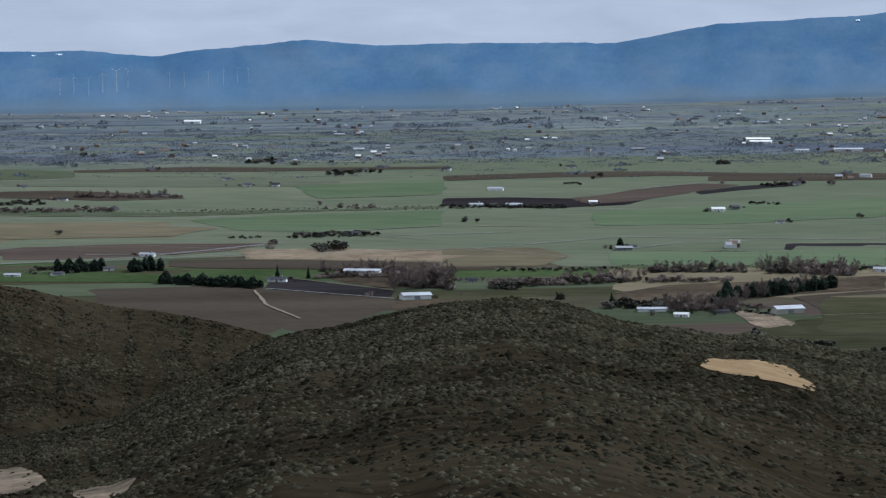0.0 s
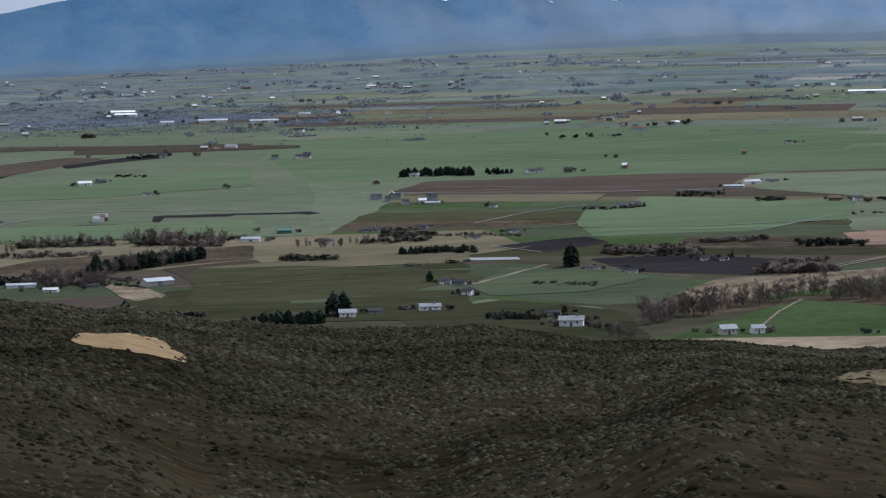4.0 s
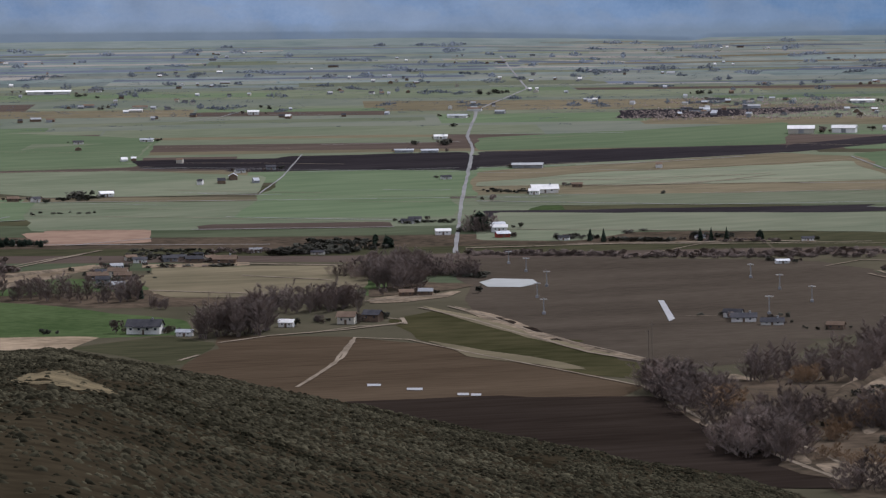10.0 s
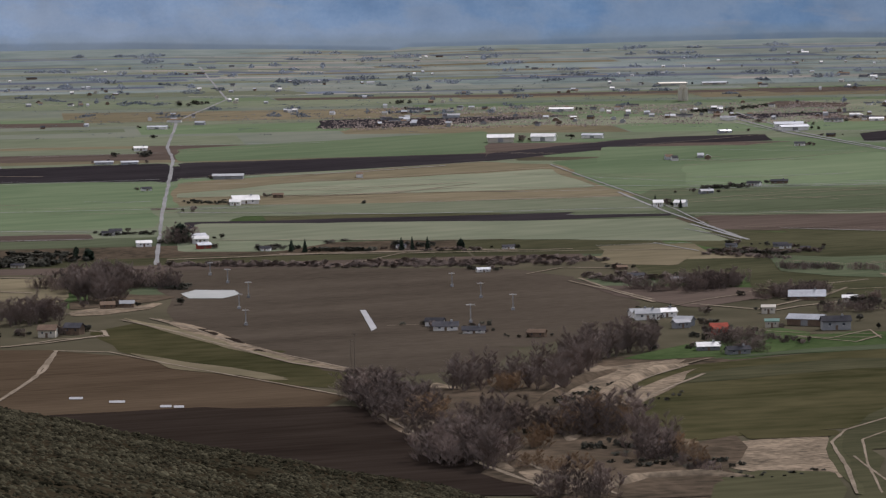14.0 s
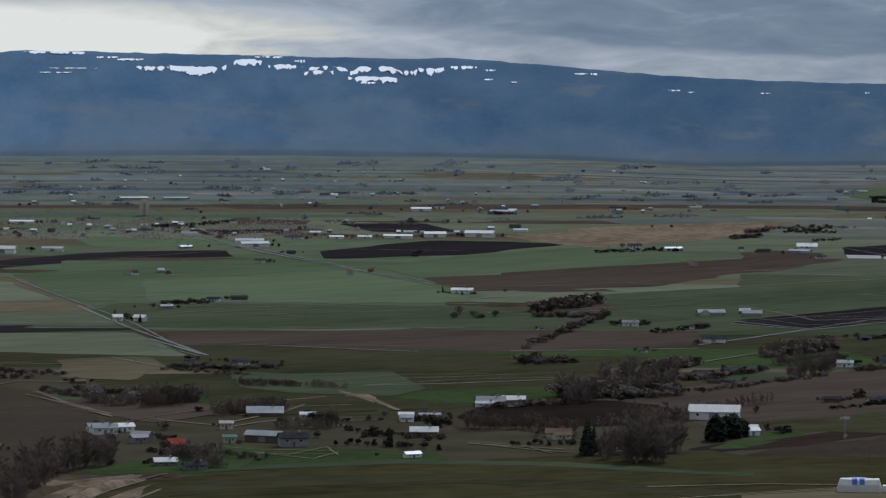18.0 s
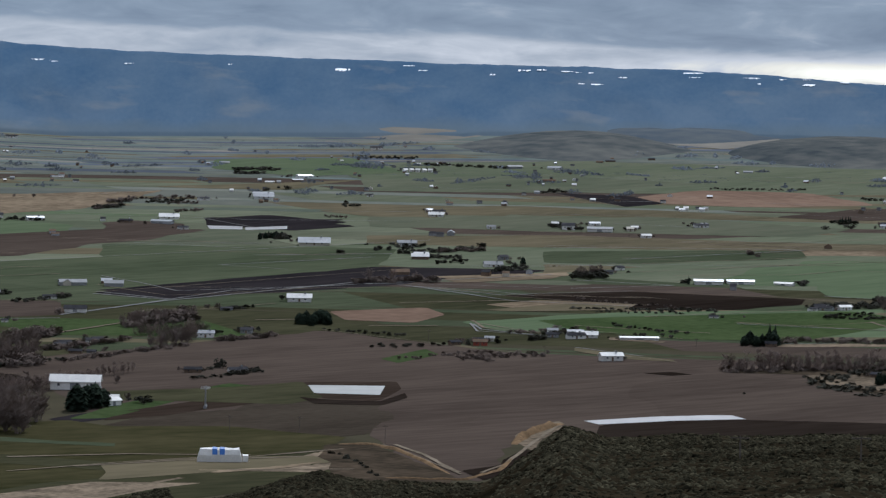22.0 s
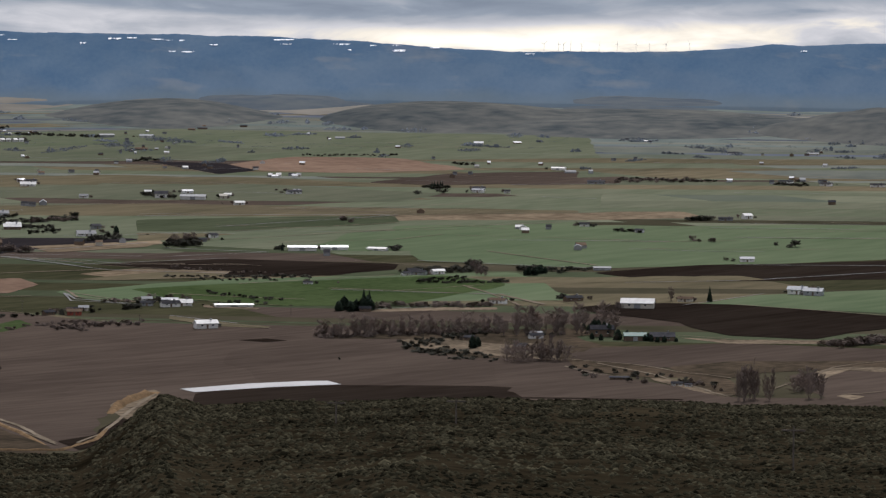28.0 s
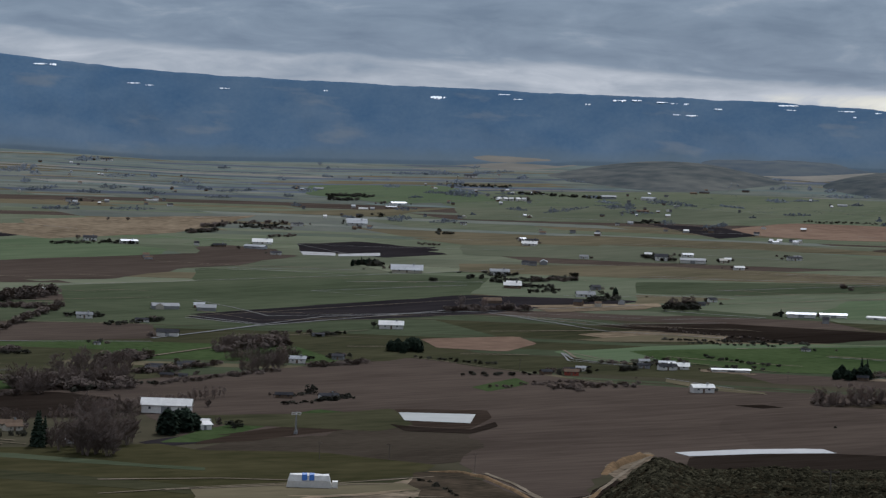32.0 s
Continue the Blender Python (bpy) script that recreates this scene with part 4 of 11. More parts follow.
# ---- buildings ----
FARMS = []


def slab(x0, x1, y0, y1, z0, z1):
    v = [(x, y, z) for x in (x0, x1) for y in (y0, y1) for z in (z0, z1)]
    return v, [(0, 1, 3, 2), (4, 6, 7, 5), (0, 4, 5, 1), (2, 3, 7, 6), (0, 2, 6, 4), (1, 5, 7, 3)]


def house(x, y, w, d, h, turn=0.0, walls="white", roof="darkroof", pitch=0.32, name="house", label="", windows=None, porch=False):
    """A gabled building: walls with gables, an overhanging roof, a door and windows. Long side along local x."""
    base = new(name)
    base.matrix_basis = pose(x, y, ground_z(x, y), 0, 0, -math.degrees(math.atan2(x, y)) + turn)
    if not label:
        w, d, h = w * 0.82, d * 0.85, h * 1.05
        FARMS.append((x, y, w))
    rise = d / 2 * pitch * 2
    a, b = w / 2, d / 2
    v = [(-a, -b, -1), (a, -b, -1), (a, b, -1), (-a, b, -1), (-a, -b, h), (a, -b, h), (a, b, h), (-a, b, h), (-a, 0, h + rise), (a, 0, h + rise)]
    part("wall", mesh_of("wall", v, [(0, 1, 5, 4), (1, 2, 6, 9, 5), (2, 3, 7, 6), (3, 0, 4, 8, 7)], walls), base)
    o, th = 0.06 * d + 0.2, 0.05 * h + 0.08
    ov = [(-a - o, -b - o, h - o * pitch * 2), (a + o, -b - o, h - o * pitch * 2), (a + o, 0, h + rise), (-a - o, 0, h + rise), (a + o, b + o, h - o * pitch * 2), (-a - o, b + o, h - o * pitch * 2)]
    rv = ov + [(p[0], p[1], p[2] + th) for p in ov]
    part("roof", mesh_of("roof", rv, [(6, 7, 8, 9), (9, 8, 10, 11), (1, 0, 3, 2), (2, 3, 5, 4), (0, 1, 7, 6), (4, 5, 11, 10), (1, 2, 8, 7), (2, 4, 10, 8), (3, 0, 6, 9), (5, 3, 9, 11)], roof), base)
    dh, dw = min(2.1, h * 0.75), min(1.1, w * 0.15)
    if name == "house":
        part("door", mesh_of("door", *slab(-dw / 2, dw / 2, -b - 0.05, -b + 0.02, 0, dh), "brown"), base)
    else:
        part("door", mesh_of("door", *slab(-w * 0.1, w * 0.1, -b - 0.06, -b + 0.02, 0, h * 0.8), "grey"), base)
    n = windows if windows is not None else (2 if name == "house" else 0)
    for k in range(n):
        c = -a + w * (k + 0.5) / n + (dw if abs(-a + w * (k + 0.5) / n) < dw else 0)
        hw = min(0.55, w * 0.045)
        pane = part("window", mesh_of("window", *slab(c - hw, c + hw, -b - 0.06, -b + 0.02, h * 0.48, h * 0.76), "glass"), base)
        if w > 9:
            part("sill", mesh_of("sill", *slab(c - hw * 1.2, c + hw * 1.2, -b - 0.14, -b - 0.065, h * 0.44, h * 0.48), "white"), pane)
    if name == "house" and w > 9:
        cv, cf = slab(a * 0.4, a * 0.4 + 0.9, -0.4, 0.4, h + rise * 0.5, h + rise + 0.9)
        part("chimney", mesh_of("chimney", cv, cf, "grey"), base)
    if porch:
        part("porch", mesh_of("porch", *slab(-a * 0.6, a * 0.6, -b - 2.2, -b - 0.07, h * 0.78, h * 0.85), roof), base)
        for px in (-0.55, 0, 0.55):
            part("post", mesh_of("post", *slab(a * px - 0.1, a * px + 0.1, -b - 2.1, -b - 1.9, -0.5, h * 0.78), "white"), base)
    wall_word = {"white": "white", "cream": "cream", "grey": "grey", "red": "red", "green": "green", "brown": "brown wooden", "tin": "pale metal", "sheet": "white"}[walls]
    roof_word = {"darkroof": "dark roof", "tin": "pale metal roof", "white": "white roof", "green": "green roof", "grey": "grey roof", "red": "red roof", "brown": "brown roof", "sheet": "white roof", "cream": "cream roof"}[roof]
    kind_word = {"house": "farmhouse", "barn": "barn", "shed": "long farm shed", "greenhouse": "plastic greenhouse"}[name]
    return tagged(base, label or f"{wall_word} {kind_word} with a {roof_word} among fields", {"house": "house", "barn": "barn", "shed": "shed", "greenhouse": "greenhouse"}[name], group=kind_word + "s of the valley")


def butte(a0, a1, base, top, deep=170.0, lean=0.5, material="butte", label="rounded grassy butte in front of the ridge"):
    """A low rounded hill whose skyline rises to top (degrees of elevation) between two bearings."""
    nu, nv = 70, 20
    verts = []
    r = dep_to_r(-base) + deep * 0.8
    rise = EYE + r * math.tan(radians(top)) - floor_z(r)
    for i in range(nu):
        k = i / (nu - 1)
        a = a0 + (a1 - a0) * k
        hump = math.sin(math.pi * k ** (math.log(0.5) / math.log(lean))) ** 1.1
        for j in range(nv):
            v = j / (nv - 1) * 2 - 1
            rr = r + deep * (-1 + (v + 1) * (0.06 + 0.94 * hump) + 0.7 * (1 - hump))
            z = rise * hump * math.cos(math.pi / 2 * v) ** 1.2 * (1 + 0.16 * noise.noise((a * 1.2, v * 1.5, r)) + 0.1 * noise.noise((a * 4, v * 3, r)))
            verts.append(at(a, rr, floor_z(rr) + z - 0.6))
    return tagged(new("butte", mesh_of("butte", verts, [tuple(reversed(f)) for f in grid_faces(nu, nv)], material, True)), label, "hill", kind="structure")


def hill_patch(az, r, wide, deep, material="straw"):
    """A worn patch of dry grass on the near hillside."""
    V = [at(az, r, hill_z(az, r) + 0.06)]
    n = 60
    for ring in (0.5, 0.8, 1.0):
        for i in range(n):
            t = 2 * math.pi * i / n
            k = ring * (1 + 0.4 * noise.noise((math.cos(t) * 0.9, math.sin(t) * 0.9, az)) + 0.12 * noise.noise((math.cos(t) * 4, math.sin(t) * 4, az)))
            a, q = az + math.cos(t) * wide * k * 0.85, r + math.sin(t) * deep * k * 0.85
            V.append(at(a, q, hill_z(a, q) + 0.06))
    F = [(0, 1 + i, 1 + (i + 1) % n) for i in range(n)]
    for b in (1, 1 + n):
        F += [(b + i, b + n + i, b + n + (i + 1) % n, b + (i + 1) % n) for i in range(n)]
    return tagged(new("grass_patch", mesh_of("grass_patch", V, [tuple(reversed(f)) for f in F], material)), "worn patch of pale dry grass on the hillside", "grass", kind="structure")


def pole(x, y, height, z=None, cross=True):
    base = new("utility_pole")
    base.matrix_basis = pose(x, y, (ground_z(x, y) if z is None else z) - 0.3, 0, 0, -math.degrees(math.atan2(x, y)))
    V, F = [], []
    limb(V, F, Vector((0, 0, 0)), Vector((0, 0, height)), 0.11, 0.08, 6)
    part("shaft", mesh_of("shaft", V, F, "pole"), base)
    if cross:
        part("crossarm", mesh_of("crossarm", *slab(-1.2, 1.2, -0.07, 0.07, height * 0.9, height * 0.9 + 0.16), "pole"), base)
    return tagged(base, "weathered wooden utility pole in the fields", "pole", group="utility poles")


def hill_pole(az, dep, height):
    r = min((r for r in range(160, 650, 5)), key=lambda r: abs(EYE - r * math.tan(radians(dep)) - hill_z(az, r)))
    p = at(az, r)
    return pole(p.x, p.y, height, hill_z(az, r))


def berm(height, width, *xy, material="sand"):
    """A long bank of bare sandy earth along a line on the valley floor."""
    p = [Vector(c) for c in zip(xy[::2], xy[1::2])]
    V, n = [], 9
    line = [p[i].lerp(p[i + 1], k / 6) for i in range(len(p) - 1) for k in range(6)] + [p[-1]]
    for i, c in enumerate(line):
        t = (line[min(i + 1, len(line) - 1)] - line[max(i - 1, 0)]).normalized()
        s = Vector((-t.y, t.x))
        end = min(1, i / 4 + 0.1, (len(line) - 1 - i) / 4 + 0.1)
        for j in range(n):
            u = j / (n - 1) * 2 - 1
            q = c + s * u * width / 2 * (1 + 0.3 * noise.noise((c.x * 0.06, c.y * 0.06, 1)))
            V.append((q.x, q.y, ground_z(q.x, q.y) - 0.2 + end * height * math.cos(u * math.pi / 2) * (1 + 0.5 * noise.noise((q.x * 0.15, q.y * 0.15, 6)))))
    return tagged(new("embankment", mesh_of("embankment", V, grid_faces(len(line), n), material, True)), "bank of bare sandy earth at the field edge" if material == "sand" else "rough brown bank above the creek", "embankment", kind="structure")


def wind_machine(x, y, height, turn=0.0):
    """An orchard wind machine: a pale steel tower with a two-bladed fan."""
    base = new("wind_machine")
    base.matrix_basis = pose(x, y, ground_z(x, y) - 0.2, 0, 0, -math.degrees(math.atan2(x, y)) + turn)
    V, F = [], []
    limb(V, F, Vector((0, 0, 0)), Vector((0, 0, height)), 0.3, 0.2, 6)
    part("tower", mesh_of("tower", V, F, "steel"), base)
    part("gearbox", mesh_of("gearbox", *slab(-0.35, 0.35, -0.5, 0.5, height - 0.2, height + 0.5), "steel"), base)
    part("blade", mesh_of("blade", *slab(0.1, height * 0.24, -0.62, -0.5, height - 0.02, height + 0.32), "white"), base)
    part("blade", mesh_of("blade", *slab(-height * 0.24, -0.1, -0.62, -0.5, height - 0.02, height + 0.32), "white"), base)
    part("engine", mesh_of("engine", *slab(-0.8, 0.8, -1.9, -0.6, 0, 1.4), "grey"), base)
    return tagged(base, "pale steel orchard wind machine with two blades", "wind machine", group="wind machines")


def turbine(az, r, el, height, spin):
    base = new("wind_turbine")
    base.matrix_basis = pose(*at(az, r, EYE + r * math.tan(radians(el))), 0, 0, -az)
    V, F = [], []
    limb(V, F, Vector((0, 0, -8)), Vector((0, 0, height)), height * 0.025, height * 0.015, 6)
    part("tower", mesh_of("tower", V, F, "white"), base)
    part("nacelle", mesh_of("nacelle", *slab(-0.4, 0.4, -1.2, 1.2, height - 0.4, height + 0.4), "white"), base)
    for k in range(3):
        t = radians(spin + 120 * k)
        V, F = [], []
        limb(V, F, Vector((0, -1.4, height)), Vector((math.sin(t) * height * 0.55, -1.4, height + math.cos(t) * height * 0.55)), height * 0.02, height * 0.006, 4)
        part("blade", mesh_of("blade", V, F, "white"), base)
    return tagged(base, "tall white wind turbine on the skyline", "wind turbine", group="wind turbines")


scatter_rng = random.Random(77)


def far_scale(r):
    if r <= FAR_START:
        return 1.0
    s = min(r - FAR_START, FAR_BEND * 0.82)
    return r / (FAR_START + FAR_BEND * s / (FAR_BEND - s))


def foot(a):
    return -lerp_list(RIDGE_BASE, a) + 0.04


def far_place(a0, a1, d0, d1):
    a = scatter_rng.uniform(a0, a1)
    r = dep_to_r(max(scatter_rng.uniform(d0, d1), foot(a)))
    return a, r


FAR_HOUSES = {}


def far_house(p, w, d, h, turn, walls, roof):
    """A tiny far house, gathered to be joined with its like."""
    t = math.atan2(p.x, p.y) - radians(turn)
    c, q = math.cos(-t), math.sin(-t)
    a, b = w / 2, d / 2
    z = ground_z(p.x, p.y)
    rise = d * 0.28
    v = [(-a, -b, -.5), (a, -b, -.5), (a, b, -.5), (-a, b, -.5), (-a, -b, h), (a, -b, h), (a, b, h), (-a, b, h), (-a, 0, h + rise), (a, 0, h + rise)]
    r = [(-a * 1.06, -b * 1.1, h * 0.96), (a * 1.06, -b * 1.1, h * 0.96), (a * 1.06, 0, h + rise * 1.05), (-a * 1.06, 0, h + rise * 1.05), (a * 1.06, b * 1.1, h * 0.96), (-a * 1.06, b * 1.1, h * 0.96)]
    for key, pts, faces in ((walls, v, [(0, 1, 5, 4), (1, 2, 6, 9, 5), (2, 3, 7, 6), (3, 0, 4, 8, 7)]), (roof, r, [(0, 1, 2, 3), (3, 2, 4, 5)])):
        V, F = FAR_HOUSES.setdefault(key, ([], []))
        k = len(V)
        V.extend((p.x + x * c - y * q, p.y + x * q + y * c, z + zz) for x, y, zz in pts)
        F.extend(tuple(i + k for i in f) for f in faces)


def join_far_houses():
    for key, (V, F) in FAR_HOUSES.items():
        tagged(new("far_houses", mesh_of("far_houses", V, F, key)), "tiny distant farm buildings scattered over the valley", "houses", kind="stuff")


def farmsteads(a0, a1, d0, d1, count):
    """Small far farms, each with a house or shed or two."""
    for _ in range(count):
        a, r = far_place(a0, a1, d0, d1)
        k = far_scale(r)
        for _n in range(scatter_rng.choice((1, 1, 2, 3, 4))):
            p = at(a + scatter_rng.gauss(0, 0.25), r + scatter_rng.uniform(-18, 18))
            long = scatter_rng.random() < 0.13
            w = scatter_rng.uniform(4, 8.5) * (2.6 if long else 1) * k
            far_house(p, w, scatter_rng.uniform(5, 8) * k, scatter_rng.uniform(1.8, 3.2) * k, scatter_rng.choice((0, 0, 90, 12, -15)),
                      scatter_rng.choice(("white", "cream", "grey", "brown", "grey", "brown", "tin")), scatter_rng.choice(("darkroof", "grey", "tin", "white", "brown", "darkroof")))


FAR_LAYER = [0]


def patchwork(d0, d1, kinds, seed, a0=-9.5, a1=60.0, deep=0.05):
    """The valley's fields, row behind row between the section roads, each cut across at lines that run up the valley."""
    rng = random.Random(seed)
    rows = [d0]
    while rows[-1] < d1:
        rows.append(rows[-1] + deep * rows[-1] ** 2 * rng.uniform(0.25, 0.85))

    def edge(k, a):
        d = rows[k] * (1 + 0.05 * noise.noise((a * 0.07, k * 0.16, seed)))
        return max(d, foot(a) + 0.012 + 0.02 * k * (d0 < 0.9))

    def up(a, mid, d):
        return 19 + (a - 19) * (1 + 0.6 * (d / mid - 1))

    for k in range(len(rows) - 1):
        mid = (rows[k] + rows[k + 1]) / 2
        a = a0 - rng.uniform(0, 2)
        while a < a1:
            wide = rng.uniform(0.9, 5.5) * mid ** 0.8
            gap = 0.0 if rng.random() < 0.7 else rng.uniform(0.02, 0.05)
            cuts = (0.0, 1.0) if rng.random() < 0.6 else (0.0, rng.uniform(0.3, 0.7), 1.0)
            for c0, c1 in zip(cuts, cuts[1:]):
                kind = rng.choice(kinds)
                if rng.random() < 0.16:
                    continue
                pts = []
                for s, f in ((a, c1), (a + wide / 2, c1), (a + wide - gap, c1), (a + wide - gap, c0), (a + wide / 2, c0), (a, c0)):
                    d = edge(k, s) * (1 - f) + edge(k + 1, s) * f
                    pts.append(at(up(s, mid, d), dep_to_r(d)))
                if (pts[0] - pts[-1]).length > 2:
                    field(kind, *[v for p in pts for v in p.xy], lift=0.03)
                    layer[0] -= 1
            a += wide


def lanes(a0, a1, d0, d1, count):
    """Thin pale farm lanes and ditch banks along the section lines."""
    for _ in range(count):
        a = scatter_rng.uniform(a0, a1)
        dep = max(scatter_rng.uniform(d0, d1), foot(a) + 0.05, foot(a + 3) + 0.05)
        wa = scatter_rng.uniform(0.7, 3.2)
        slope = scatter_rng.uniform(-0.035, 0.05) * dep / 2
        pts = [at(a + wa * k, dep_to_r(dep + slope * k + 0.01 * scatter_rng.uniform(-1, 1))) for k in (0, 0.5, 1)]
        road(scatter_rng.choice(("road", "dirt", "dirt")), scatter_rng.uniform(0.9, 2.0) * far_scale(pts[0].length), *[c for p in pts for c in p.xy])


def far_trees(a0, a1, d0, d1, count, kinds=("small", "twiggy", "twiggy", "shrub"), tall=11.0):
    while count > 0:
        a, r = far_place(a0, a1, d0, d1)
        n = min(count, scatter_rng.choice((1, 2, 3, 5, 8)))
        kind = scatter_rng.choice(kinds)
        for _ in range(n):
            p = at(a + scatter_rng.gauss(0, 0.035 * n), r + scatter_rng.gauss(0, 8))
            tree(kind, p.x, p.y, tall * far_scale(r) * scatter_rng.uniform(0.55, 1.25), scatter_rng.uniform(0.9, 1.6))
        count -= n


def far_woods(a0, a1, d0, d1, count, material="twig", seed=1, tall=9.0):
    """A far belt of bare woods and gardens: countless small ragged crowns."""
    rng = random.Random(seed)
    V, F = [], []
    for _ in range(count):
        a = rng.uniform(a0, a1)
        down = rng.uniform(d0, d1)
        if down < foot(a) + 0.03:
            continue
        r = dep_to_r(down)
        if noise.noise((a * 0.9, r * 0.006, seed)) < rng.uniform(-0.7, 0.3):
            continue
        k = far_scale(r) * tall * rng.uniform(0.45, 1.0)
        p = at(a, r, floor_z(r))
        along = at(a + 90 + rng.gauss(0, 6), 1.0)
        for _n in range(rng.choice((10, 14, 20, 30))):
            c = p + along * rng.gauss(0, 0.17 * _n) * k + Vector((rng.gauss(0, 0.3), rng.gauss(0, 0.3), abs(rng.gauss(0.2, 0.14)))) * k
            s = k * rng.uniform(0.14, 0.28)
            u = Vector((rng.gauss(0, 1), rng.gauss(0, 1), rng.gauss(0, 0.7))).normalized()
            w = u.orthogonal().normalized()
            q = len(V)
            V.extend((c + u * s, c - u * s * 0.6 + w * s, c - u * s * 0.6 - w * s))
            F.append((q, q + 1, q + 2))
    tagged(new("far_woods", mesh_of("far_woods", V, F, material)), "distant belt of bare trees and hedges in the valley", "woods", kind="stuff")


def far_belts(a0, a1, d0, d1, count, material="farwood", seed=1):
    """Shelter belts and orchards far off: long low clumps of crowns lying across the valley."""
    rng = random.Random(seed)
    V, F = [], []
    for _ in range(count):
        mid, dep = rng.uniform(a0, a1), d0 + (d1 - d0) * rng.random() ** 1.4
        half = rng.uniform(0.04, 0.22) * rng.choice((0.5, 1.0, 1.0, 1.6))
        deep = rng.uniform(0.004, 0.03)
        slant = rng.gauss(0, 0.05)
        phase = rng.uniform(0, 90)
        for _n in range(int(60 + half * 900)):
            s = rng.uniform(-1, 1)
            a = mid + s * half
            down = dep + slant * s * half + rng.uniform(-1, 1) * deep * (1 - s * s)
            if down < foot(a) + 0.03:
                continue
            r = dep_to_r(down)
            k = r * 0.00075 * (0.55 + 0.45 * (1 - s * s)) * (1 + 0.9 * noise.noise((s * 5, phase, 0))) * rng.uniform(0.5, 1.0)
            c = at(a, r, floor_z(r) + k * rng.uniform(0.1, 0.75))
            g = k * rng.uniform(0.25, 0.5)
            u = Vector((rng.gauss(0, 1), rng.gauss(0, 1), rng.gauss(0, 0.6))).normalized()
            w = u.orthogonal().normalized()
            q = len(V)
            V.extend((c + u * g, c - u * g * 0.6 + w * g, c - u * g * 0.6 - w * g))
            F.append((q, q + 1, q + 2))
    tagged(new("far_belts", mesh_of("far_belts", V, F, material)), "distant bare shelter belts and orchards between the fields", "woods", kind="stuff")


def grain_tower(x, y, w, h):
    base = new("grain_elevator")
    base.matrix_basis = pose(x, y, ground_z(x, y), 0, 0, -math.degrees(math.atan2(x, y)))
    V, F = [], []
    for k in (-0.5, 0.5):
        limb(V, F, Vector((k * w, 0, 0)), Vector((k * w, 0, h * 0.8)), w * 0.5, w * 0.5, 12)
    part("silo", mesh_of("silo", V, F, "cream"), base)
    part("headhouse", mesh_of("headhouse", *slab(-w * 0.6, w * 0.6, -w * 0.4, w * 0.4, h * 0.75, h), "cream"), base)
    return tagged(base, "tall pale concrete grain elevator in the village", "silo")


def tarp_shed(x, y, w, h):
    """A low shed under white sheeting, with two blue tarpaulins."""
    base = new("tarp_shed")
    base.matrix_basis = pose(x, y, ground_z(x, y), 0, 0, -math.degrees(math.atan2(x, y)))
    d = w * 0.45
    prof = [(-d / 2, 0), (-d / 2, h * 0.55), (-d * 0.3, h * 0.9), (0, h), (d * 0.3, h * 0.9), (d / 2, h * 0.55), (d / 2, 0)]
    verts = [(sx * w * (0.5 - 0.08 * (z / h)), yy, z + 0.05 * h * math.sin(sx * 9 + yy)) for sx in (-1, -0.4, 0.1, 0.6, 1) for yy, z in prof]
    n = len(prof)
    faces = grid_faces(5, n) + [tuple(range(n)), tuple(reversed(range(4 * n, 5 * n)))]
    part("cover", mesh_of("cover", verts, faces, "white"), base)
    for k in (-0.16, 0.0):
        v = [(w * (k + sx), yy - 0.12, z + 0.1) for sx in (0, 0.11) for yy, z in ((-d / 2, h * 0.56), (-d * 0.3, h * 0.93), (-d * 0.02, h * 1.04))]
        part("tarpaulin", mesh_of("tarpaulin", v, grid_faces(2, 3), "blue"), base, "bright blue tarpaulin")
    part("lean_to", mesh_of("lean_to", *slab(w * 0.5, w * 0.62, -d * 0.3, d * 0.3, 0, h * 0.5), "white"), base)
    return tagged(base, "low shed under white sheeting with blue tarpaulins", "shed")


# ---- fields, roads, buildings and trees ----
# far patchwork: the farther rows take paler, bluer colours that imitate haze
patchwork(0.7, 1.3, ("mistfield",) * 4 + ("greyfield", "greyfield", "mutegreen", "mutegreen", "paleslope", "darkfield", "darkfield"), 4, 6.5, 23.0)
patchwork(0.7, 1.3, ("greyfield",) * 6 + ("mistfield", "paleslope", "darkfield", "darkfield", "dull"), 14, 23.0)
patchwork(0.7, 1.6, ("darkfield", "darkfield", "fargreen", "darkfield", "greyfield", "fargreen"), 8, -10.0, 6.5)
patchwork(1.33, 1.75, ("grass", "wheat", "wheat", "grass", "mutegreen", "dull", "soil", "grass", "dull"), 5, 7.0, 31.0)
patchwork(1.33, 1.75, ("mutegreen", "mutegreen", "dull", "greyfield", "grass", "soil", "mutegreen", "dull"), 15, 31.0)
patchwork(1.8, 2.6, ("grass", "wheat", "wheat", "grass", "dull", "grass", "dull", "grass", "wheat", "soil"), 6, -9.5, 33.0)
patchwork(1.8, 2.6, ("mutegreen", "grass", "mutegreen", "dull", "grass", "mutegreen", "dull", "soil"), 16, 33.0)
patchwork(2.65, 4.2, ("shade_lea", "darkcrop", "shade_lea", "dull", "soil", "darkcrop", "scrub", "lawn"), 9, deep=0.03)
field("grass", 25.6, 2969.8, 130.2, 3001.4, 452.9, 2992.6, 505.8, 2946.1, 381.8, 2530.1, 298.8, 2291.2, 115, 2329, 18.2, 2330.5)
field("dull", 97.7, 2302.1, 259.2, 2290.3, 391.2, 2286.8, 398.4, 2181.2, 318.6, 2117.7, 237.6, 2104.1, 92, 2176.4)
field("soil", 204.3, 2102.1, 322.3, 2141.7, 370.3, 2095.5, 377.9, 2054.2, 336.7, 1956.2, 304.3, 2024.2)
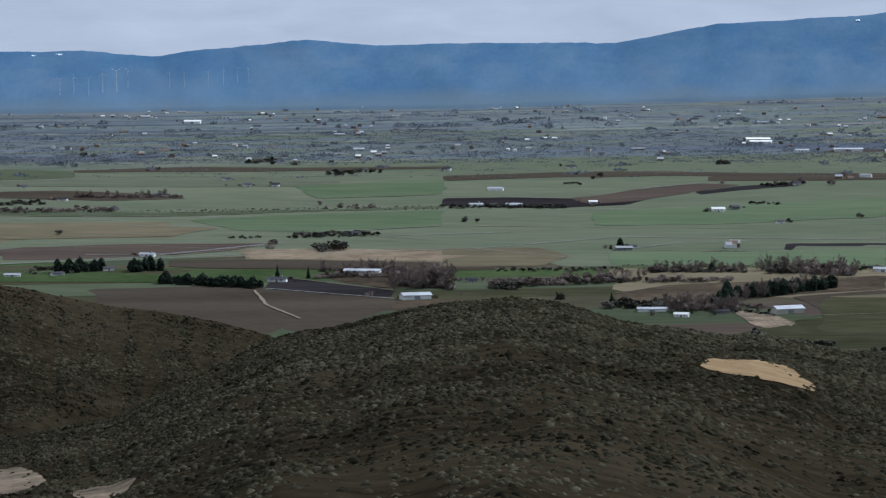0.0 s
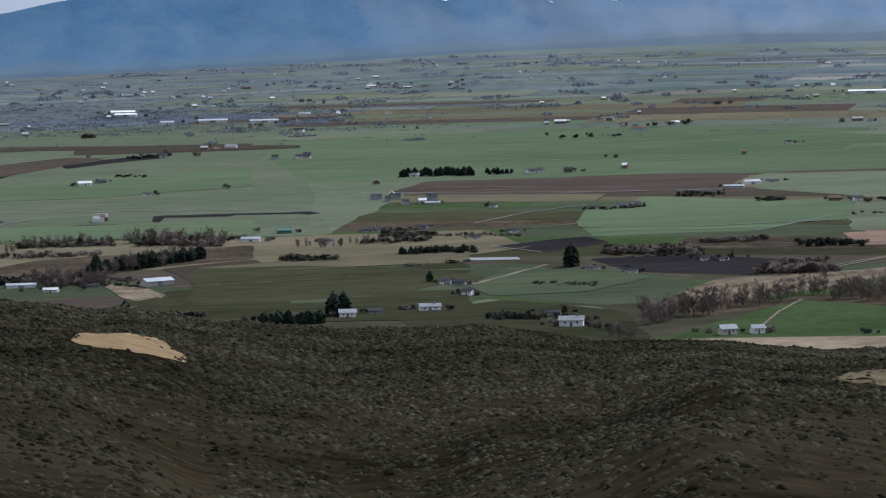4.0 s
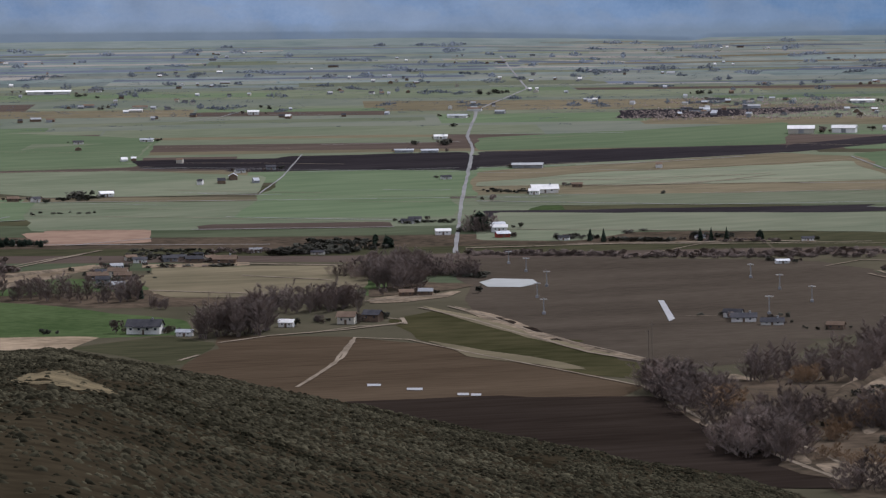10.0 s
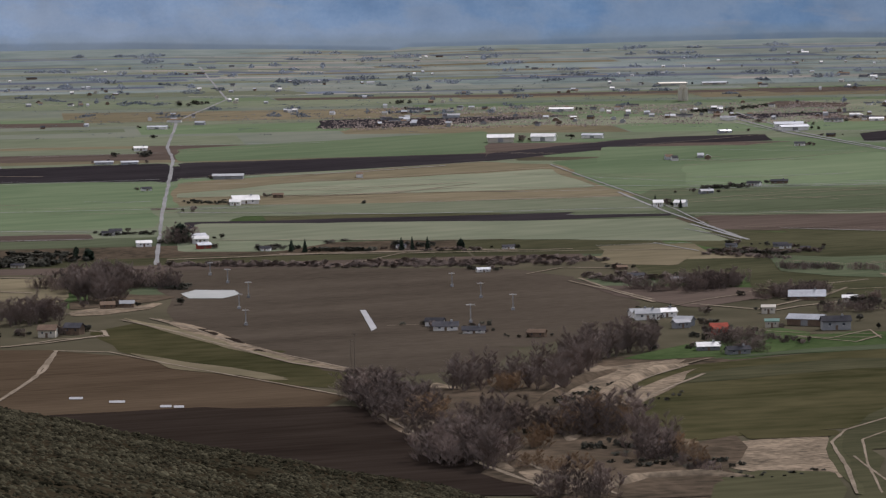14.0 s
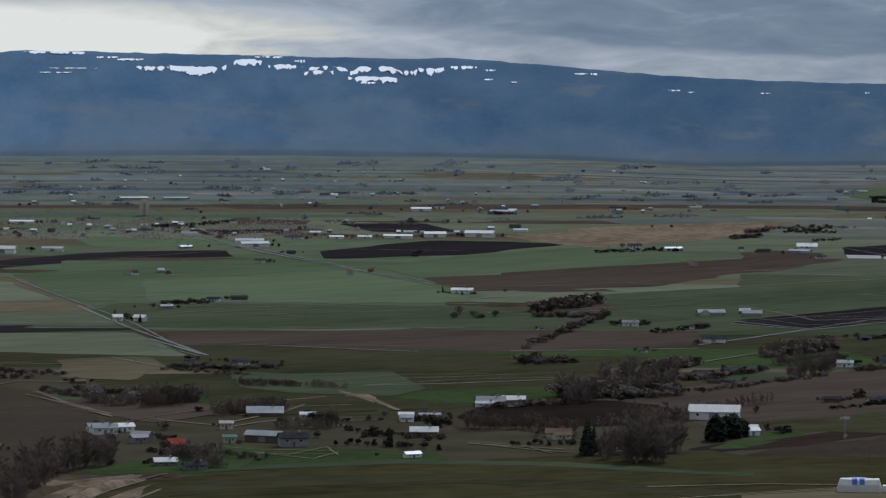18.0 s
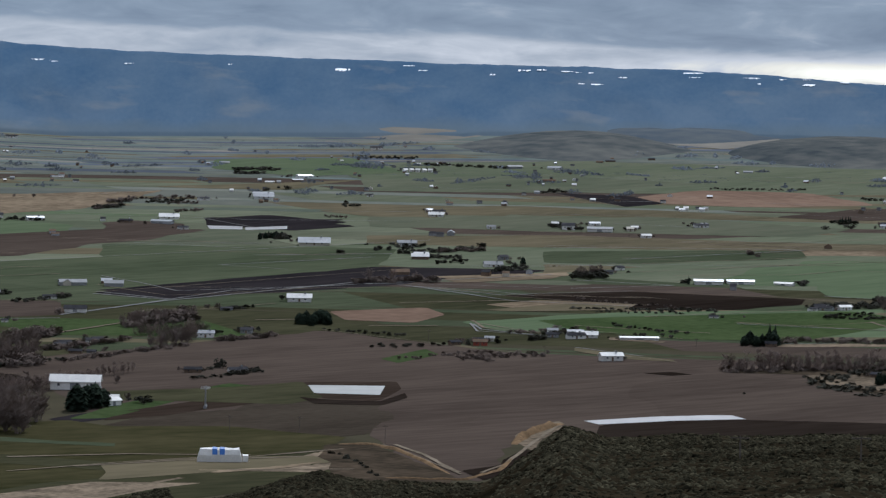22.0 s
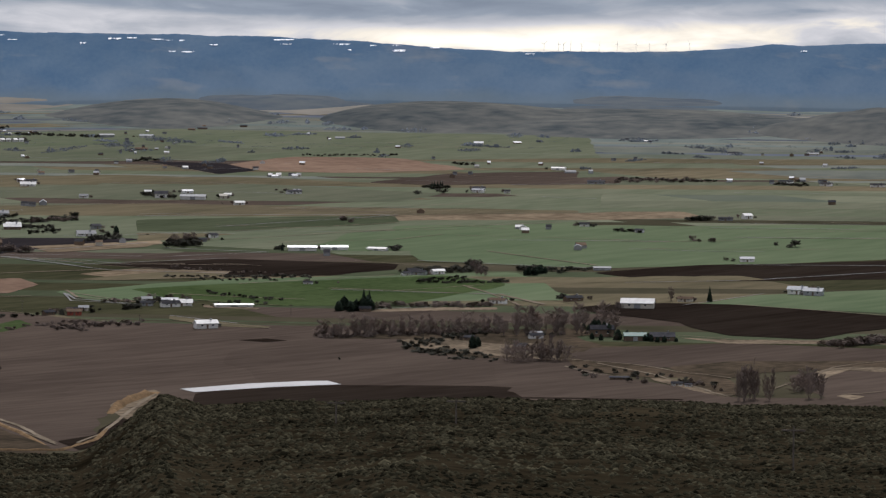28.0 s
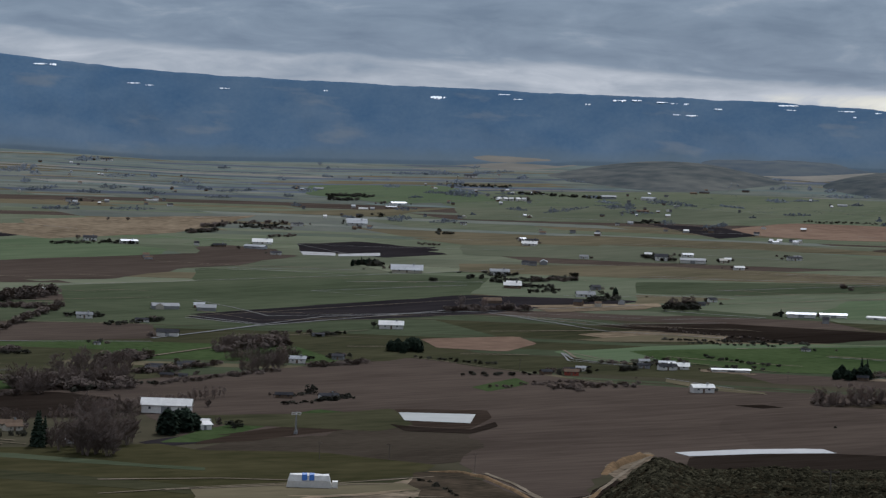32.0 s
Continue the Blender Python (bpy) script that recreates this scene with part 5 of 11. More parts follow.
field("darkcrop", 161.1, 1914.7, 243.7, 2080, 320.8, 2053.9, 318, 1964.3, 275.2, 1834.1, 178.9, 1874.4)
field("grass", 274.1, 1826.4, 329.3, 1930, 340.1, 1896.3, 373.4, 1867.3, 375, 1796.2, 340.3, 1703.8, 278, 1784.1)
# bearing -6 to 8 degrees
field("grass", -406.6, 2923.2, -1.5, 3049.6, 362.9, 3084.3, 302.5, 2302.2, 70.8, 2312.6, 22.7, 2422.8, -287.3, 2325.3)
field("dull", -365.3, 2622.7, -144.4, 2588.6, -134.9, 2479.5, -320.8, 2425.7)
field("soil", -300.5, 2426.2, -92.1, 2461.2, -163, 2376, -323.3, 2341.1)
field("plow", 135.4, 2413.3, 212.9, 2438.9, 305.9, 2437.5, 317.7, 2401.6, 151.2, 2391.7)
field("dull", -112.5, 2375.5, 22.7, 2422.8, 60.4, 2421.1, 58.3, 2336.4, 21.7, 2321.5)
field("hop", -197.1, 2192.2, -101.6, 2209.7, -70, 2018.6, -94.6, 1935.9, -169.9, 2049)
field("hop", -97.6, 2191, -25.5, 2134.1, -27.9, 2080.7, -61.7, 1935, -90.1, 2019.1)
field("plow", -97.5, 2260.2, -26, 2179.8, -28.6, 2140.3, -97.6, 2191)
field("soil", 153.2, 2095.7, 276.4, 2161.8, 285.1, 2056.7, 186.4, 2035.2)
# bearing 8 to 20 degrees
field("wheat", 321.6, 2921.3, 626.7, 2945.5, 831.1, 2739, 755.6, 2556.8, 622.6, 2570.3, 328.3, 2621.4)
field("soil", 367.5, 2531.2, 403.9, 2600.2, 603.9, 2589.2, 614.7, 2553.6, 577.2, 2476, 455.2, 2490.3)
field("wheat", 445.8, 2278, 503.4, 2406.4, 632.3, 2388.8, 597.7, 2285.5, 537, 2220.9, 445.2, 2225.2)
field("grass", 658.7, 2605.4, 733.5, 2750.9, 821.5, 2721.2, 756.7, 2573.7)
field("plow", 765.6, 2603.8, 1008.4, 2528.3, 950, 2432.3, 755.6, 2543.7)
field("wheat", 770.4, 2337.9, 844.7, 2479.5, 947.9, 2424.9, 902.8, 2272.9)
field("grass", 625.9, 2364.9, 929.4, 2255.1, 849.4, 2112.3, 588.2, 2198.9)
field("soil", 678.5, 2200.8, 792.8, 2167.6, 782.1, 2129.4, 673.1, 2167.2)
field("rust", 595.7, 2201.8, 653.2, 2179.1, 632.9, 2112.2, 580.1, 2132.6)
field("plow", 414.7, 2105.9, 477.1, 2105.1, 524.9, 2045, 480.2, 1988.9, 428.3, 2024)
field("plow", 377.5, 2192.4, 439.3, 2228.4, 444.7, 2190.8, 397.9, 2148)
field("darkcrop", 245, 2129.2, 389.4, 2086.7, 329.4, 1918, 244.9, 1904.4)
field("darkcrop", 339.5, 1927.4, 389.4, 2070.6, 447.9, 1991, 414.3, 1880.8, 376.3, 1872.1)
field("bank", 417.7, 1914.9, 461.1, 1983.7, 498.6, 1978.5, 563.8, 2006.2, 589, 2008, 499.8, 1914.9, 440.5, 1872.2)
field("scrub", 392, 1854.8, 421.5, 1912.8, 449.1, 1861.4, 481.8, 1879.1, 567.3, 1876, 616.7, 1831.3, 594.8, 1783.3, 516.2, 1799.5, 473.7, 1847.6, 407.7, 1802.7)
field("dull", 595.3, 1987.8, 707.8, 1936.7, 652.3, 1825.4, 558.4, 1865.7)
field("lawn", 359.8, 1704.5, 475.9, 1867.3, 536.1, 1729.6, 517.4, 1669.8, 477.2, 1673.6, 374.9, 1704.2)
field("tan", 377.1, 1713.8, 437.9, 1709.8, 477.4, 1679, 448.9, 1627.5, 387.4, 1670.4)
field("shade_lea", 452.1, 1639.1, 504.2, 1669.1, 517.3, 1628.6, 476.4, 1546.1)
field("loam", 467.6, 1525.5, 507.8, 1607, 578, 1626, 616.3, 1543.2, 517.7, 1328.7, 474.4, 1398.5)
field("sheet", 320.6, 2142.2, 380.9, 2127.2, 380.2, 2114.5, 322.6, 2125)
# bearing 19 to 32 degrees
field("wheat", 844.1, 2488.5, 944.3, 2443.3, 835.3, 2171.6, 716.9, 2222.2)
field("plow", 869.3, 2583.1, 992.7, 2557, 950.3, 2448.4, 797.8, 2501.6)
field("plow", 999.5, 2553, 1089.2, 2526, 1207.5, 2492.5, 1178.1, 2440.8, 1038.8, 2447.5, 959.6, 2451.6)
field("plow", 1207.5, 2492.5, 1337.3, 2527.8, 1434.6, 2494.2, 1304.9, 2475.2, 1178.1, 2440.8)
field("wheat", 1036.7, 2647.8, 1280.7, 2643.2, 1205.8, 2493.6, 1002.4, 2560.5)
field("plow", 1209.8, 2793.5, 1400.2, 2711, 1240.7, 2705.7, 1183.1, 2732)
field("dull", 949.9, 2427, 1178.1, 2440.8, 1211.1, 2395.4, 1159.5, 2185, 1125.1, 2091.7, 880.1, 2249.5)
field("wheat", 1216.7, 2415, 1425.7, 2439, 1519.2, 2342.6, 1357.6, 2086.1, 1162, 2174.8, 1172.4, 2263)
field("plow", 861.8, 2194, 1131.1, 2095.8, 1117.7, 2060.4, 966.3, 2109.4, 848.8, 2152.1)
field("grass", 840.7, 2149.4, 1111.5, 2052.6, 1084.2, 1923.5, 902.8, 2047.2, 845.7, 2010.1, 797.6, 2039.7)
field("soil", 1123.8, 2044.1, 1291.5, 1956.3, 1209.7, 1904, 1118, 1976.9)
field("grass", 1149.1, 2128.9, 1335, 2081, 1263.1, 1985.6, 1127.7, 2061.5)
field("dull", 1001.8, 1934.7, 1053, 1918.7, 1033.6, 1858.4, 972.5, 1846.1)
field("hop", 752.2, 1952.5, 812.7, 1932.1, 912.2, 1851.1, 919.6, 1794.9, 887.7, 1668.2, 820.9, 1558.9, 748.3, 1519.4, 660.8, 1691.5)
field("hop", 675.1, 1742.6, 748.3, 1519.4, 709.2, 1461.3, 634.3, 1429.6, 649.5, 1583)
field("meadow", 616.4, 1689.8, 656.7, 1723.9, 658.1, 1494.3, 619.8, 1407.8, 604.1, 1443.8, 599.2, 1600.8)
field("loam", 526.5, 1659.9, 580.2, 1626.6, 609.7, 1445.5, 608.4, 1381.9, 586.7, 1353.5, 494.5, 1381.6, 465.4, 1436.7)
field("scrub", 608.4, 1381.9, 655.1, 1390.1, 747, 1464.1, 805.7, 1459.2, 805.7, 1425.7, 700.2, 1335, 658.7, 1264.7, 624.7, 1179.1, 629.6, 1137.1, 608.7, 1077.8, 576.1, 1016.9, 526.3, 1047.3, 545.5, 1116.9, 561.4, 1218.9)
field("water", 718.4, 1834.5, 731.7, 1848.9, 747.6, 1835.7, 742.6, 1816.2, 728.2, 1802.9, 713.9, 1811.7)
field("sheet", 761.2, 1712.9, 763.5, 1711.5, 734, 1633.2, 726.7, 1623.1)
field("lawn", 764.5, 1447.2, 852.7, 1493.8, 903.5, 1498, 938.7, 1456.5, 918.1, 1401.2, 830.5, 1431.5, 775.2, 1418.2)
field("bank", 636.7, 1161.6, 693.4, 1172.5, 650.2, 1087.3, 622.2, 1069.5, 618.2, 1098.2)
field("soil", 921.4, 1743.3, 972.6, 1692.3, 945.6, 1645.4, 903, 1674)
field("shade_lea", 995.6, 1760.9, 1092.2, 1728.6, 1013.5, 1598.9, 956.7, 1654)
# bearing 29 to 41 degrees
field("wheat", 1293.4, 2486.6, 1442, 2391.8, 1432.3, 2210.1, 1424.4, 2144.4, 1392.8, 2122.9, 1266.3, 2176.6, 1188.8, 2301.8)
field("plow", 1488.1, 2460.2, 1603.6, 2489.2, 1685.2, 2415.8, 1564.5, 2384.1, 1461, 2407.9)
field("soil", 1447.6, 2261.6, 1566.6, 2246, 1678.3, 2243.8, 1741.2, 2216.8, 1548.7, 2130.7, 1423.2, 2169.2)
field("plow", 1366.2, 2525, 1430.6, 2498.5, 1412.1, 2450.3, 1285.7, 2511.8)
field("plow", 1487.9, 2649.7, 1583.3, 2600.7, 1476.3, 2603.3)
field("plow", 1610.6, 2637, 1669.9, 2608.1, 1659.8, 2529, 1601.1, 2564.2)
field("tan", 1697.3, 2447.7, 1875.9, 2473.1, 1939.1, 2474.9, 1787.3, 2389.4, 1680.2, 2408.7)
field("wheat", 1564.5, 2384.1, 1675.9, 2388.2, 1713.7, 2291.1, 1673.5, 2243.8, 1451.8, 2268.2, 1459.3, 2337.6)
field("soil", 1128.7, 2044.9, 1275.3, 1980.7, 1404.9, 1889.5, 1362.5, 1827.3, 1241, 1846, 1099.2, 1978.5)
field("darkcrop", 1188, 2213.1, 1384, 2083.6, 1428, 1964.9, 1296.5, 1976.4, 1068.9, 2101.6)
field("shade_lea", 1055, 2000, 1235.7, 1838.2, 1296.2, 1783.8, 1171.7, 1701.1, 1054.1, 1700.4, 1048.8, 1851.2)
field("plow", 1451.8, 1920, 1728, 1935.6, 1659.4, 1863, 1465.2, 1865.8)
field("darkcrop", 1489.7, 2110.6, 1863.1, 2073.7, 1717.3, 1958.5, 1442.5, 1918.4, 1435.2, 2021.5)
field("plow", 1832.5, 2290.7, 1915.1, 2221.7, 1838.2, 2196.2, 1784.9, 2225.5)
field("hop", 1025.6, 1583.7, 1121.1, 1618, 1402.5, 1680.1, 1286, 1533.1, 1196.6, 1524.2, 1111.9, 1508.6, 998.2, 1522.4)
field("hop", 1010.9, 1352.6, 1124.1, 1424.4, 1217.8, 1452, 1235.5, 1371, 1158.4, 1290.1, 983.9, 1280.7)
field("plow", 1043, 1411.4, 1173.8, 1468.1, 1222.5, 1461.1, 1108.5, 1412, 1038.4, 1389.3)
# bearing 38 to 57 degrees
field("soil", 1152.4, 1583.2, 1431.6, 1682.6, 1440.6, 1533.3, 1570, 1364.1, 1345.4, 1132.4, 1179.8, 1262.8, 1192.7, 1385.3, 1067.3, 1400)
field("grass", 2179, 2606.9, 2408.7, 2491.7, 2630.2, 2208.6, 2484.2, 2066.6, 2246.3, 2257.5, 2122.9, 2395.5)
field("grass", 1703, 2111.6, 2272.5, 1885.7, 1885.2, 1601.7, 1774.7, 1846, 1715.9, 1970.2, 1637.5, 2018.2)
field("soil", 1344.9, 1517.1, 1453.6, 1406.2, 1484.8, 1251.4, 1357.8, 1122.3, 1262.6, 1200.3, 1183.2, 1266.4, 1214.4, 1373.9)
field("soil", 1223.1, 1383.7, 1212.8, 1290.7, 1224.7, 1280.8, 1135.1, 1211.4, 1032.4, 1117.9, 1033.8, 1145.7, 1120.9, 1286.7)
field("hop", 1047.6, 1374.1, 1213.6, 1426.3, 1223.1, 1383.7, 1120.9, 1286.7, 1103.5, 1285.4, 1091.5, 1345.1)
field("soil", 1082, 1628.9, 1431.6, 1682.6, 1364.3, 1539.1, 1314, 1486.7, 1200.3, 1530, 1128.6, 1550.5)
field("plow", 1464, 1932.7, 1711.3, 1959.1, 1795.3, 1878.2, 1757.3, 1870.8, 1478.5, 1878.8)
field("darksoil", 1654.1, 1781.3, 1743.5, 1751.6, 1797.8, 1656.6, 1769.3, 1635, 1707.9, 1643.1, 1681.2, 1689)
field("rust", 1504.3, 1762.8, 1568.4, 1749, 1550.3, 1711.3, 1503.3, 1686.1, 1479.6, 1718.7)
field("tan", 1613.6, 1737.7, 1679.3, 1736.6, 1682.5, 1687.9, 1638.1, 1698.8)
field("wheat", 1529.9, 1676.5, 1657, 1664.7, 1811.7, 1574.1, 1714, 1440.4, 1607.8, 1533.4, 1511.9, 1628)
field("rust", 2222.4, 2233.4, 2305.1, 2250.8, 2366, 2181.3, 2334, 2078.9, 2241.6, 2126.6, 2205.5, 2184.7)
field("plow", 2191.1, 2299.4, 2229.2, 2240.2, 2205.5, 2184.7, 2158.9, 2182.1)
field("tan", 1665.7, 2494.7, 1889.3, 2478, 1903.4, 2449.1, 1786.9, 2382, 1667.6, 2380.7)
field("plow", 1825, 2280.1, 1884.9, 2281.7, 1902.8, 2204.2, 1812.8, 2201)
field("soil", 1517.1, 2268.5, 1710, 2257.3, 1777.6, 2217.5, 1682.9, 2172.3, 1455.4, 2173.3)
field("meadow", 705.6, 1352.1, 740.5, 1392.3, 773, 1414.2, 827, 1425.5, 879.4, 1427.2, 932, 1417.1, 954.5, 1420.6, 1020.9, 1405.5, 1048.2, 1402.4, 1047.6, 1374.1, 1091.5, 1345.1, 1105.3, 1283.8, 1064.5, 1249.1, 941.6, 1215.6, 777.5, 1162.2, 710.1, 1176.1, 725.4, 1177.6, 678.7, 1181.8, 641.6, 1174.5, 654.8, 1240.1)
field("shade_lea", 793.6, 1173.3, 1066.6, 1253.4, 990.3, 1153.6, 733.4, 1077.5)
field("bank", 803.9, 1162.6, 989.2, 1226.5, 1058.9, 1244.4, 1043.5, 1212, 1002.4, 1178, 918.5, 1167.2, 764.6, 1093.5)
field("lawn", 1050.6, 1405.3, 1106, 1446.1, 1214.7, 1497, 1218.8, 1475.3, 1135, 1442.3, 1067.3, 1400)
field("brownplow", 1058.9, 1393.5, 1097.6, 1425.9, 1212.3, 1458.7, 1198.3, 1431.2, 1098, 1395.3)
field("scrub", 1454.7, 1341.9, 1500.4, 1366.4, 1535.5, 1374.4, 1582.6, 1345.5, 1499.5, 1221.4, 1435.9, 1292.6)
field("darksoil", 1842.5, 1541.2, 1915.8, 1528.8, 2067.2, 1427.8, 1951, 1371.8, 1829.9, 1481.8)
field("darksoil", 1660.4, 1777.3, 1720.3, 1713.5, 1787.5, 1651.3, 1718.7, 1634.4, 1666, 1669)
field("wheat", 1639.8, 1637.9, 1743.8, 1610.9, 1731, 1562.2, 1605.5, 1544.4)
field("wheat", 1981, 1830.4, 2282.4, 1530.8, 2096.1, 1423.9, 1863.9, 1554.5, 1818.9, 1661)
field("wheat", 1815.2, 1389.3, 1953.1, 1322.1, 1806, 1221.6, 1731.3, 1381.2)
field("soil", 1512.6, 1279.7, 1594.1, 1241.6, 1633.3, 1145.7, 1603.6, 1098.3, 1488.1, 1152, 1461.4, 1232.6)
field("soil", 1493.4, 1128.8, 1580.2, 1101.9, 1470.8, 1010.4, 1413.7, 1046.2)
field("soil", 1459.7, 1428.6, 1460.3, 1348.7, 1428, 1190.3, 1347.3, 1074.2, 1238, 1176.8, 1338.7, 1348.6)
field("dull", 1766.3, 1575.6, 1891.1, 1465, 1884.3, 1438.1, 1758, 1532)
field("soil", 2294.4, 2006.2, 2379.2, 1956.4, 2329.6, 1921.2, 2263, 1973)
field("tan", 2014, 1899, 2199.7, 1755.9, 2172.2, 1713.5, 2004.6, 1852.2)
# roads
road("road", 2.7, 762.1, 1980.6, 869.3, 2248.1, 966.8, 2482.4, 1004.1, 2573.3, 1035, 2663.2, 1116.5, 2850.3)
road("road", 2.2, 1116.5, 2850.3, 1215.3, 2991.7)
road("road", 2.2, 1215.3, 2991.7, 1307.4, 3280.9)
# farms, bearing -7 to 8
tree("small", 168.5, 2051.5, 2.8, 0.8)
tree("twiggy", 162.8, 2056.5, 4.5)
house(177.6, 2050.9, 20.4, 7.1, 2.4, 35, walls="cream", roof="tin", name="shed", pitch=0.23)
tree("small", 121.1, 2064.1, 2)
tree("twiggy", 117.7, 2064.6, 2.3, 1.2)
house(108.4, 2063.3, 18.1, 6.3, 1.4, 0, roof="tin", name="shed", pitch=0.15)
house(122, 2035, 9.2, 3.2, 1.4, -14, roof="white", pitch=0.29)
tree("twiggy", -23.6, 2278.4, 3, 0.9)
house(-45.9, 2276.1, 25.1, 8.8, 1.7, -14, roof="tin", name="shed", pitch=0.13)
tree("twiggy", -4.3, 2138.8, 3.2, 1.1)
house(-14.9, 2134.2, 19.6, 6.9, 2.2, 22, roof="tin", name="shed", pitch=0.21)
tree("small", -82.1, 2230, 1.9, 1.1)
house(-93, 2230.7, 13.3, 4.6, 1.7, -14, pitch=0.24)
tree("small", -183.7, 2380, 1.5)
house(-176.6, 2378.1, 11.8, 4.1, 1.4, -26, roof="tin", pitch=0.23)
house(-193.3, 2295.1, 8.1, 3.4, 1.6, 22, pitch=0.31)
house(-244.8, 2259.9, 11.2, 3.9, 1.2, -6, roof="tin", name="shed", pitch=0.20)
tree("small", 102, 2413.9, 2.6, 0.8)
house(109.5, 2406.7, 11.9, 4.2, 1.6, 8, walls="grey", roof="grey", pitch=0.26)
tree("twiggy", 178.1, 2657.7, 2.2, 0.9)
tree("small", 174.6, 2650, 3.8, 1.2)
house(183.2, 2648.7, 10.5, 4.4, 2, 8, roof="white", pitch=0.31)
tree("twiggy", 192, 2668.3, 1.8, 1.3)
tree("twiggy", 193, 2672.3, 2.1, 0.9)
house(195.5, 2662.9, 6.8, 3.9, 1.8, 22, walls="grey", pitch=0.31)
house(48.2, 2692.2, 13.3, 4.7, 1.6, -14, roof="tin", name="shed", pitch=0.23)
house(22.3, 2697, 11.4, 4, 1.4, 22, roof="tin", pitch=0.23)
tree("twiggy", 30.1, 2700.1, 1.8, 1.1)
house(33.7, 2695.9, 7.6, 3, 1.4, 0, pitch=0.31)
tree("twiggy", 107.1, 2712.6, 1.9, 0.9)
house(102.3, 2711.9, 6.9, 3, 1.4, 8, roof="white", pitch=0.31)
tree("twiggy", 233.1, 3190.7, 2.7, 0.9)
tree("twiggy", 241.3, 3184.5, 3.7, 0.8)
house(251.5, 3180.8, 22.6, 7.9, 1.9, 8, roof="white", name="shed", pitch=0.16)
tree("twiggy", 292.2, 3096.9, 3.4, 1.2)
tree("twiggy", 341.3, 3092.2, 1.9, 1.1)
tree("twiggy", 256.4, 2839.8, 1.9, 0.8)
house(251.8, 2838.3, 8.1, 3.1, 1.5, 35, pitch=0.31)
tree("small", 225, 2571.5, 2.2, 1.3)
tree("small", -64.7, 2508.8, 1.8, 0.8)
tree("small", -64.5, 2511.4, 2.4, 0.8)
house(-56.5, 2508.5, 10.6, 3.7, 1.5, 8, pitch=0.27)
house(-156.8, 2888, 8.2, 3.2, 1.5, 35, pitch=0.31)
tree("twiggy", -145.4, 2845.3, 2.1, 1.1)
house(-139.5, 2842, 7.2, 3.7, 1.7, 22, pitch=0.31)
tree("twiggy", -123.6, 2852.4, 2.6, 1.2)
tree("twiggy", -122.6, 2849, 2.4, 1.3)
house(-119.3, 2841.8, 6.4, 3.7, 1.7, -14, pitch=0.31)
tree("twiggy", 0.3, 2964.7, 1.7, 0.9)
house(3.6, 2962, 6.7, 3.3, 1.5, -26, pitch=0.31)
tree("small", 88.3, 2984.6, 2.8, 0.9)
house(95.4, 2974.9, 9.3, 3.3, 1.5, 35, pitch=0.31)
house(278.2, 3086.9, 13.1, 4.6, 1.6, 22, roof="tin", pitch=0.23)
tree("twiggy", 254.9, 2278.8, 2.4, 1.1)
tree("twiggy", -225, 2272.1, 2, 1.1)
tree("twiggy", -212.3, 2272.2, 2.4, 0.9)
house(-219.8, 2266.1, 9.7, 3.4, 1.4, 35, pitch=0.27)
tree("twiggy", -71.3, 2510.3, 2.5)
house(-76, 2508.5, 6.4, 2.8, 1.3, 35, walls="grey", pitch=0.31)
tree("twiggy", -224.7, 3371.2, 2.1, 0.9)
tree("twiggy", -218.6, 3359.6, 2.6, 0.8)
house(-210.6, 3359, 16.7, 5.8, 1.7, -14, roof="white", name="shed", pitch=0.20)
tree("small", -207.7, 2780.3, 2)
house(-197.8, 2773.5, 15.7, 5.5, 1.2, 22, walls="grey", pitch=0.14)
tree("twiggy", -267.1, 2742.5, 2.6, 0.9)
tree("twiggy", -269.6, 2746.6, 2.1, 1.3)
house(-261.4, 2739.5, 8.6, 3, 1.4, -26, pitch=0.31)
tree("twiggy", -302.5, 2839, 1.2, 1.3)
house(-298.2, 2831.7, 7.3, 2.6, 1.2, 8, pitch=0.31)
tree("twiggy", 112.2, 2420.2, 2.1, 1.1)
tree("twiggy", 112.4, 2427.5, 2.5, 1.2)
house(115.2, 2419.4, 5.5, 2.7, 1.2, 8, pitch=0.31)
tree("small", 221.6, 2285.9, 2.5)
house(228.5, 2284.1, 8.1, 3, 1.4, 35, walls="brown", pitch=0.31)
house(16, 2226.6, 7.9, 3.3, 1.5, 22, walls="grey", pitch=0.31)
tree("small", 151.8, 2053.3, 2.3, 1.1)
tree("twiggy", 140.1, 2057.1, 2.2, 1.2)
house(144.2, 2050.9, 8.7, 3.1, 1.2, 8, walls="grey", pitch=0.27)
tree("cedar", 107.5, 2415, 7.5)
tree("small", 13.3, 2592.2, 5.1)
tree("small", 22.4, 2588.1, 3.3)
tree("cedar", 153.7, 2278.4, 5.8)
tree("conifer", -93.7, 2247.3, 8.6)
tree("conifer", -76.3, 2250.1, 7)
tree("conifer", 88.3, 2084.6, 8.3, 1.3)
tree("shrub", 152.4, 1933.8, 3.8, 1.5)
tree("small", 62.1, 2127.6, 4.8, 1.3)
grove("cedar", -221.2, 2280.4, -196.4, 2293.4, 9, 8.5, 12)
grove("cedar", -181.5, 2290.1, -162.3, 2293.3, 7, 8.5, 12)
grove("conifer", -157.3, 2223, -101, 2197.3, 26, 8.5, 12)
grove("twiggy", -71.6, 2253.2, 5.1, 2257.2, 22, 7, 12)
grove("twiggy", -26.4, 2210.9, 4.9, 2188, 14, 9.3, 12)
grove("small", 26.6, 2190.2, 40.5, 2186.5, 6, 4.6, 12)
grove("small", 95.8, 2075.4, 122.8, 2082.8, 10, 6.5, 12)
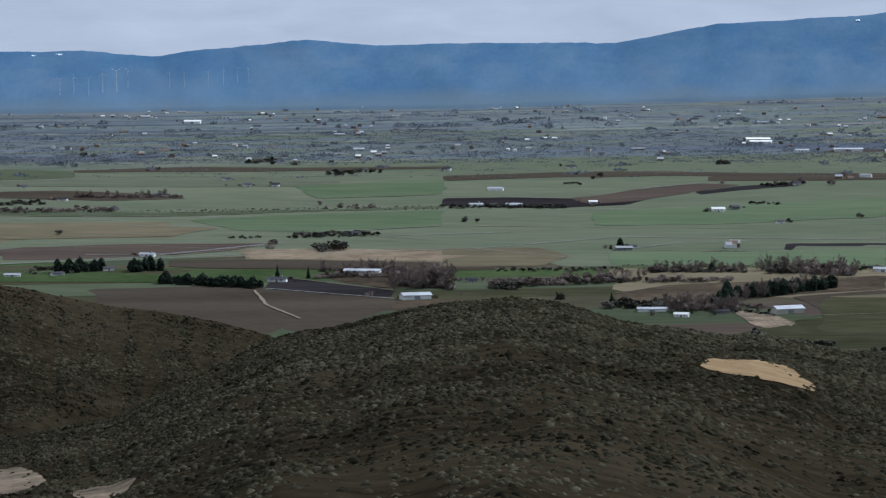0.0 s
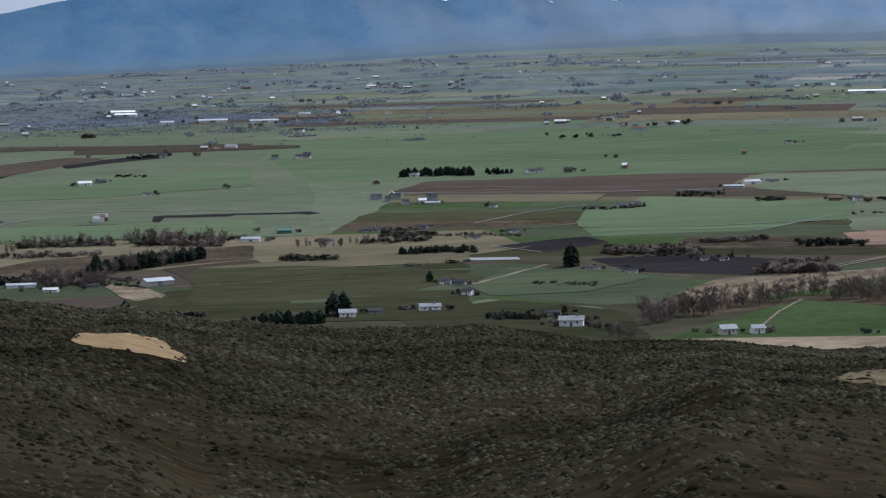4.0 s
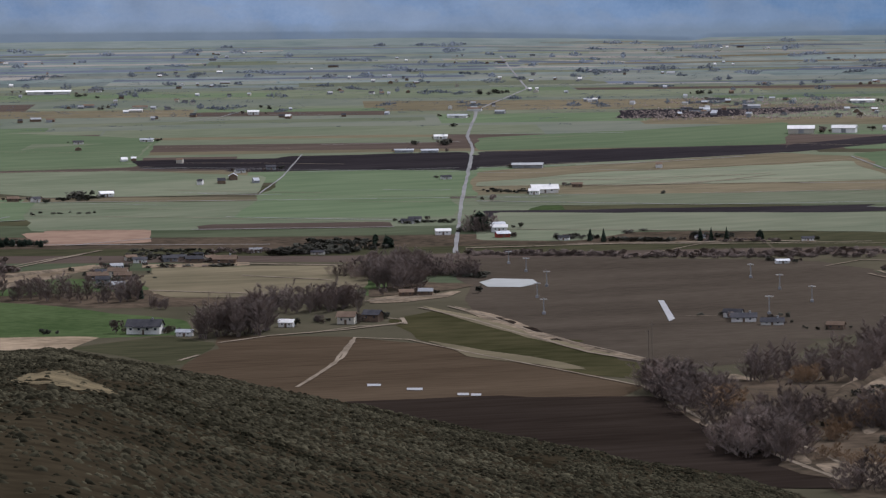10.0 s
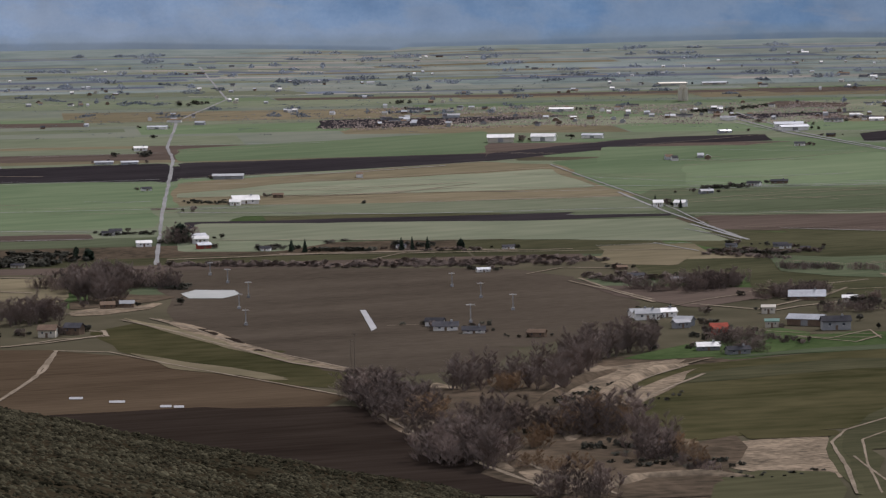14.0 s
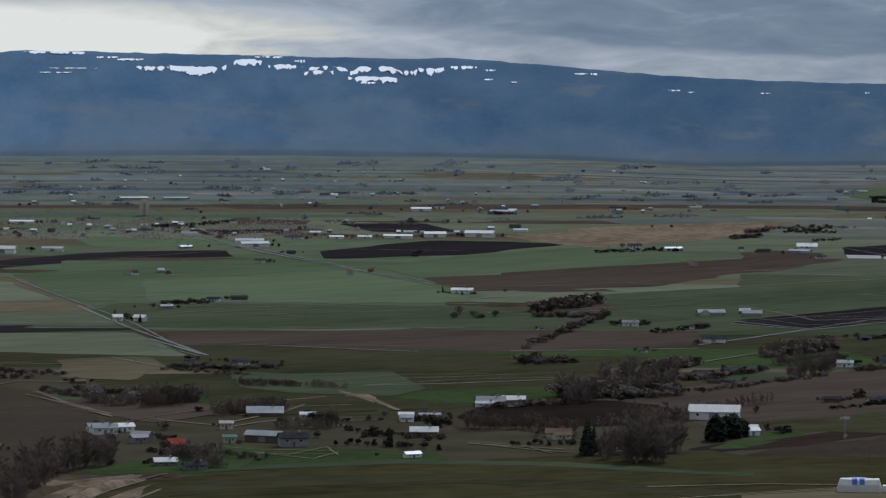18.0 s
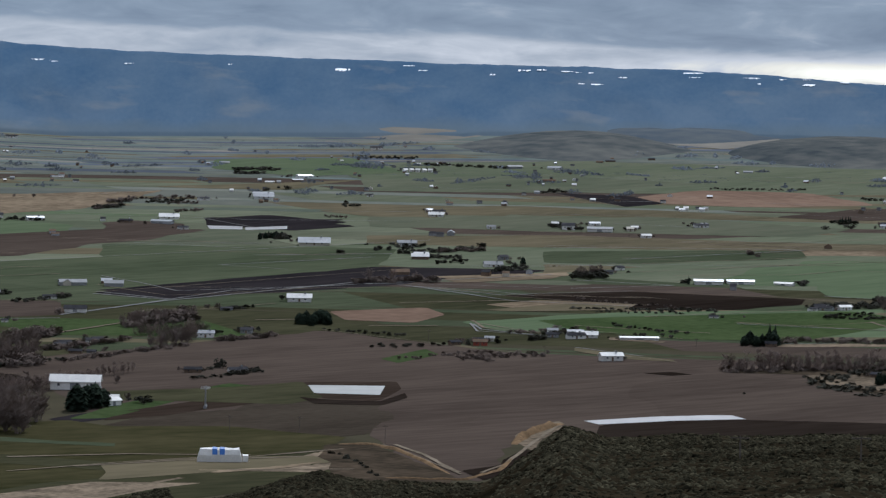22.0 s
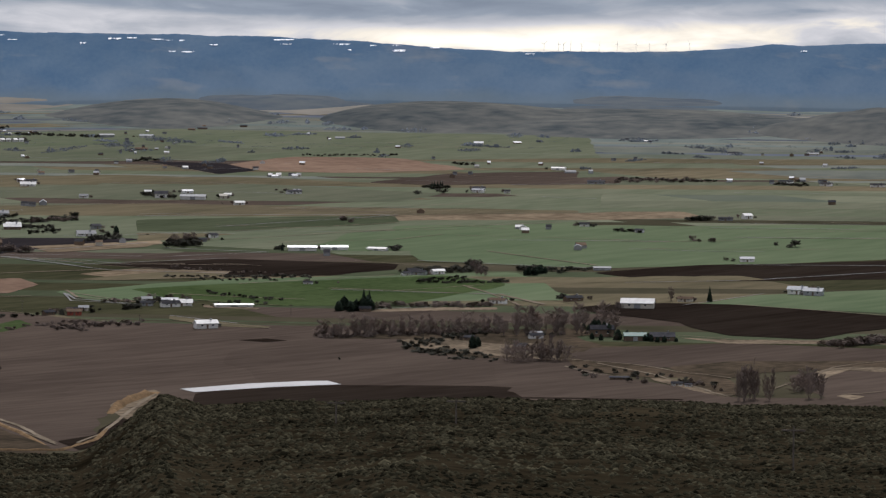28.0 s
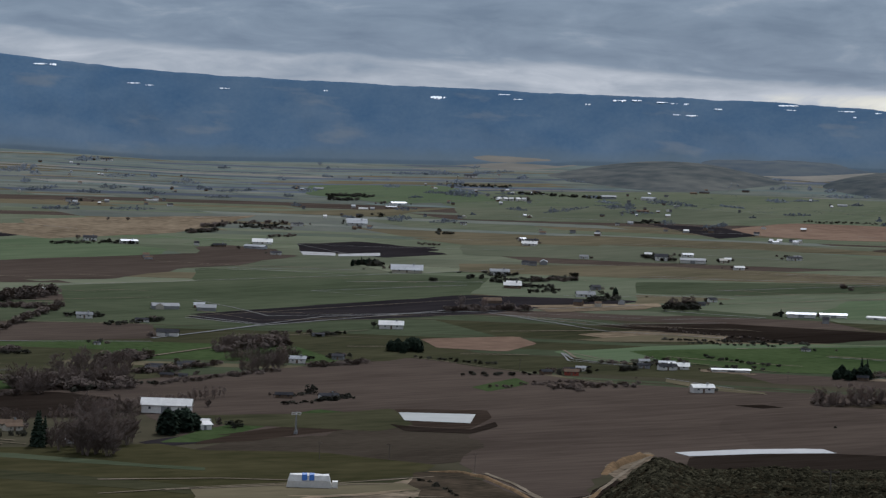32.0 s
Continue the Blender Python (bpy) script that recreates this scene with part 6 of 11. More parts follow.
grove("twiggy", 122.4, 2076.9, 151.1, 2066.4, 12, 9.4, 12)
grove("cedar", 149.4, 2125.7, 184.5, 2147.6, 12, 9.7, 12)
grove("conifer", 178.4, 2148, 215.3, 2182.2, 14, 9.8, 12)
grove("small", 118.1, 2277.4, 172.7, 2273.8, 20, 4.8, 12)
grove("twiggy", 188.7, 2272.7, 231.9, 2253.3, 20, 7.7, 12)
grove("small", 49, 2220.4, 102.6, 2220.8, 18, 4.7, 12)
grove("shrub", 166.2, 1903.3, 184.8, 1886.2, 6, 3.8, 12)
grove("twiggy", -59.4, 2275.3, -20.8, 2290.4, 10, 7.1, 12)
grove("small", -135.5, 2490.2, -114.3, 2489.9, 6, 2.8, 12)
grove("small", -96.8, 2493.2, -40.4, 2506.2, 14, 3.9, 12)
grove("twiggy", -255.7, 2762.1, -181.4, 2762.7, 18, 5.1, 12)
grove("small", -1.4, 2688.1, 82.2, 2684.2, 22, 5.3, 12)
grove("small", -84.9, 2945.6, -43.2, 2948.9, 8, 4.2, 12)
grove("small", 87.4, 2853.5, 99.5, 2852.8, 4, 3.2, 12)
grove("small", 208.8, 2698.8, 229.7, 2697, 7, 3.4, 12)
grove("small", 226.7, 2826.5, 245.3, 2833.2, 6, 5.2, 12)
grove("small", 206.7, 3000.5, 215.1, 2999.8, 4, 6, 12)
# farms, bearing 8 to 20
tree("small", 283.7, 2307.1, 2.9, 1.1)
house(275.3, 2309.7, 10.5, 3.9, 1.8, 8, walls="green", roof="green", pitch=0.31)
tree("twiggy", 261.3, 2266.5, 2.5)
tree("twiggy", 260.9, 2270.8, 3, 1.3)
house(251.1, 2268.8, 12.9, 4.5, 1.7, -6, roof="tin", name="shed", pitch=0.26)
tree("twiggy", 244, 1862.9, 2.7, 1.1)
tree("small", 244.8, 1868.6, 3.4)
house(251, 1860.9, 9.6, 5.2, 2.4, 0, roof="grey", pitch=0.31)
tree("twiggy", 260.4, 1876.5, 1.9, 0.9)
tree("twiggy", 259.9, 1876.7, 2.8, 0.8)
tree("twiggy", 327.1, 1940.9, 3, 1.1)
tree("twiggy", 326.7, 1945.2, 2.6, 1.1)
tree("small", 331.7, 1996.4, 2.5)
tree("small", 336, 1784.3, 3.7, 1.3)
tree("small", 339.6, 1840.9, 2.8, 1.3)
tree("twiggy", 351.4, 1834.8, 1.8, 0.8)
house(345.4, 1836, 7.9, 3.1, 1.4, -6, walls="grey", pitch=0.31)
tree("small", 411.9, 2046.3, 2.2)
tree("twiggy", 402, 2052.6, 1.7, 0.9)
tree("twiggy", 419.5, 2031.8, 2.1, 1.1)
house(422.9, 2023.1, 5.9, 2.7, 1.2, -14, pitch=0.31)
house(402.4, 2634.4, 8.3, 3.4, 1.6, 0, roof="tin", pitch=0.31)
tree("small", 511, 2630.5, 2.6, 1.3)
house(506, 2626.4, 6.8, 4.4, 2, -6, walls="brown", pitch=0.31)
house(484, 2632.6, 15.2, 5.3, 1.6, 35, pitch=0.20)
tree("twiggy", 479.7, 2386.2, 2.3, 1.1)
house(474.8, 2385, 6.9, 3.1, 1.4, 8, pitch=0.31)
tree("twiggy", 497.9, 2382.2, 3.3, 1.2)
house(492.4, 2384.7, 8.6, 3.6, 1.7, 35, pitch=0.31)
tree("small", 506.6, 2387.9, 3.2, 0.9)
house(501.9, 2388.3, 6.9, 4.5, 2.1, 35, pitch=0.31)
house(601.5, 2500.9, 15.3, 5.4, 1.7, 35, roof="tin", name="shed", pitch=0.22)
tree("small", 578.2, 2488.9, 2, 1.2)
house(585.5, 2480.7, 15.2, 5.3, 1.3, -6, walls="tin", roof="tin", name="shed", pitch=0.16)
house(616.4, 2504.9, 10.2, 3.6, 1.3, 22, pitch=0.24)
house(623.7, 2375.8, 8.7, 4.1, 1.9, 8, walls="brown", roof="brown", pitch=0.31)
tree("twiggy", 634.4, 2376.6, 3)
house(636.4, 2369.6, 6.3, 4.1, 1.9, 35, pitch=0.31)
tree("small", 677.6, 2388.4, 4.1, 0.8)
house(684.5, 2380.5, 10.5, 4.6, 2.1, 22, roof="white", pitch=0.31)
house(475.7, 2082.1, 4.2, 2.8, 1.3, -14, pitch=0.31)
house(483.5, 2071.8, 3.6, 2.4, 1.2, -26, pitch=0.31)
tree("twiggy", 298.8, 2242.4, 2.2)
house(290.7, 2242.4, 11.2, 3.9, 1.5, -26, pitch=0.26)
tree("small", 332.3, 2297.8, 2.1, 0.9)
house(324.9, 2300.1, 13.2, 4.6, 1.6, -6, walls="grey", pitch=0.23)
house(356.5, 2310.5, 9.9, 3.5, 1.4, -26, walls="grey", pitch=0.27)
tree("twiggy", 371.3, 2241.3, 1.2)
house(375.8, 2236.1, 7.1, 2.5, 1.2, 22, pitch=0.31)
tree("twiggy", 416.5, 2427.1, 1.3)
tree("small", 416.1, 2427.4, 2.1, 1.3)
house(418.7, 2420.8, 6.3, 2.7, 1.3, -14, pitch=0.31)
tree("twiggy", 392.4, 2455.6, 1.5, 0.9)
tree("small", 380.5, 2458.5, 1.4, 0.8)
house(385.6, 2450.6, 11.2, 3.9, 1.3, -6, walls="tin", roof="tin", pitch=0.21)
tree("small", 551.3, 2465.4, 1.7, 0.9)
house(557.9, 2453.9, 12.5, 4.4, 1.3, -6, walls="grey", pitch=0.20)
tree("small", 655.7, 2943.1, 2.7, 0.9)
house(649.7, 2943.3, 7.7, 3.3, 1.5, 22, roof="white", pitch=0.31)
tree("twiggy", 825.9, 3140.4, 2.3, 1.1)
tree("twiggy", 871.1, 3112, 2.5)
house(852.3, 3126.8, 42.2, 14.8, 1.7, 0, roof="white", name="shed", pitch=0.07)
tree("twiggy", 885.5, 3138.6, 2.1, 0.9)
house(891.2, 3126.9, 12.9, 4.5, 1.4, -6, pitch=0.20)
tree("twiggy", 269.3, 3158.8, 2, 1.2)
tree("small", 267.8, 3156.7, 3)
house(252.7, 3162.1, 20.2, 7.1, 1.6, -6, roof="white", name="shed", pitch=0.15)
house(314.9, 3091.6, 26.4, 9.2, 1.6, 0, roof="tin", name="shed", pitch=0.11)
tree("small", 368, 3070.6, 1.8, 1.3)
tree("twiggy", 369.2, 3068.7, 1.8, 0.8)
house(352.8, 3076.7, 26.3, 9.2, 1.6, 8, roof="tin", name="shed", pitch=0.11)
house(370, 2996, 10.3, 3.6, 1.5, -26, pitch=0.29)
tree("small", 223.6, 2576.5, 2.6)
house(217.8, 2570.6, 6.6, 2.9, 1.3, 35, pitch=0.31)
tree("small", 257.1, 2835.4, 2.7, 0.9)
house(251.5, 2832.3, 6.4, 3.1, 1.5, 35, pitch=0.31)
tree("twiggy", 497.2, 3357.6, 2.7, 1.2)
house(488.6, 3350.4, 14.4, 5, 1.4, -26, pitch=0.19)
tree("conifer", 245.6, 1874.4, 11.3, 1.2)
tree("conifer", 250.2, 1872.5, 11.2, 1.2)
tree("cedar", 397.8, 2064.4, 13.1)
tree("conifer", 476, 2090.2, 4.6)
tree("conifer", 490.1, 2083.7, 4.6)
tree("cedar", 314.9, 2016.6, 6.4)
tree("cedar", 152.8, 1946.1, 3.9, 1.5)
grove("conifer", 207.2, 1841, 237.1, 1836.6, 15, 7.9, 12)
grove("small", 311.9, 1829.4, 336.7, 1818.6, 15, 5.3, 12)
grove("small", 342.6, 1821.6, 357.8, 1790, 12, 5.2, 12)
grove("conifer", 322, 2171, 363.9, 2166.3, 20, 5.3, 12)
grove("conifer", 393, 2640.6, 443.3, 2631.3, 22, 7.6, 12)
grove("conifer", 450, 2636.6, 469.2, 2636.4, 8, 5.7, 12)
grove("small", 579.4, 2395, 594.5, 2387.8, 8, 4.5, 12)
grove("conifer", 539.5, 2130.3, 572.5, 2118, 14, 5.9, 12)
grove("small", 467.3, 2382.9, 505.6, 2380.4, 14, 3.1, 12)
grove("twiggy", 430.5, 2133.8, 474.2, 2130.6, 20, 8, 12)
grove("small", 256.4, 2159.5, 282.9, 2148.6, 10, 6.8, 12)
grove("twiggy", 189.5, 2277.4, 217.6, 2266.5, 12, 5.8, 12)
grove("twiggy", 342.4, 2273, 403.9, 2246.6, 18, 3.9, 12)
grove("small", 649.7, 2372.3, 669.6, 2366.2, 9, 3.5, 12)
grove("small", 542.6, 2451, 566.4, 2443.6, 8, 3.6, 12)
tree("twiggy", 395.3, 1727.6, 5, 0.8)
house(401.6, 1719.7, 9, 5.9, 2.7, 22, walls="cream", roof="grey", pitch=0.31)
tree("twiggy", 421.3, 1720.4, 4, 1.3)
house(415.3, 1719.9, 7, 5.2, 2.4, 22, roof="grey", pitch=0.31)
house(513.6, 1665.8, 8.9, 3.9, 1.8, -14, roof="tin", pitch=0.31)
tree("small", 571.3, 1683.4, 4.2, 0.9)
house(566.4, 1683, 8.1, 4.6, 2.1, -14, roof="white", pitch=0.31)
tree("twiggy", 552.1, 1913.4, 4.4, 1.1)
house(548.2, 1915, 8.5, 5.1, 2.4, -6, walls="grey", pitch=0.31)
house(562.6, 1929, 10.2, 5.6, 2.6, 0, walls="brown", roof="brown", pitch=0.31)
tree("twiggy", 543.1, 1889.3, 3.7, 0.8)
house(547.4, 1887.3, 8.4, 5.1, 2.3, 22, walls="grey", roof="grey", pitch=0.31)
tree("small", 593.1, 2019.4, 2.9)
tree("twiggy", 607.3, 2009.7, 2.1, 1.2)
tree("twiggy", 625.4, 1998.9, 2, 1.2)
tree("small", 627.1, 2001.9, 2.7, 1.1)
tree("twiggy", 635.5, 1994.4, 2.1)
tree("twiggy", 634.9, 1999.5, 2.3)
tree("twiggy", 354.5, 1779.3, 4.5, 1.2)
house(343.5, 1782.4, 13.4, 6.3, 2.9, -6, roof="grey", pitch=0.31)
tree("small", 319, 1952.4, 4, 0.9)
house(322.7, 1944.7, 6.1, 4.6, 2.3, -26, pitch=0.34)
tree("twiggy", 324.7, 2003.4, 2.4, 0.9)
tree("small", 324.8, 2002.5, 2.3, 0.9)
house(320.9, 2002.6, 7.2, 4.1, 1.9, -14, pitch=0.31)
tree("twiggy", 321.8, 1999.1, 2.1)
house(326.7, 1993.4, 7.2, 4.1, 1.9, -14, walls="grey", pitch=0.31)
tree("small", 302.4, 1873.1, 3.8, 1.1)
tree("twiggy", 282.6, 1883.4, 3.7, 1.2)
house(293.1, 1878.8, 12.4, 4.6, 2.1, 8, roof="grey", pitch=0.31)
house(265.9, 1872.7, 8, 3.5, 1.6, 0, walls="grey", pitch=0.31)
tree("twiggy", 471.3, 2077.8, 1.6, 1.1)
house(472.1, 2072.8, 4.2, 2.7, 1.3, 22, pitch=0.31)
tree("twiggy", 480.3, 2074.4, 1.7, 1.2)
tree("small", 483.8, 2070.5, 1.6, 1.2)
house(480.9, 2067.7, 3.6, 2.3, 1.2, 0, pitch=0.31)
tree("twiggy", 838.7, 2508.5, 2.7, 0.8)
tree("small", 839.5, 2502.3, 3)
house(832.9, 2502.4, 7.5, 3.9, 1.8, 8, walls="grey", pitch=0.31)
tree("twiggy", 814.3, 2492.2, 3.1, 0.8)
house(807.8, 2491.8, 9.3, 3.4, 1.6, 35, pitch=0.31)
tree("twiggy", 941.8, 2897.3, 3.2, 0.8)
house(948.9, 2891.3, 10.4, 4.5, 2.1, 0, roof="white", pitch=0.31)
tree("twiggy", 823.3, 2729.7, 2.7, 1.2)
house(815, 2727.5, 11.3, 4, 1.5, -6, roof="tin", pitch=0.24)
house(766.2, 2733.2, 8, 3.1, 1.4, -6, pitch=0.31)
tree("twiggy", 696.9, 2762.9, 1.9, 0.9)
tree("twiggy", 699.2, 2769.6, 1.8)
house(692.6, 2762.5, 5.7, 3.1, 1.5, 22, pitch=0.31)
tree("twiggy", 413.1, 2048.2, 2.2, 1.2)
house(406.6, 2050.2, 8.9, 3.1, 1.2, -6, pitch=0.27)
tree("twiggy", 410.8, 2270.4, 1.6, 1.1)
tree("twiggy", 401.2, 2273.4, 1.5, 1.1)
house(403.7, 2266.4, 7.2, 3, 1.4, 0, pitch=0.31)
house(797.5, 2147.8, 9.7, 3.4, 1.6, -26, pitch=0.30)
tree("twiggy", 687.3, 2012.4, 2.6, 1.2)
tree("small", 689.7, 2017.9, 2.5, 0.8)
house(694, 2007.8, 9, 3.2, 1.4, -26, walls="cream", pitch=0.30)
house(508.3, 1682.4, 4.5, 3.2, 1.5, 35, pitch=0.31)
tree("twiggy", 489.4, 1690.8, 6.6)
tree("twiggy", 510.5, 1680.2, 4.5)
house(500.9, 1683.9, 14.9, 8.1, 3.7, -14, windows=4, porch=True, label="large white farmhouse with a black roof and a porch", pitch=0.31)
tree("conifer", 423.8, 1843, 9.7)
tree("conifer", 539.3, 1840.1, 8.7)
tree("conifer", 544.6, 1837, 8.7)
tree("conifer", 738.1, 2041.3, 5.9)
tree("conifer", 742.4, 2035.1, 6.5)
tree("conifer", 491.1, 2087.3, 4.6)
tree("cedar", 399.9, 2071.4, 12.6, 1.1)
tree("small", 337.5, 1827, 4.2, 1.5)
grove("bare", 375.5, 1778.1, 424.5, 1828.1, 16, 12.6, 30)
grove("bare", 428.1, 1843.6, 489.6, 1886.9, 18, 11.4, 30)
grove("bare", 487.9, 1869.6, 541.1, 1826.9, 26, 12.5, 30)
grove("bare", 537.4, 1796.1, 540.6, 1779.4, 6, 6.9, 12)
grove("bare", 517.4, 1661.4, 554.3, 1670.6, 18, 19.4, 50)
grove("bare", 582.5, 1754.9, 623.5, 1745.3, 18, 13.7, 30)
grove("twiggy", 482.3, 1997.3, 510.1, 1988.1, 12, 7.6, 12)
grove("conifer", 313.4, 1834.3, 332.2, 1827.1, 9, 5, 12)
grove("small", 348.4, 1787.4, 361.9, 1738.6, 11, 5.6, 12)
grove("bare", 350.1, 1731.4, 359.6, 1715.4, 6, 7.5, 12)
grove("bare", 668.3, 1853.5, 682.2, 1813.5, 15, 14.4, 40)
grove("small", 673.8, 2018.3, 715.5, 2009.9, 18, 6.6, 12)
grove("twiggy", 433.7, 2122.2, 479.8, 2130.6, 18, 6.8, 12)
grove("small", 457.8, 1701.3, 465.2, 1699.9, 4, 3.5, 12)
grove("small", 568, 2437.2, 539.7, 2441, 8, 3.2, 12)
grove("small", 581.4, 2402.1, 597.2, 2393.1, 6, 3.5, 12)
grove("shrub", 660.2, 2384.4, 683.1, 2374.9, 8, 2.8, 12)
# farms, bearing 19 to 32
house(760.5, 1628, 10.2, 5, 2.3, -14, pitch=0.31)
tree("twiggy", 751.3, 1608.9, 1.5, 1.2)
tree("small", 766.6, 1601.5, 3, 0.9)
tree("twiggy", 767.9, 1589.9, 1.7, 1.3)
tree("twiggy", 764.8, 1591.8, 2.1, 1.1)
house(777, 1558, 9.4, 4.5, 2.1, -14, walls="brown", roof="brown", pitch=0.31)
tree("twiggy", 1266.1, 2556.3, 5.2, 1.3)
house(1250.8, 2561.4, 22.6, 7.9, 3.4, 0, walls="cream", roof="white", name="greenhouse", pitch=0.29)
tree("small", 1266.3, 2561.9, 4.9, 0.8)
house(1280.2, 2551.3, 21, 7.4, 3.2, -14, roof="white", name="shed", pitch=0.29)
tree("small", 1306.9, 2559.3, 3.4, 1.3)
house(1318.9, 2549.5, 18.3, 6.4, 2, -14, roof="tin", name="shed", pitch=0.20)
tree("twiggy", 935.9, 2295.9, 4.4)
house(927, 2272, 7.7, 5, 2.3, -6, roof="white", pitch=0.31)
tree("twiggy", 970.1, 2316.5, 1.7, 1.1)
tree("twiggy", 978, 2439.5, 3.5)
tree("twiggy", 979.5, 2442.1, 3, 1.2)
house(988.8, 2434.5, 24.2, 8.5, 2, -6, walls="grey", roof="grey", name="shed", pitch=0.16)
house(1010.2, 2651.6, 11.3, 4.2, 1.9, 8, roof="white", pitch=0.31)
tree("twiggy", 1087.7, 2793.1, 1.9, 1.1)
tree("small", 1069.8, 2807.4, 1.7)
house(1080, 2798.2, 17.9, 6.2, 1.5, -14, roof="tin", name="shed", pitch=0.16)
tree("twiggy", 950.1, 2586.3, 2.1, 1.2)
house(953.6, 2574, 15.6, 5.4, 1.4, 0, walls="tin", roof="tin", name="shed", pitch=0.17)
tree("twiggy", 981.6, 2565.5, 2.6, 1.2)
house(968.8, 2564.9, 14, 4.9, 1.4, 8, walls="tin", roof="tin", name="shed", pitch=0.19)
tree("twiggy", 910.3, 2396.3, 1.7, 1.1)
house(914.1, 2390.5, 8, 3.3, 1.5, 22, pitch=0.31)
tree("twiggy", 811.4, 2153.7, 3.5)
house(803.3, 2151.9, 8.5, 4.2, 2, 8, pitch=0.31)
house(792.3, 2077.9, 10.1, 4.5, 2.1, 8, roof="white", pitch=0.31)
tree("twiggy", 822.1, 2090, 4.3, 1.2)
house(828.4, 2086, 9.5, 6.2, 2.9, 22, roof="tin", pitch=0.31)
tree("small", 821.8, 2048.3, 2.1, 0.9)
tree("twiggy", 822.2, 2045.1, 3.7, 1.2)
house(816.5, 2048.7, 9.4, 4.5, 2.1, 22, walls="red", roof="tin", pitch=0.31)
tree("twiggy", 667.8, 1790.7, 4.1, 0.9)
house(663, 1789.5, 8.1, 4.6, 2.1, 8, walls="brown", roof="brown", pitch=0.31)
tree("small", 679, 1790.7, 2.5)
house(673.1, 1789.5, 8.1, 4.6, 2.1, -6, walls="brown", roof="grey", pitch=0.31)
tree("twiggy", 601.6, 1684.1, 6.2, 0.8)
house(595.4, 1683.8, 9.6, 7.2, 3.3, -14, walls="cream", roof="brown", pitch=0.31)
house(609.6, 1689, 9.7, 6.6, 3.1, -26, walls="brown", pitch=0.31)
tree("twiggy", 943.6, 1769.5, 1.9)
house(939.2, 1770.8, 9.9, 4.1, 1.9, 0, pitch=0.31)
tree("twiggy", 956.8, 1747.3, 1.8, 0.8)
house(950, 1746.2, 8.5, 3.3, 1.5, -6, roof="tin", pitch=0.31)
tree("small", 962.9, 1818, 2.1)
house(955.6, 1817.3, 7.6, 3, 1.4, 35, walls="brown", roof="brown", pitch=0.31)
tree("twiggy", 913.9, 1537.5, 4.3, 1.2)
tree("twiggy", 842, 1522.9, 4.6)
tree("twiggy", 883.9, 1529.4, 3, 1.3)
house(812.9, 1443.1, 12.2, 4.6, 2.1, 22, walls="grey", pitch=0.31)
house(853.3, 1598.3, 13.3, 6.3, 2.9, 8, roof="grey", pitch=0.31)
tree("twiggy", 862.8, 1562.1, 4.4, 1.1)
house(853.8, 1564.3, 10.6, 5.6, 2.6, -26, walls="grey", roof="grey", pitch=0.31)
tree("twiggy", 1085.9, 1864.4, 2.6, 1.2)
house(1079.1, 1862.1, 7.9, 3.6, 1.6, 0, pitch=0.31)
tree("twiggy", 1085.1, 1842.2, 2.4)
tree("twiggy", 1087.6, 1844.6, 2.1, 1.1)
house(1059.5, 1886.2, 7.7, 2.8, 1.3, -26, walls="grey", pitch=0.31)
tree("twiggy", 1145.6, 2118.7, 4.6, 1.2)
house(1137.7, 2115, 6.8, 5.1, 2.5, 8, roof="white", pitch=0.32)
tree("small", 1145.4, 2111.6, 2.8, 1.2)
house(1149, 2107.3, 8.8, 5.3, 2.4, -26, roof="white", pitch=0.31)
house(1247.6, 2191.2, 10.7, 4.2, 1.9, -26, pitch=0.31)
tree("twiggy", 1266.8, 2204.8, 2, 0.8)
tree("small", 1262.5, 2202.3, 3, 1.3)
house(1268.1, 2194.6, 12.9, 4.5, 1.7, 0, walls="brown", pitch=0.25)
tree("twiggy", 1195.8, 2176.6, 2.9, 1.2)
house(1200.1, 2167.9, 11.2, 3.9, 1.7, 35, walls="grey", roof="grey", pitch=0.29)
tree("small", 1476.8, 2507.8, 2.5, 1.1)
tree("small", 1480.7, 2505.4, 2.5)
house(1462.8, 2510.4, 25.5, 8.9, 2.5, 22, roof="tin", name="shed", pitch=0.18)
tree("small", 1493.1, 2657.3, 2.8, 1.1)
tree("small", 1408.3, 2741.9, 2.9, 1.1)
tree("small", 1409.5, 2750.5, 2.6, 0.9)
house(1396.5, 2751.3, 21.9, 7.7, 1.6, -6, roof="white", name="shed", pitch=0.14)
tree("twiggy", 1552.8, 2911.5, 2.5, 1.3)
tree("small", 1584.2, 2882.7, 2, 0.9)
house(1569.8, 2891.7, 28.9, 10.1, 1.4, 22, walls="cream", roof="cream", name="shed", pitch=0.09)
tree("twiggy", 1613.2, 2876.1, 1.8, 1.1)
house(1600.1, 2874.4, 23.3, 8.2, 1.4, 8, walls="cream", roof="tin", name="shed", pitch=0.11)
tree("small", 1528.6, 2544.3, 3, 1.2)
tree("twiggy", 1545.6, 2560.8, 3.5, 1.2)
house(1547.4, 2545.7, 11, 3.8, 1.8, 0, pitch=0.31)
tree("twiggy", 1416.4, 2403.2, 3, 1.1)
tree("small", 962.7, 1952.9, 2.3, 1.3)
house(955.4, 1949, 7.7, 3.2, 1.5, 8, pitch=0.31)
tree("twiggy", 913.9, 1989.9, 2.4, 1.1)
tree("small", 908.5, 1997.8, 2, 1.1)
house(909.5, 1989.4, 6.8, 2.8, 1.3, 35, pitch=0.31)
tree("small", 897.4, 1845.9, 2.1, 1.3)
house(891.7, 1849.1, 8.7, 3.1, 1.4, 22, roof="tin", pitch=0.30)
tree("small", 838.7, 2024.4, 2.4, 1.1)
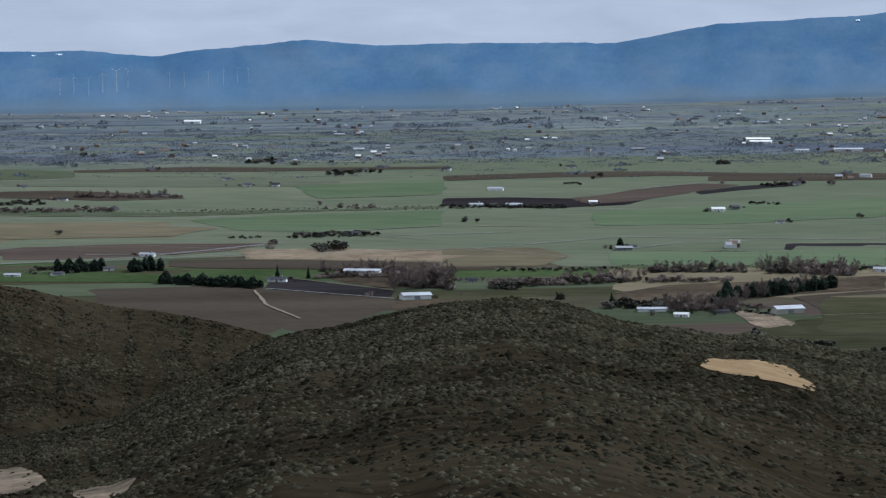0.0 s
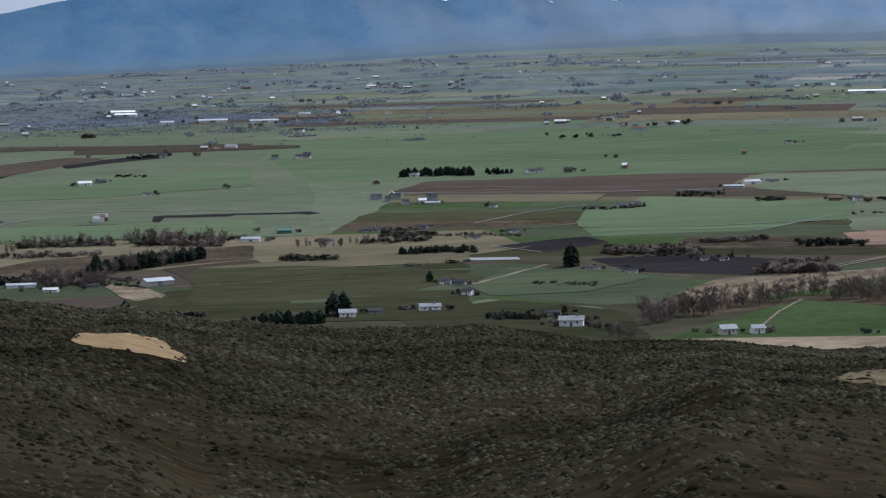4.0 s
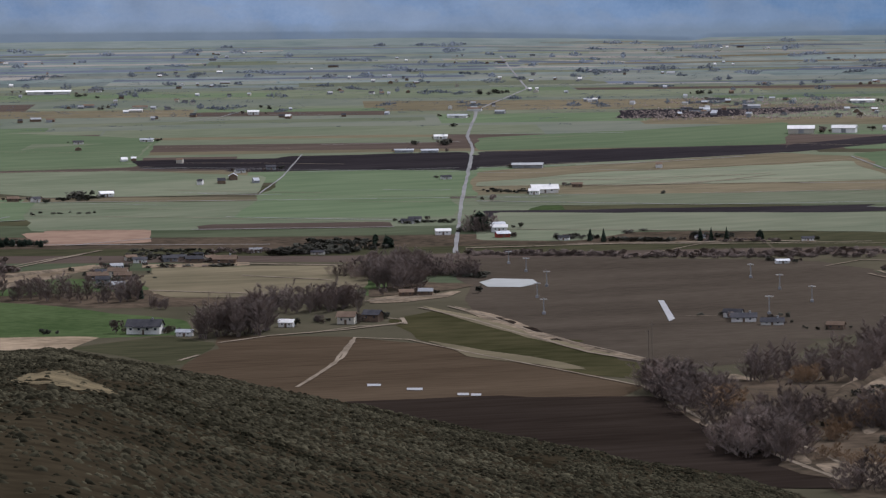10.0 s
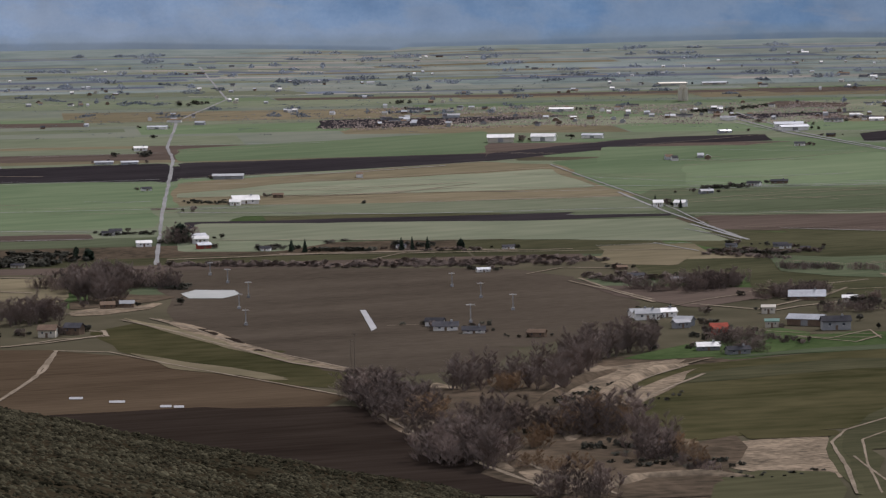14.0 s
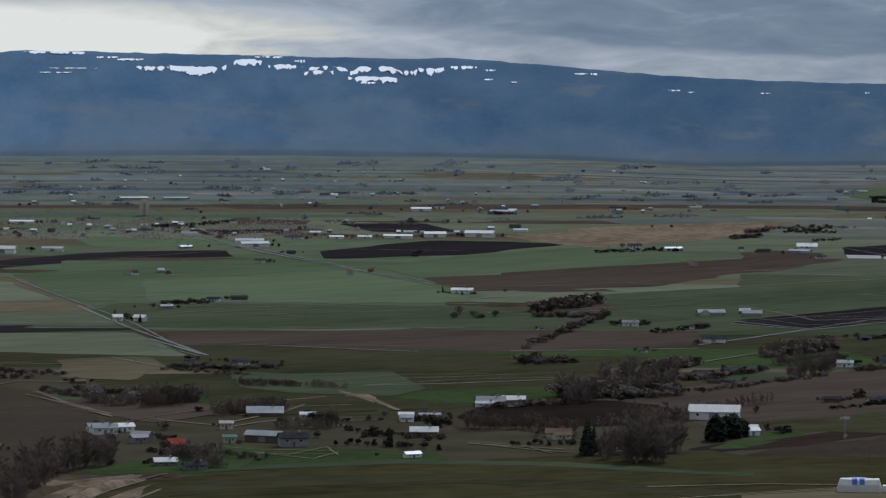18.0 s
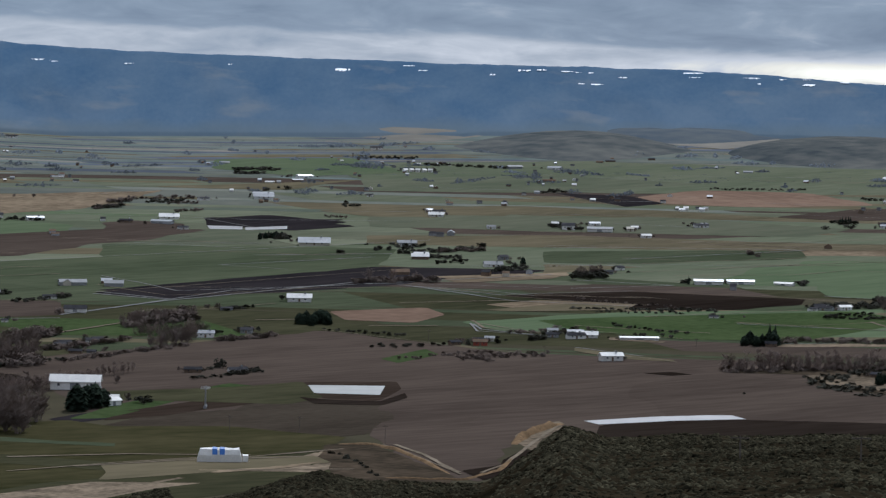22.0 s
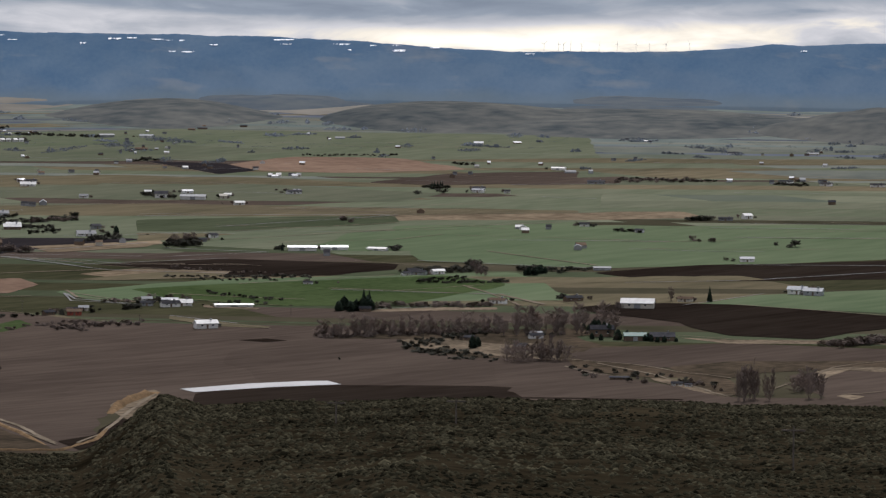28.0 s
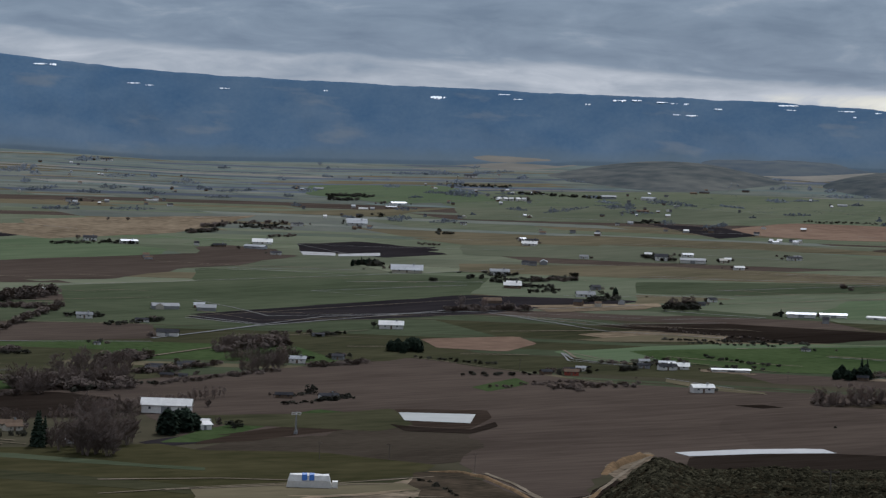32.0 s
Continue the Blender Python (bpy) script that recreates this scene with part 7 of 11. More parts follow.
tree("twiggy", 847, 2022.4, 3)
house(840.8, 2018.5, 7.4, 3.2, 1.5, -14, pitch=0.31)
house(1412.7, 2523.2, 12.3, 4.3, 1.5, 35, walls="tin", roof="tin", pitch=0.23)
tree("twiggy", 1300, 2830.2, 2.6)
house(1302.1, 2818.1, 13.2, 4.6, 1.6, -14, pitch=0.23)
house(1254.7, 2767.2, 10.8, 3.8, 1.3, 35, walls="grey", pitch=0.23)
tree("conifer", 743.8, 2036.9, 5.8)
tree("conifer", 738.5, 2040.1, 5.8)
tree("conifer", 851, 2006.7, 6.8)
tree("conifer", 856.4, 1999.7, 7.4)
tree("conifer", 903.7, 1976.9, 7.4)
tree("conifer", 909, 1973.6, 7.4)
tree("conifer", 916.1, 1969, 7.4)
tree("cedar", 934.1, 1964.6, 6.2)
tree("conifer", 1144.4, 2099, 6.1)
tree("conifer", 1148.1, 2137.9, 5.2)
tree("bare", 617.1, 1164.1, 17.8)
tree("bare", 618, 1157.7, 14.9)
tree("conifer", 874.3, 1614.4, 5.2)
tree("cedar", 745.8, 2060.3, 4.4, 1.3)
tree("small", 997.6, 2237.3, 3.1)
tree("ochre", 596.9, 1286, 11.1, 1.3)
tree("ochre", 643.7, 1229.6, 9.5, 1.4)
grove("small", 837.4, 2022.4, 852.9, 2027.2, 6, 4.7, 12)
grove("shrub", 861.6, 2000.1, 891.9, 1984.5, 14, 3.4, 12)
grove("thicket", 813, 2091.9, 824, 2085.2, 5, 12.1, 20)
grove("twiggy", 764.6, 1972.2, 836.7, 1927.4, 34, 5.7, 12)
grove("twiggy", 831.9, 1916.6, 922.6, 1872.1, 40, 4.7, 12)
grove("thicket", 682.5, 1911.4, 727.4, 1861.2, 24, 9.7, 60)
grove("bare", 599.6, 1750.1, 631.2, 1760.7, 13, 12.7, 30)
grove("thicket", 611.9, 1387.2, 591.7, 1293.9, 12, 15, 40)
grove("thicket", 560, 1215.8, 562.8, 1156.3, 8, 15.6, 60)
grove("bare", 559.3, 1196.4, 554.4, 1143.2, 8, 15.4, 40)
grove("thicket", 609.1, 1269.3, 621.1, 1239.6, 9, 13.1, 60)
grove("bare", 653.2, 1386.1, 696.2, 1384.2, 18, 13.6, 40)
grove("bare", 710.6, 1427.9, 807.9, 1503.2, 24, 14.1, 50)
grove("thicket", 610, 1204.6, 634.4, 1209.9, 7, 14.6, 50)
grove("thicket", 598.6, 1133.9, 614.8, 1133.1, 4, 9.8, 12)
grove("thicket", 534.2, 1070.6, 551.7, 1059.9, 5, 10.9, 12)
grove("thicket", 912.3, 1726.2, 967.9, 1712.1, 24, 7.5, 30)
grove("bare", 768.4, 1500.6, 807.9, 1503.2, 14, 11.1, 30)
grove("twiggy", 1035.4, 1868, 1085.2, 1833.7, 24, 5.1, 12)
grove("shrub", 1029.2, 1776, 1050.7, 1761.2, 12, 3.2, 12)
grove("thicket", 950.7, 1651.6, 977.6, 1649.5, 13, 6.5, 12)
grove("small", 1211.8, 2196.4, 1241.9, 2188.3, 9, 5.3, 12)
grove("small", 708.3, 2065, 737.9, 2047.4, 14, 6.2, 12)
grove("twiggy", 938.4, 1904.2, 971.9, 1864.2, 18, 4.8, 12)
grove("twiggy", 922.6, 1776, 927.9, 1755.6, 8, 4, 12)
grove("thicket", 830.5, 1494, 849.1, 1487.5, 8, 7.8, 12)
grove("small", 906.1, 2306.2, 930.8, 2283.1, 12, 3.5, 12)
grove("small", 791.8, 2148.8, 823.5, 2141.1, 10, 3.3, 12)
grove("ochre", 660.4, 1360.9, 677.3, 1375.7, 3, 9.7, 12)
grove("twiggy", 895.8, 1985.6, 941.7, 1952.4, 16, 3.7, 12)
grove("small", 761.7, 1627.3, 772.3, 1590.7, 8, 2.5, 12)
grove("small", 763.5, 1567, 784.4, 1553.4, 8, 2.5, 12)
wind_machine(759.6, 1874.1, 6.9)
wind_machine(740.9, 1801.2, 7.5)
wind_machine(716.4, 1753.7, 7)
wind_machine(690.2, 1681.9, 7)
wind_machine(767, 1916.3, 6.4)
wind_machine(846.9, 1792.2, 6.7)
wind_machine(835.1, 1734.7, 7.1)
wind_machine(822.3, 1673.5, 7.4)
wind_machine(780.8, 1633, 8.2)
pole(654.9, 1480.2, 16.1)
pole(659.3, 1493.6, 11.6)
# village with a concrete elevator
grain_tower(1512.1, 2766.9, 4, 12.5)
# farms, bearing 29 to 41
tree("twiggy", 1095, 1440.8, 3.7, 0.8)
house(1103.9, 1444.5, 9.1, 5.3, 2.4, 35, roof="white", name="shed", pitch=0.31)
house(899.3, 1533.3, 20.6, 7.2, 3, -26, walls="brown", roof="tin", name="barn", pitch=0.28)
tree("twiggy", 962.1, 1512.7, 3.5, 1.1)
tree("twiggy", 975.9, 1505.5, 3.9, 1.2)
tree("small", 1008.2, 1577, 3.9, 1.1)
house(1003, 1578, 7.4, 4.5, 2.1, -6, roof="tin", pitch=0.31)
tree("twiggy", 1033.1, 1586, 2)
tree("small", 1032.5, 1587.2, 2.5, 1.1)
house(1022.6, 1588.9, 12.3, 4.3, 1.4, 8, walls="grey", roof="grey", pitch=0.22)
tree("twiggy", 1082.7, 1613.4, 3.2)
house(1074.8, 1619, 12.7, 4.4, 1.7, 8, roof="tin", pitch=0.25)
tree("twiggy", 1092.8, 1610.5, 1.8, 0.9)
house(1086.7, 1611.9, 8.3, 3.2, 1.5, 35, pitch=0.31)
tree("twiggy", 1028.6, 1477.5, 3.9, 0.9)
house(1020.3, 1475, 10.6, 4.3, 2, 35, walls="cream", roof="brown", pitch=0.31)
house(919.5, 1442.4, 9.7, 3.5, 1.6, 35, roof="tin", pitch=0.31)
tree("twiggy", 1246.3, 1533, 1.7, 0.9)
house(1251.6, 1683.6, 8.5, 3.7, 1.7, 35, pitch=0.31)
tree("twiggy", 1284.5, 1699.9, 2.3, 1.3)
house(1287.8, 1698.7, 7.1, 3.3, 1.5, 22, walls="grey", pitch=0.31)
tree("twiggy", 1251.8, 1658.6, 2.2, 1.3)
house(1239.6, 1653.4, 8.3, 3.2, 1.5, -14, walls="brown", pitch=0.31)
tree("small", 1401.2, 1939.7, 3.7, 0.9)
house(1389, 1936.5, 11.9, 4.7, 2.2, 0, roof="grey", pitch=0.31)
house(1415.2, 2160.3, 16.8, 5.9, 2.2, -6, roof="white", pitch=0.25)
tree("twiggy", 1611.8, 2516.5, 3.3, 1.2)
tree("small", 1637.2, 2505.8, 2.9, 0.9)
house(1619, 2509.3, 19.4, 6.8, 2.5, 8, roof="white", name="shed", pitch=0.25)
tree("twiggy", 1666.1, 2488.6, 3.2)
tree("small", 1640.5, 2505.6, 3.5, 0.9)
house(1648.6, 2492.6, 26.2, 9.2, 3, -14, roof="white", name="shed", pitch=0.22)
tree("twiggy", 1577.6, 2524.9, 3.3, 1.1)
house(1590.8, 2516.1, 25.3, 8.8, 1.8, -6, roof="white", name="shed", pitch=0.13)
tree("twiggy", 1563.4, 2536.8, 2.5, 1.2)
house(1567.3, 2526.1, 12.6, 4.4, 1.5, 8, roof="white", pitch=0.23)
tree("twiggy", 1557.8, 2536, 2.5, 0.9)
tree("twiggy", 1557.4, 2528.8, 1.8, 0.9)
house(1548.3, 2535.3, 12.6, 4.4, 1.5, 8, roof="white", name="shed", pitch=0.23)
house(1519.1, 2547.7, 16.8, 5.9, 1.5, -26, pitch=0.17)
house(1471.1, 2531.7, 24.9, 8.7, 2.5, 8, roof="tin", pitch=0.19)
tree("twiggy", 1413.3, 2406.8, 2.4)
tree("twiggy", 1416.5, 2408.8, 2.7, 1.2)
house(1408.8, 2409.2, 8.7, 3.6, 1.7, -6, pitch=0.31)
tree("twiggy", 1457.7, 2460.7, 2.3, 1.1)
house(1459.8, 2452.4, 7.3, 3.2, 1.5, -26, walls="brown", pitch=0.31)
tree("small", 1477.4, 2671.6, 3.2, 0.8)
house(1482.6, 2661.9, 12.9, 4.5, 1.8, -14, pitch=0.27)
tree("twiggy", 1691.8, 2369.5, 3.8, 0.9)
house(1696.4, 2360.9, 12.1, 4.7, 2.2, 0, pitch=0.31)
tree("small", 1700.6, 2343.1, 3.3, 1.1)
tree("small", 1706.6, 2340.8, 2.1, 1.3)
house(1711.3, 2333.8, 15.8, 5.5, 1.7, 22, roof="tin", pitch=0.20)
tree("twiggy", 1762.7, 2270.4, 3.5, 0.9)
house(1776, 2267, 19.3, 6.7, 1.8, -26, walls="tin", roof="tin", name="shed", pitch=0.18)
tree("small", 1777.3, 2115.1, 3.8, 1.1)
tree("small", 1873.4, 2620.6, 3.1, 1.1)
house(1863.1, 2619.2, 11.7, 4.1, 1.9, -6, pitch=0.31)
tree("small", 1712.9, 2704.7, 2)
house(1725.2, 2694.3, 19, 6.7, 1.9, -6, roof="white", name="shed", pitch=0.19)
tree("twiggy", 1747.5, 2715.9, 3, 1.2)
house(1749.2, 2704.7, 9.1, 4.7, 2.2, -6, pitch=0.31)
tree("twiggy", 1759.4, 2661.2, 1.8, 0.9)
tree("small", 1788.8, 2635.9, 2.8, 0.9)
house(1771.7, 2645.7, 23.4, 8.2, 1.6, -14, walls="tin", roof="tin", name="shed", pitch=0.13)
tree("twiggy", 2101.2, 2921.5, 3, 0.9)
house(2111.5, 2916.2, 12.9, 4.5, 1.5, -6, pitch=0.22)
tree("small", 1751.5, 2286.8, 2.1)
house(1758.3, 2286.8, 11.3, 4, 1.6, 0, walls="brown", pitch=0.27)
house(1763.2, 2227.2, 9.4, 3.3, 1.5, 22, pitch=0.31)
tree("twiggy", 1932, 2399, 1.8, 0.9)
house(1917.9, 2397.4, 11.6, 4.1, 1.4, 35, pitch=0.23)
tree("twiggy", 1080.4, 1849.3, 1.8, 0.8)
house(1082.2, 1846, 6.1, 3.2, 1.5, -6, pitch=0.31)
tree("twiggy", 1088.4, 1869.8, 1.8, 1.3)
house(1082.1, 1872.8, 9.2, 3.2, 1.5, 0, walls="grey", pitch=0.30)
house(1247.8, 1650.5, 5.5, 2.5, 1.2, -14, walls="grey", pitch=0.31)
tree("small", 1331.6, 1952, 1.6, 0.9)
house(1329.5, 1944.5, 4.7, 2.6, 1.2, 35, pitch=0.31)
house(1408.4, 1904.9, 9.7, 3.4, 1.5, 8, pitch=0.30)
house(1457.2, 1798.9, 8.7, 3, 1.2, 22, walls="grey", pitch=0.27)
tree("twiggy", 1305.8, 1811, 1.8, 0.9)
house(1306.5, 1808.4, 4.3, 2, 1.2, -26, pitch=0.31)
tree("twiggy", 1168.5, 1525.5, 4.2, 0.9)
house(1134.6, 1512.8, 23.3, 8.9, 4.1, -6, roof="white", name="barn", windows=3, label="large white barn with a white metal roof", pitch=0.31)
tree("twiggy", 1359.7, 1830.2, 4.5, 1.2)
house(1374.1, 1833.5, 12.3, 5.2, 2.4, -6, name="barn", label="long barn with a black roof and white walls", pitch=0.31)
tree("twiggy", 1537.4, 1822.5, 3.8, 0.9)
tree("conifer", 993.9, 1417.6, 14.6, 1.2)
tree("conifer", 1000.4, 1421.7, 12.7)
tree("conifer", 1409.7, 2175.3, 4.4)
tree("cedar", 1764.7, 2142.7, 4.8)
tree("conifer", 935.7, 1486.4, 9)
tree("bare", 1084.3, 1510.1, 12.9)
tree("small", 1258.2, 1557.4, 6)
grove("conifer", 1070.9, 1432.8, 1104.7, 1448.6, 9, 14.4, 12)
grove("bare", 989, 1402.2, 1047.3, 1417.1, 20, 14.9, 40)
grove("bare", 1118, 1613.5, 1206.7, 1641.9, 30, 10.5, 30)
grove("twiggy", 1346.1, 1751.4, 1409.3, 1766.8, 20, 8.1, 12)
grove("twiggy", 1372.5, 2016.5, 1407.1, 1987.9, 24, 6.9, 12)
grove("small", 1211.1, 1790.7, 1240.1, 1778.7, 12, 4, 12)
grove("poplar", 1067.9, 1513.9, 1208.8, 1564.5, 44, 7, 10)
grove("bare", 1291.7, 1658.3, 1336.5, 1675.6, 16, 9.8, 12)
grove("twiggy", 1069, 1610.3, 1118, 1613.5, 14, 5.5, 12)
grove("small", 1038.9, 1870.2, 1062.5, 1833.1, 14, 3.9, 12)
grove("thicket", 1023.5, 1771.6, 1062.3, 1729.9, 18, 4.3, 12)
grove("bare", 939.4, 1714.3, 965.9, 1710.8, 14, 9.4, 12)
grove("thicket", 951.9, 1653.4, 973, 1646.8, 10, 7.3, 12)
grove("thicket", 812.4, 1449.1, 826.9, 1446.2, 6, 7.5, 12)
grove("conifer", 1773.3, 2150.5, 1788.6, 2146.4, 7, 5.1, 12)
grove("conifer", 1443.8, 1714.7, 1459.3, 1709.1, 12, 8.2, 25)
grove("small", 955.8, 1557.1, 969.4, 1497.1, 16, 4.6, 12)
grove("small", 1385.4, 1951.5, 1404.1, 1937.6, 9, 4, 12)
grove("twiggy", 1874.1, 2385.8, 1896.9, 2377.3, 8, 3.9, 12)
grove("small", 1867.7, 2403, 1893.2, 2391.2, 10, 4.7, 12)
grove("small", 1655.6, 2352.3, 1719, 2330.9, 18, 4.4, 12)
grove("small", 1402.8, 2171.4, 1418.7, 2149, 7, 2.9, 12)
grove("small", 1468, 2675.3, 1539.4, 2679.2, 14, 4.8, 12)
grove("twiggy", 1801.6, 2381.8, 1830.9, 2387.6, 7, 6.3, 12)
grove("twiggy", 1758, 2645.4, 1775.5, 2631.2, 6, 4.5, 12)
grove("small", 2098, 2582.4, 2128.7, 2561.7, 10, 4.9, 12)
grove("thicket", 972.7, 1609.8, 985.2, 1609.8, 4, 5.3, 12)
grove("small", 1210.5, 1521.7, 1261.3, 1530.1, 14, 2.9, 12)
grove("small", 1375.1, 1897.7, 1423.6, 1903.9, 10, 4.5, 12)
grove("small", 1452.1, 1797.2, 1475.6, 1803.3, 7, 4, 12)
wind_machine(1132.5, 1412.2, 9.1)
# farms, bearing 38 to 57
house(1455.2, 1477.8, 14.4, 5.8, 2.7, 22, roof="white", pitch=0.31)
tree("twiggy", 1449.4, 1583.2, 2.1)
house(1451.8, 1574.7, 9.3, 4.4, 2, 0, walls="red", roof="brown", pitch=0.31)
house(1440.9, 1583.4, 7.7, 3.6, 1.7, 35, walls="brown", pitch=0.31)
tree("small", 1519.7, 1823.8, 4.6, 0.9)
house(1777.5, 1988, 11.6, 5, 2.3, 0, roof="white", pitch=0.31)
tree("twiggy", 1820.4, 1946.9, 3.2)
house(1813.9, 1946.7, 7.7, 4.5, 2.1, 35, walls="grey", pitch=0.31)
tree("twiggy", 1831.2, 1858.2, 3.5, 1.2)
house(1832.1, 1854.1, 6.8, 3.9, 1.8, 35, pitch=0.31)
tree("twiggy", 1808.8, 1851.2, 2, 1.1)
tree("twiggy", 1815, 1840.4, 2.1, 1.1)
house(1807.5, 1839.8, 8.2, 3.4, 1.6, 0, walls="grey", pitch=0.31)
tree("twiggy", 1828, 1754.3, 2.7, 1.1)
house(1815.3, 1756.7, 21.9, 7.7, 2, 0, roof="tin", name="shed", pitch=0.17)
tree("twiggy", 1829.4, 1756.7, 2.4, 1.2)
house(1832.9, 1745.8, 20.5, 7.2, 1.8, 8, roof="tin", name="shed", pitch=0.16)
tree("small", 1861.3, 1721.2, 2.3, 0.8)
house(1850.5, 1724.1, 15.3, 5.4, 1.3, -26, roof="white", name="shed", pitch=0.16)
tree("small", 1518.6, 1584.2, 4.1, 1.3)
house(1521.3, 1573, 12.6, 4.5, 2.1, 22, pitch=0.31)
tree("small", 1515.9, 1593, 2.7, 1.1)
house(1515.7, 1585.5, 8.2, 3.7, 1.7, 0, walls="grey", pitch=0.31)
tree("twiggy", 1769.4, 1604.2, 3.3, 1.2)
tree("twiggy", 1767.9, 1602.4, 3.5)
tree("small", 1765.9, 1621, 3.1, 0.8)
house(1764.4, 1614.1, 9, 3.6, 1.7, -26, pitch=0.31)
tree("twiggy", 1771.8, 2117.4, 2.6, 0.9)
tree("twiggy", 1776.8, 2115.5, 2.2)
house(1785, 2107.3, 22.3, 7.8, 1.9, -6, walls="cream", roof="tin", name="shed", pitch=0.16)
tree("twiggy", 1833.3, 2047.3, 2.9, 0.8)
house(1820.7, 2051.4, 15.8, 5.7, 2.6, 8, roof="grey", pitch=0.31)
tree("small", 1969.9, 2405, 2.1, 0.9)
house(1979.2, 2399.5, 19.1, 6.7, 1.9, -14, roof="tin", name="shed", pitch=0.19)
tree("twiggy", 2098.3, 2513.1, 3.1, 1.2)
tree("twiggy", 2098.9, 2509.5, 2.6)
house(2105.4, 2500.3, 17, 6, 1.7, 35, roof="tin", name="shed", pitch=0.19)
tree("twiggy", 2333.2, 2457.8, 1.8)
house(2336.2, 2444.8, 14.6, 5.1, 1.8, -26, roof="tin", name="shed", pitch=0.23)
house(2314, 2471.1, 15.6, 5.5, 1.8, 22, walls="grey", roof="grey", name="shed", pitch=0.21)
tree("twiggy", 2009.2, 2079.9, 5.6, 1.3)
tree("twiggy", 2007.3, 2074.5, 3.4)
house(2001.9, 2079.5, 10.8, 6.5, 3, -6, pitch=0.31)
tree("small", 2020.6, 2105.6, 3.4)
tree("small", 2021, 2109.4, 2.8)
house(2011.9, 2103.9, 5.9, 4.4, 2, 0, roof="white", pitch=0.31)
tree("small", 2004.1, 2067.9, 3.7, 1.2)
house(2010.6, 2055.6, 21.6, 7.6, 2.2, -6, roof="grey", name="shed", pitch=0.20)
tree("twiggy", 2035, 2044.6, 2.7, 1.2)
tree("small", 2029.5, 2048.6, 3.7, 1.1)
house(2031.8, 2046.3, 6.2, 4.3, 2, 8, walls="cream", roof="cream", pitch=0.31)
tree("twiggy", 2007.3, 2012.5, 3)
house(2007.1, 2005.2, 9, 3.7, 1.7, 22, roof="white", pitch=0.31)
tree("twiggy", 2092.2, 2046.7, 1.9, 1.1)
house(2095.2, 2036.7, 13.5, 4.7, 1.8, 22, pitch=0.25)
tree("twiggy", 2215.2, 1969.2, 2.6, 1.1)
house(2215.2, 1961.6, 11.1, 3.9, 1.8, -6, pitch=0.31)
tree("twiggy", 1259.8, 1534.6, 3.4, 0.9)
house(1249.8, 1533.3, 11.6, 4.2, 1.9, 22, pitch=0.31)
tree("twiggy", 1241.9, 1549.7, 1.8)
house(1232.4, 1546.8, 10.4, 3.9, 1.8, 0, walls="brown", pitch=0.31)
tree("twiggy", 1582.1, 1490.5, 3, 0.9)
tree("twiggy", 1582.6, 1489.5, 3.1, 1.3)
house(1582.3, 1483.2, 7.5, 3.7, 1.7, -6, walls="brown", pitch=0.31)
tree("twiggy", 1294.5, 1699.4, 2.9, 0.9)
tree("small", 1292, 1696.6, 2.9)
house(1279.3, 1691.7, 8.4, 3.9, 1.8, 8, pitch=0.31)
tree("small", 1368.8, 1693.5, 3, 0.8)
house(1352.1, 1686.7, 11.6, 5, 2.3, 0, roof="tin", pitch=0.31)
tree("twiggy", 1382.7, 1695.7, 3.2, 0.9)
tree("small", 1396.1, 1695, 2.9, 0.9)
house(1385.3, 1691.9, 7.7, 4.2, 1.9, -14, walls="grey", pitch=0.31)
tree("twiggy", 1273.6, 1697.2, 1.9, 1.2)
tree("twiggy", 1254.5, 1691, 2.9)
house(1259.6, 1690.3, 8.8, 3.9, 1.8, 0, walls="grey", pitch=0.31)
tree("twiggy", 2220.4, 2510.9, 2.1, 0.8)
house(2214.4, 2498.8, 4.3, 3.3, 1.7, 35, roof="white", pitch=0.36)
tree("twiggy", 2226, 2499.2, 3.3, 0.9)
tree("small", 2229.1, 2503.9, 2.1, 0.9)
house(2218.5, 2495.4, 4.3, 3.3, 1.7, 35, roof="white", pitch=0.36)
tree("twiggy", 2221.2, 2495.1, 2.8, 0.9)
tree("small", 2227.4, 2501.8, 3, 0.8)
house(2222.6, 2492, 4.3, 3.3, 1.7, -6, roof="white", pitch=0.36)
tree("small", 2225.8, 2490.9, 3.1, 1.1)
tree("small", 2235.7, 2495.8, 3.3, 0.9)
house(2226.6, 2488.6, 4.3, 3.3, 1.7, 35, roof="white", pitch=0.36)
tree("small", 2239.1, 2489, 3.1, 1.2)
tree("twiggy", 2241.6, 2493.7, 2.7, 1.3)
house(2230.7, 2485.2, 4.3, 3.3, 1.7, -14, roof="white", pitch=0.36)
house(2330.7, 2668.7, 12.8, 4.5, 1.8, 8, pitch=0.27)
tree("twiggy", 2002.8, 2233.6, 2.3)
tree("twiggy", 2001.1, 2232.5, 2.8, 0.8)
house(2006.5, 2224.9, 11.2, 3.9, 1.6, 8, pitch=0.26)
tree("twiggy", 2052.6, 2362.5, 1.4)
house(2048.4, 2352.2, 5.4, 2.9, 1.4, -26, pitch=0.31)
tree("twiggy", 1539.3, 1559.2, 1.4, 1.1)
house(1547.1, 1549.6, 25.3, 8.8, 1.2, 8, roof="white", name="greenhouse", pitch=0.07)
tree("twiggy", 1668.6, 1615.1, 1, 0.9)
tree("small", 1674.8, 1609.1, 1.9)
house(1669.5, 1610.8, 6.7, 2.3, 1.2, -14, pitch=0.29)
tree("twiggy", 1123.8, 1458.7, 4, 0.8)
house(1108.6, 1451.8, 9.7, 5.6, 2.6, -14, roof="white", pitch=0.31)
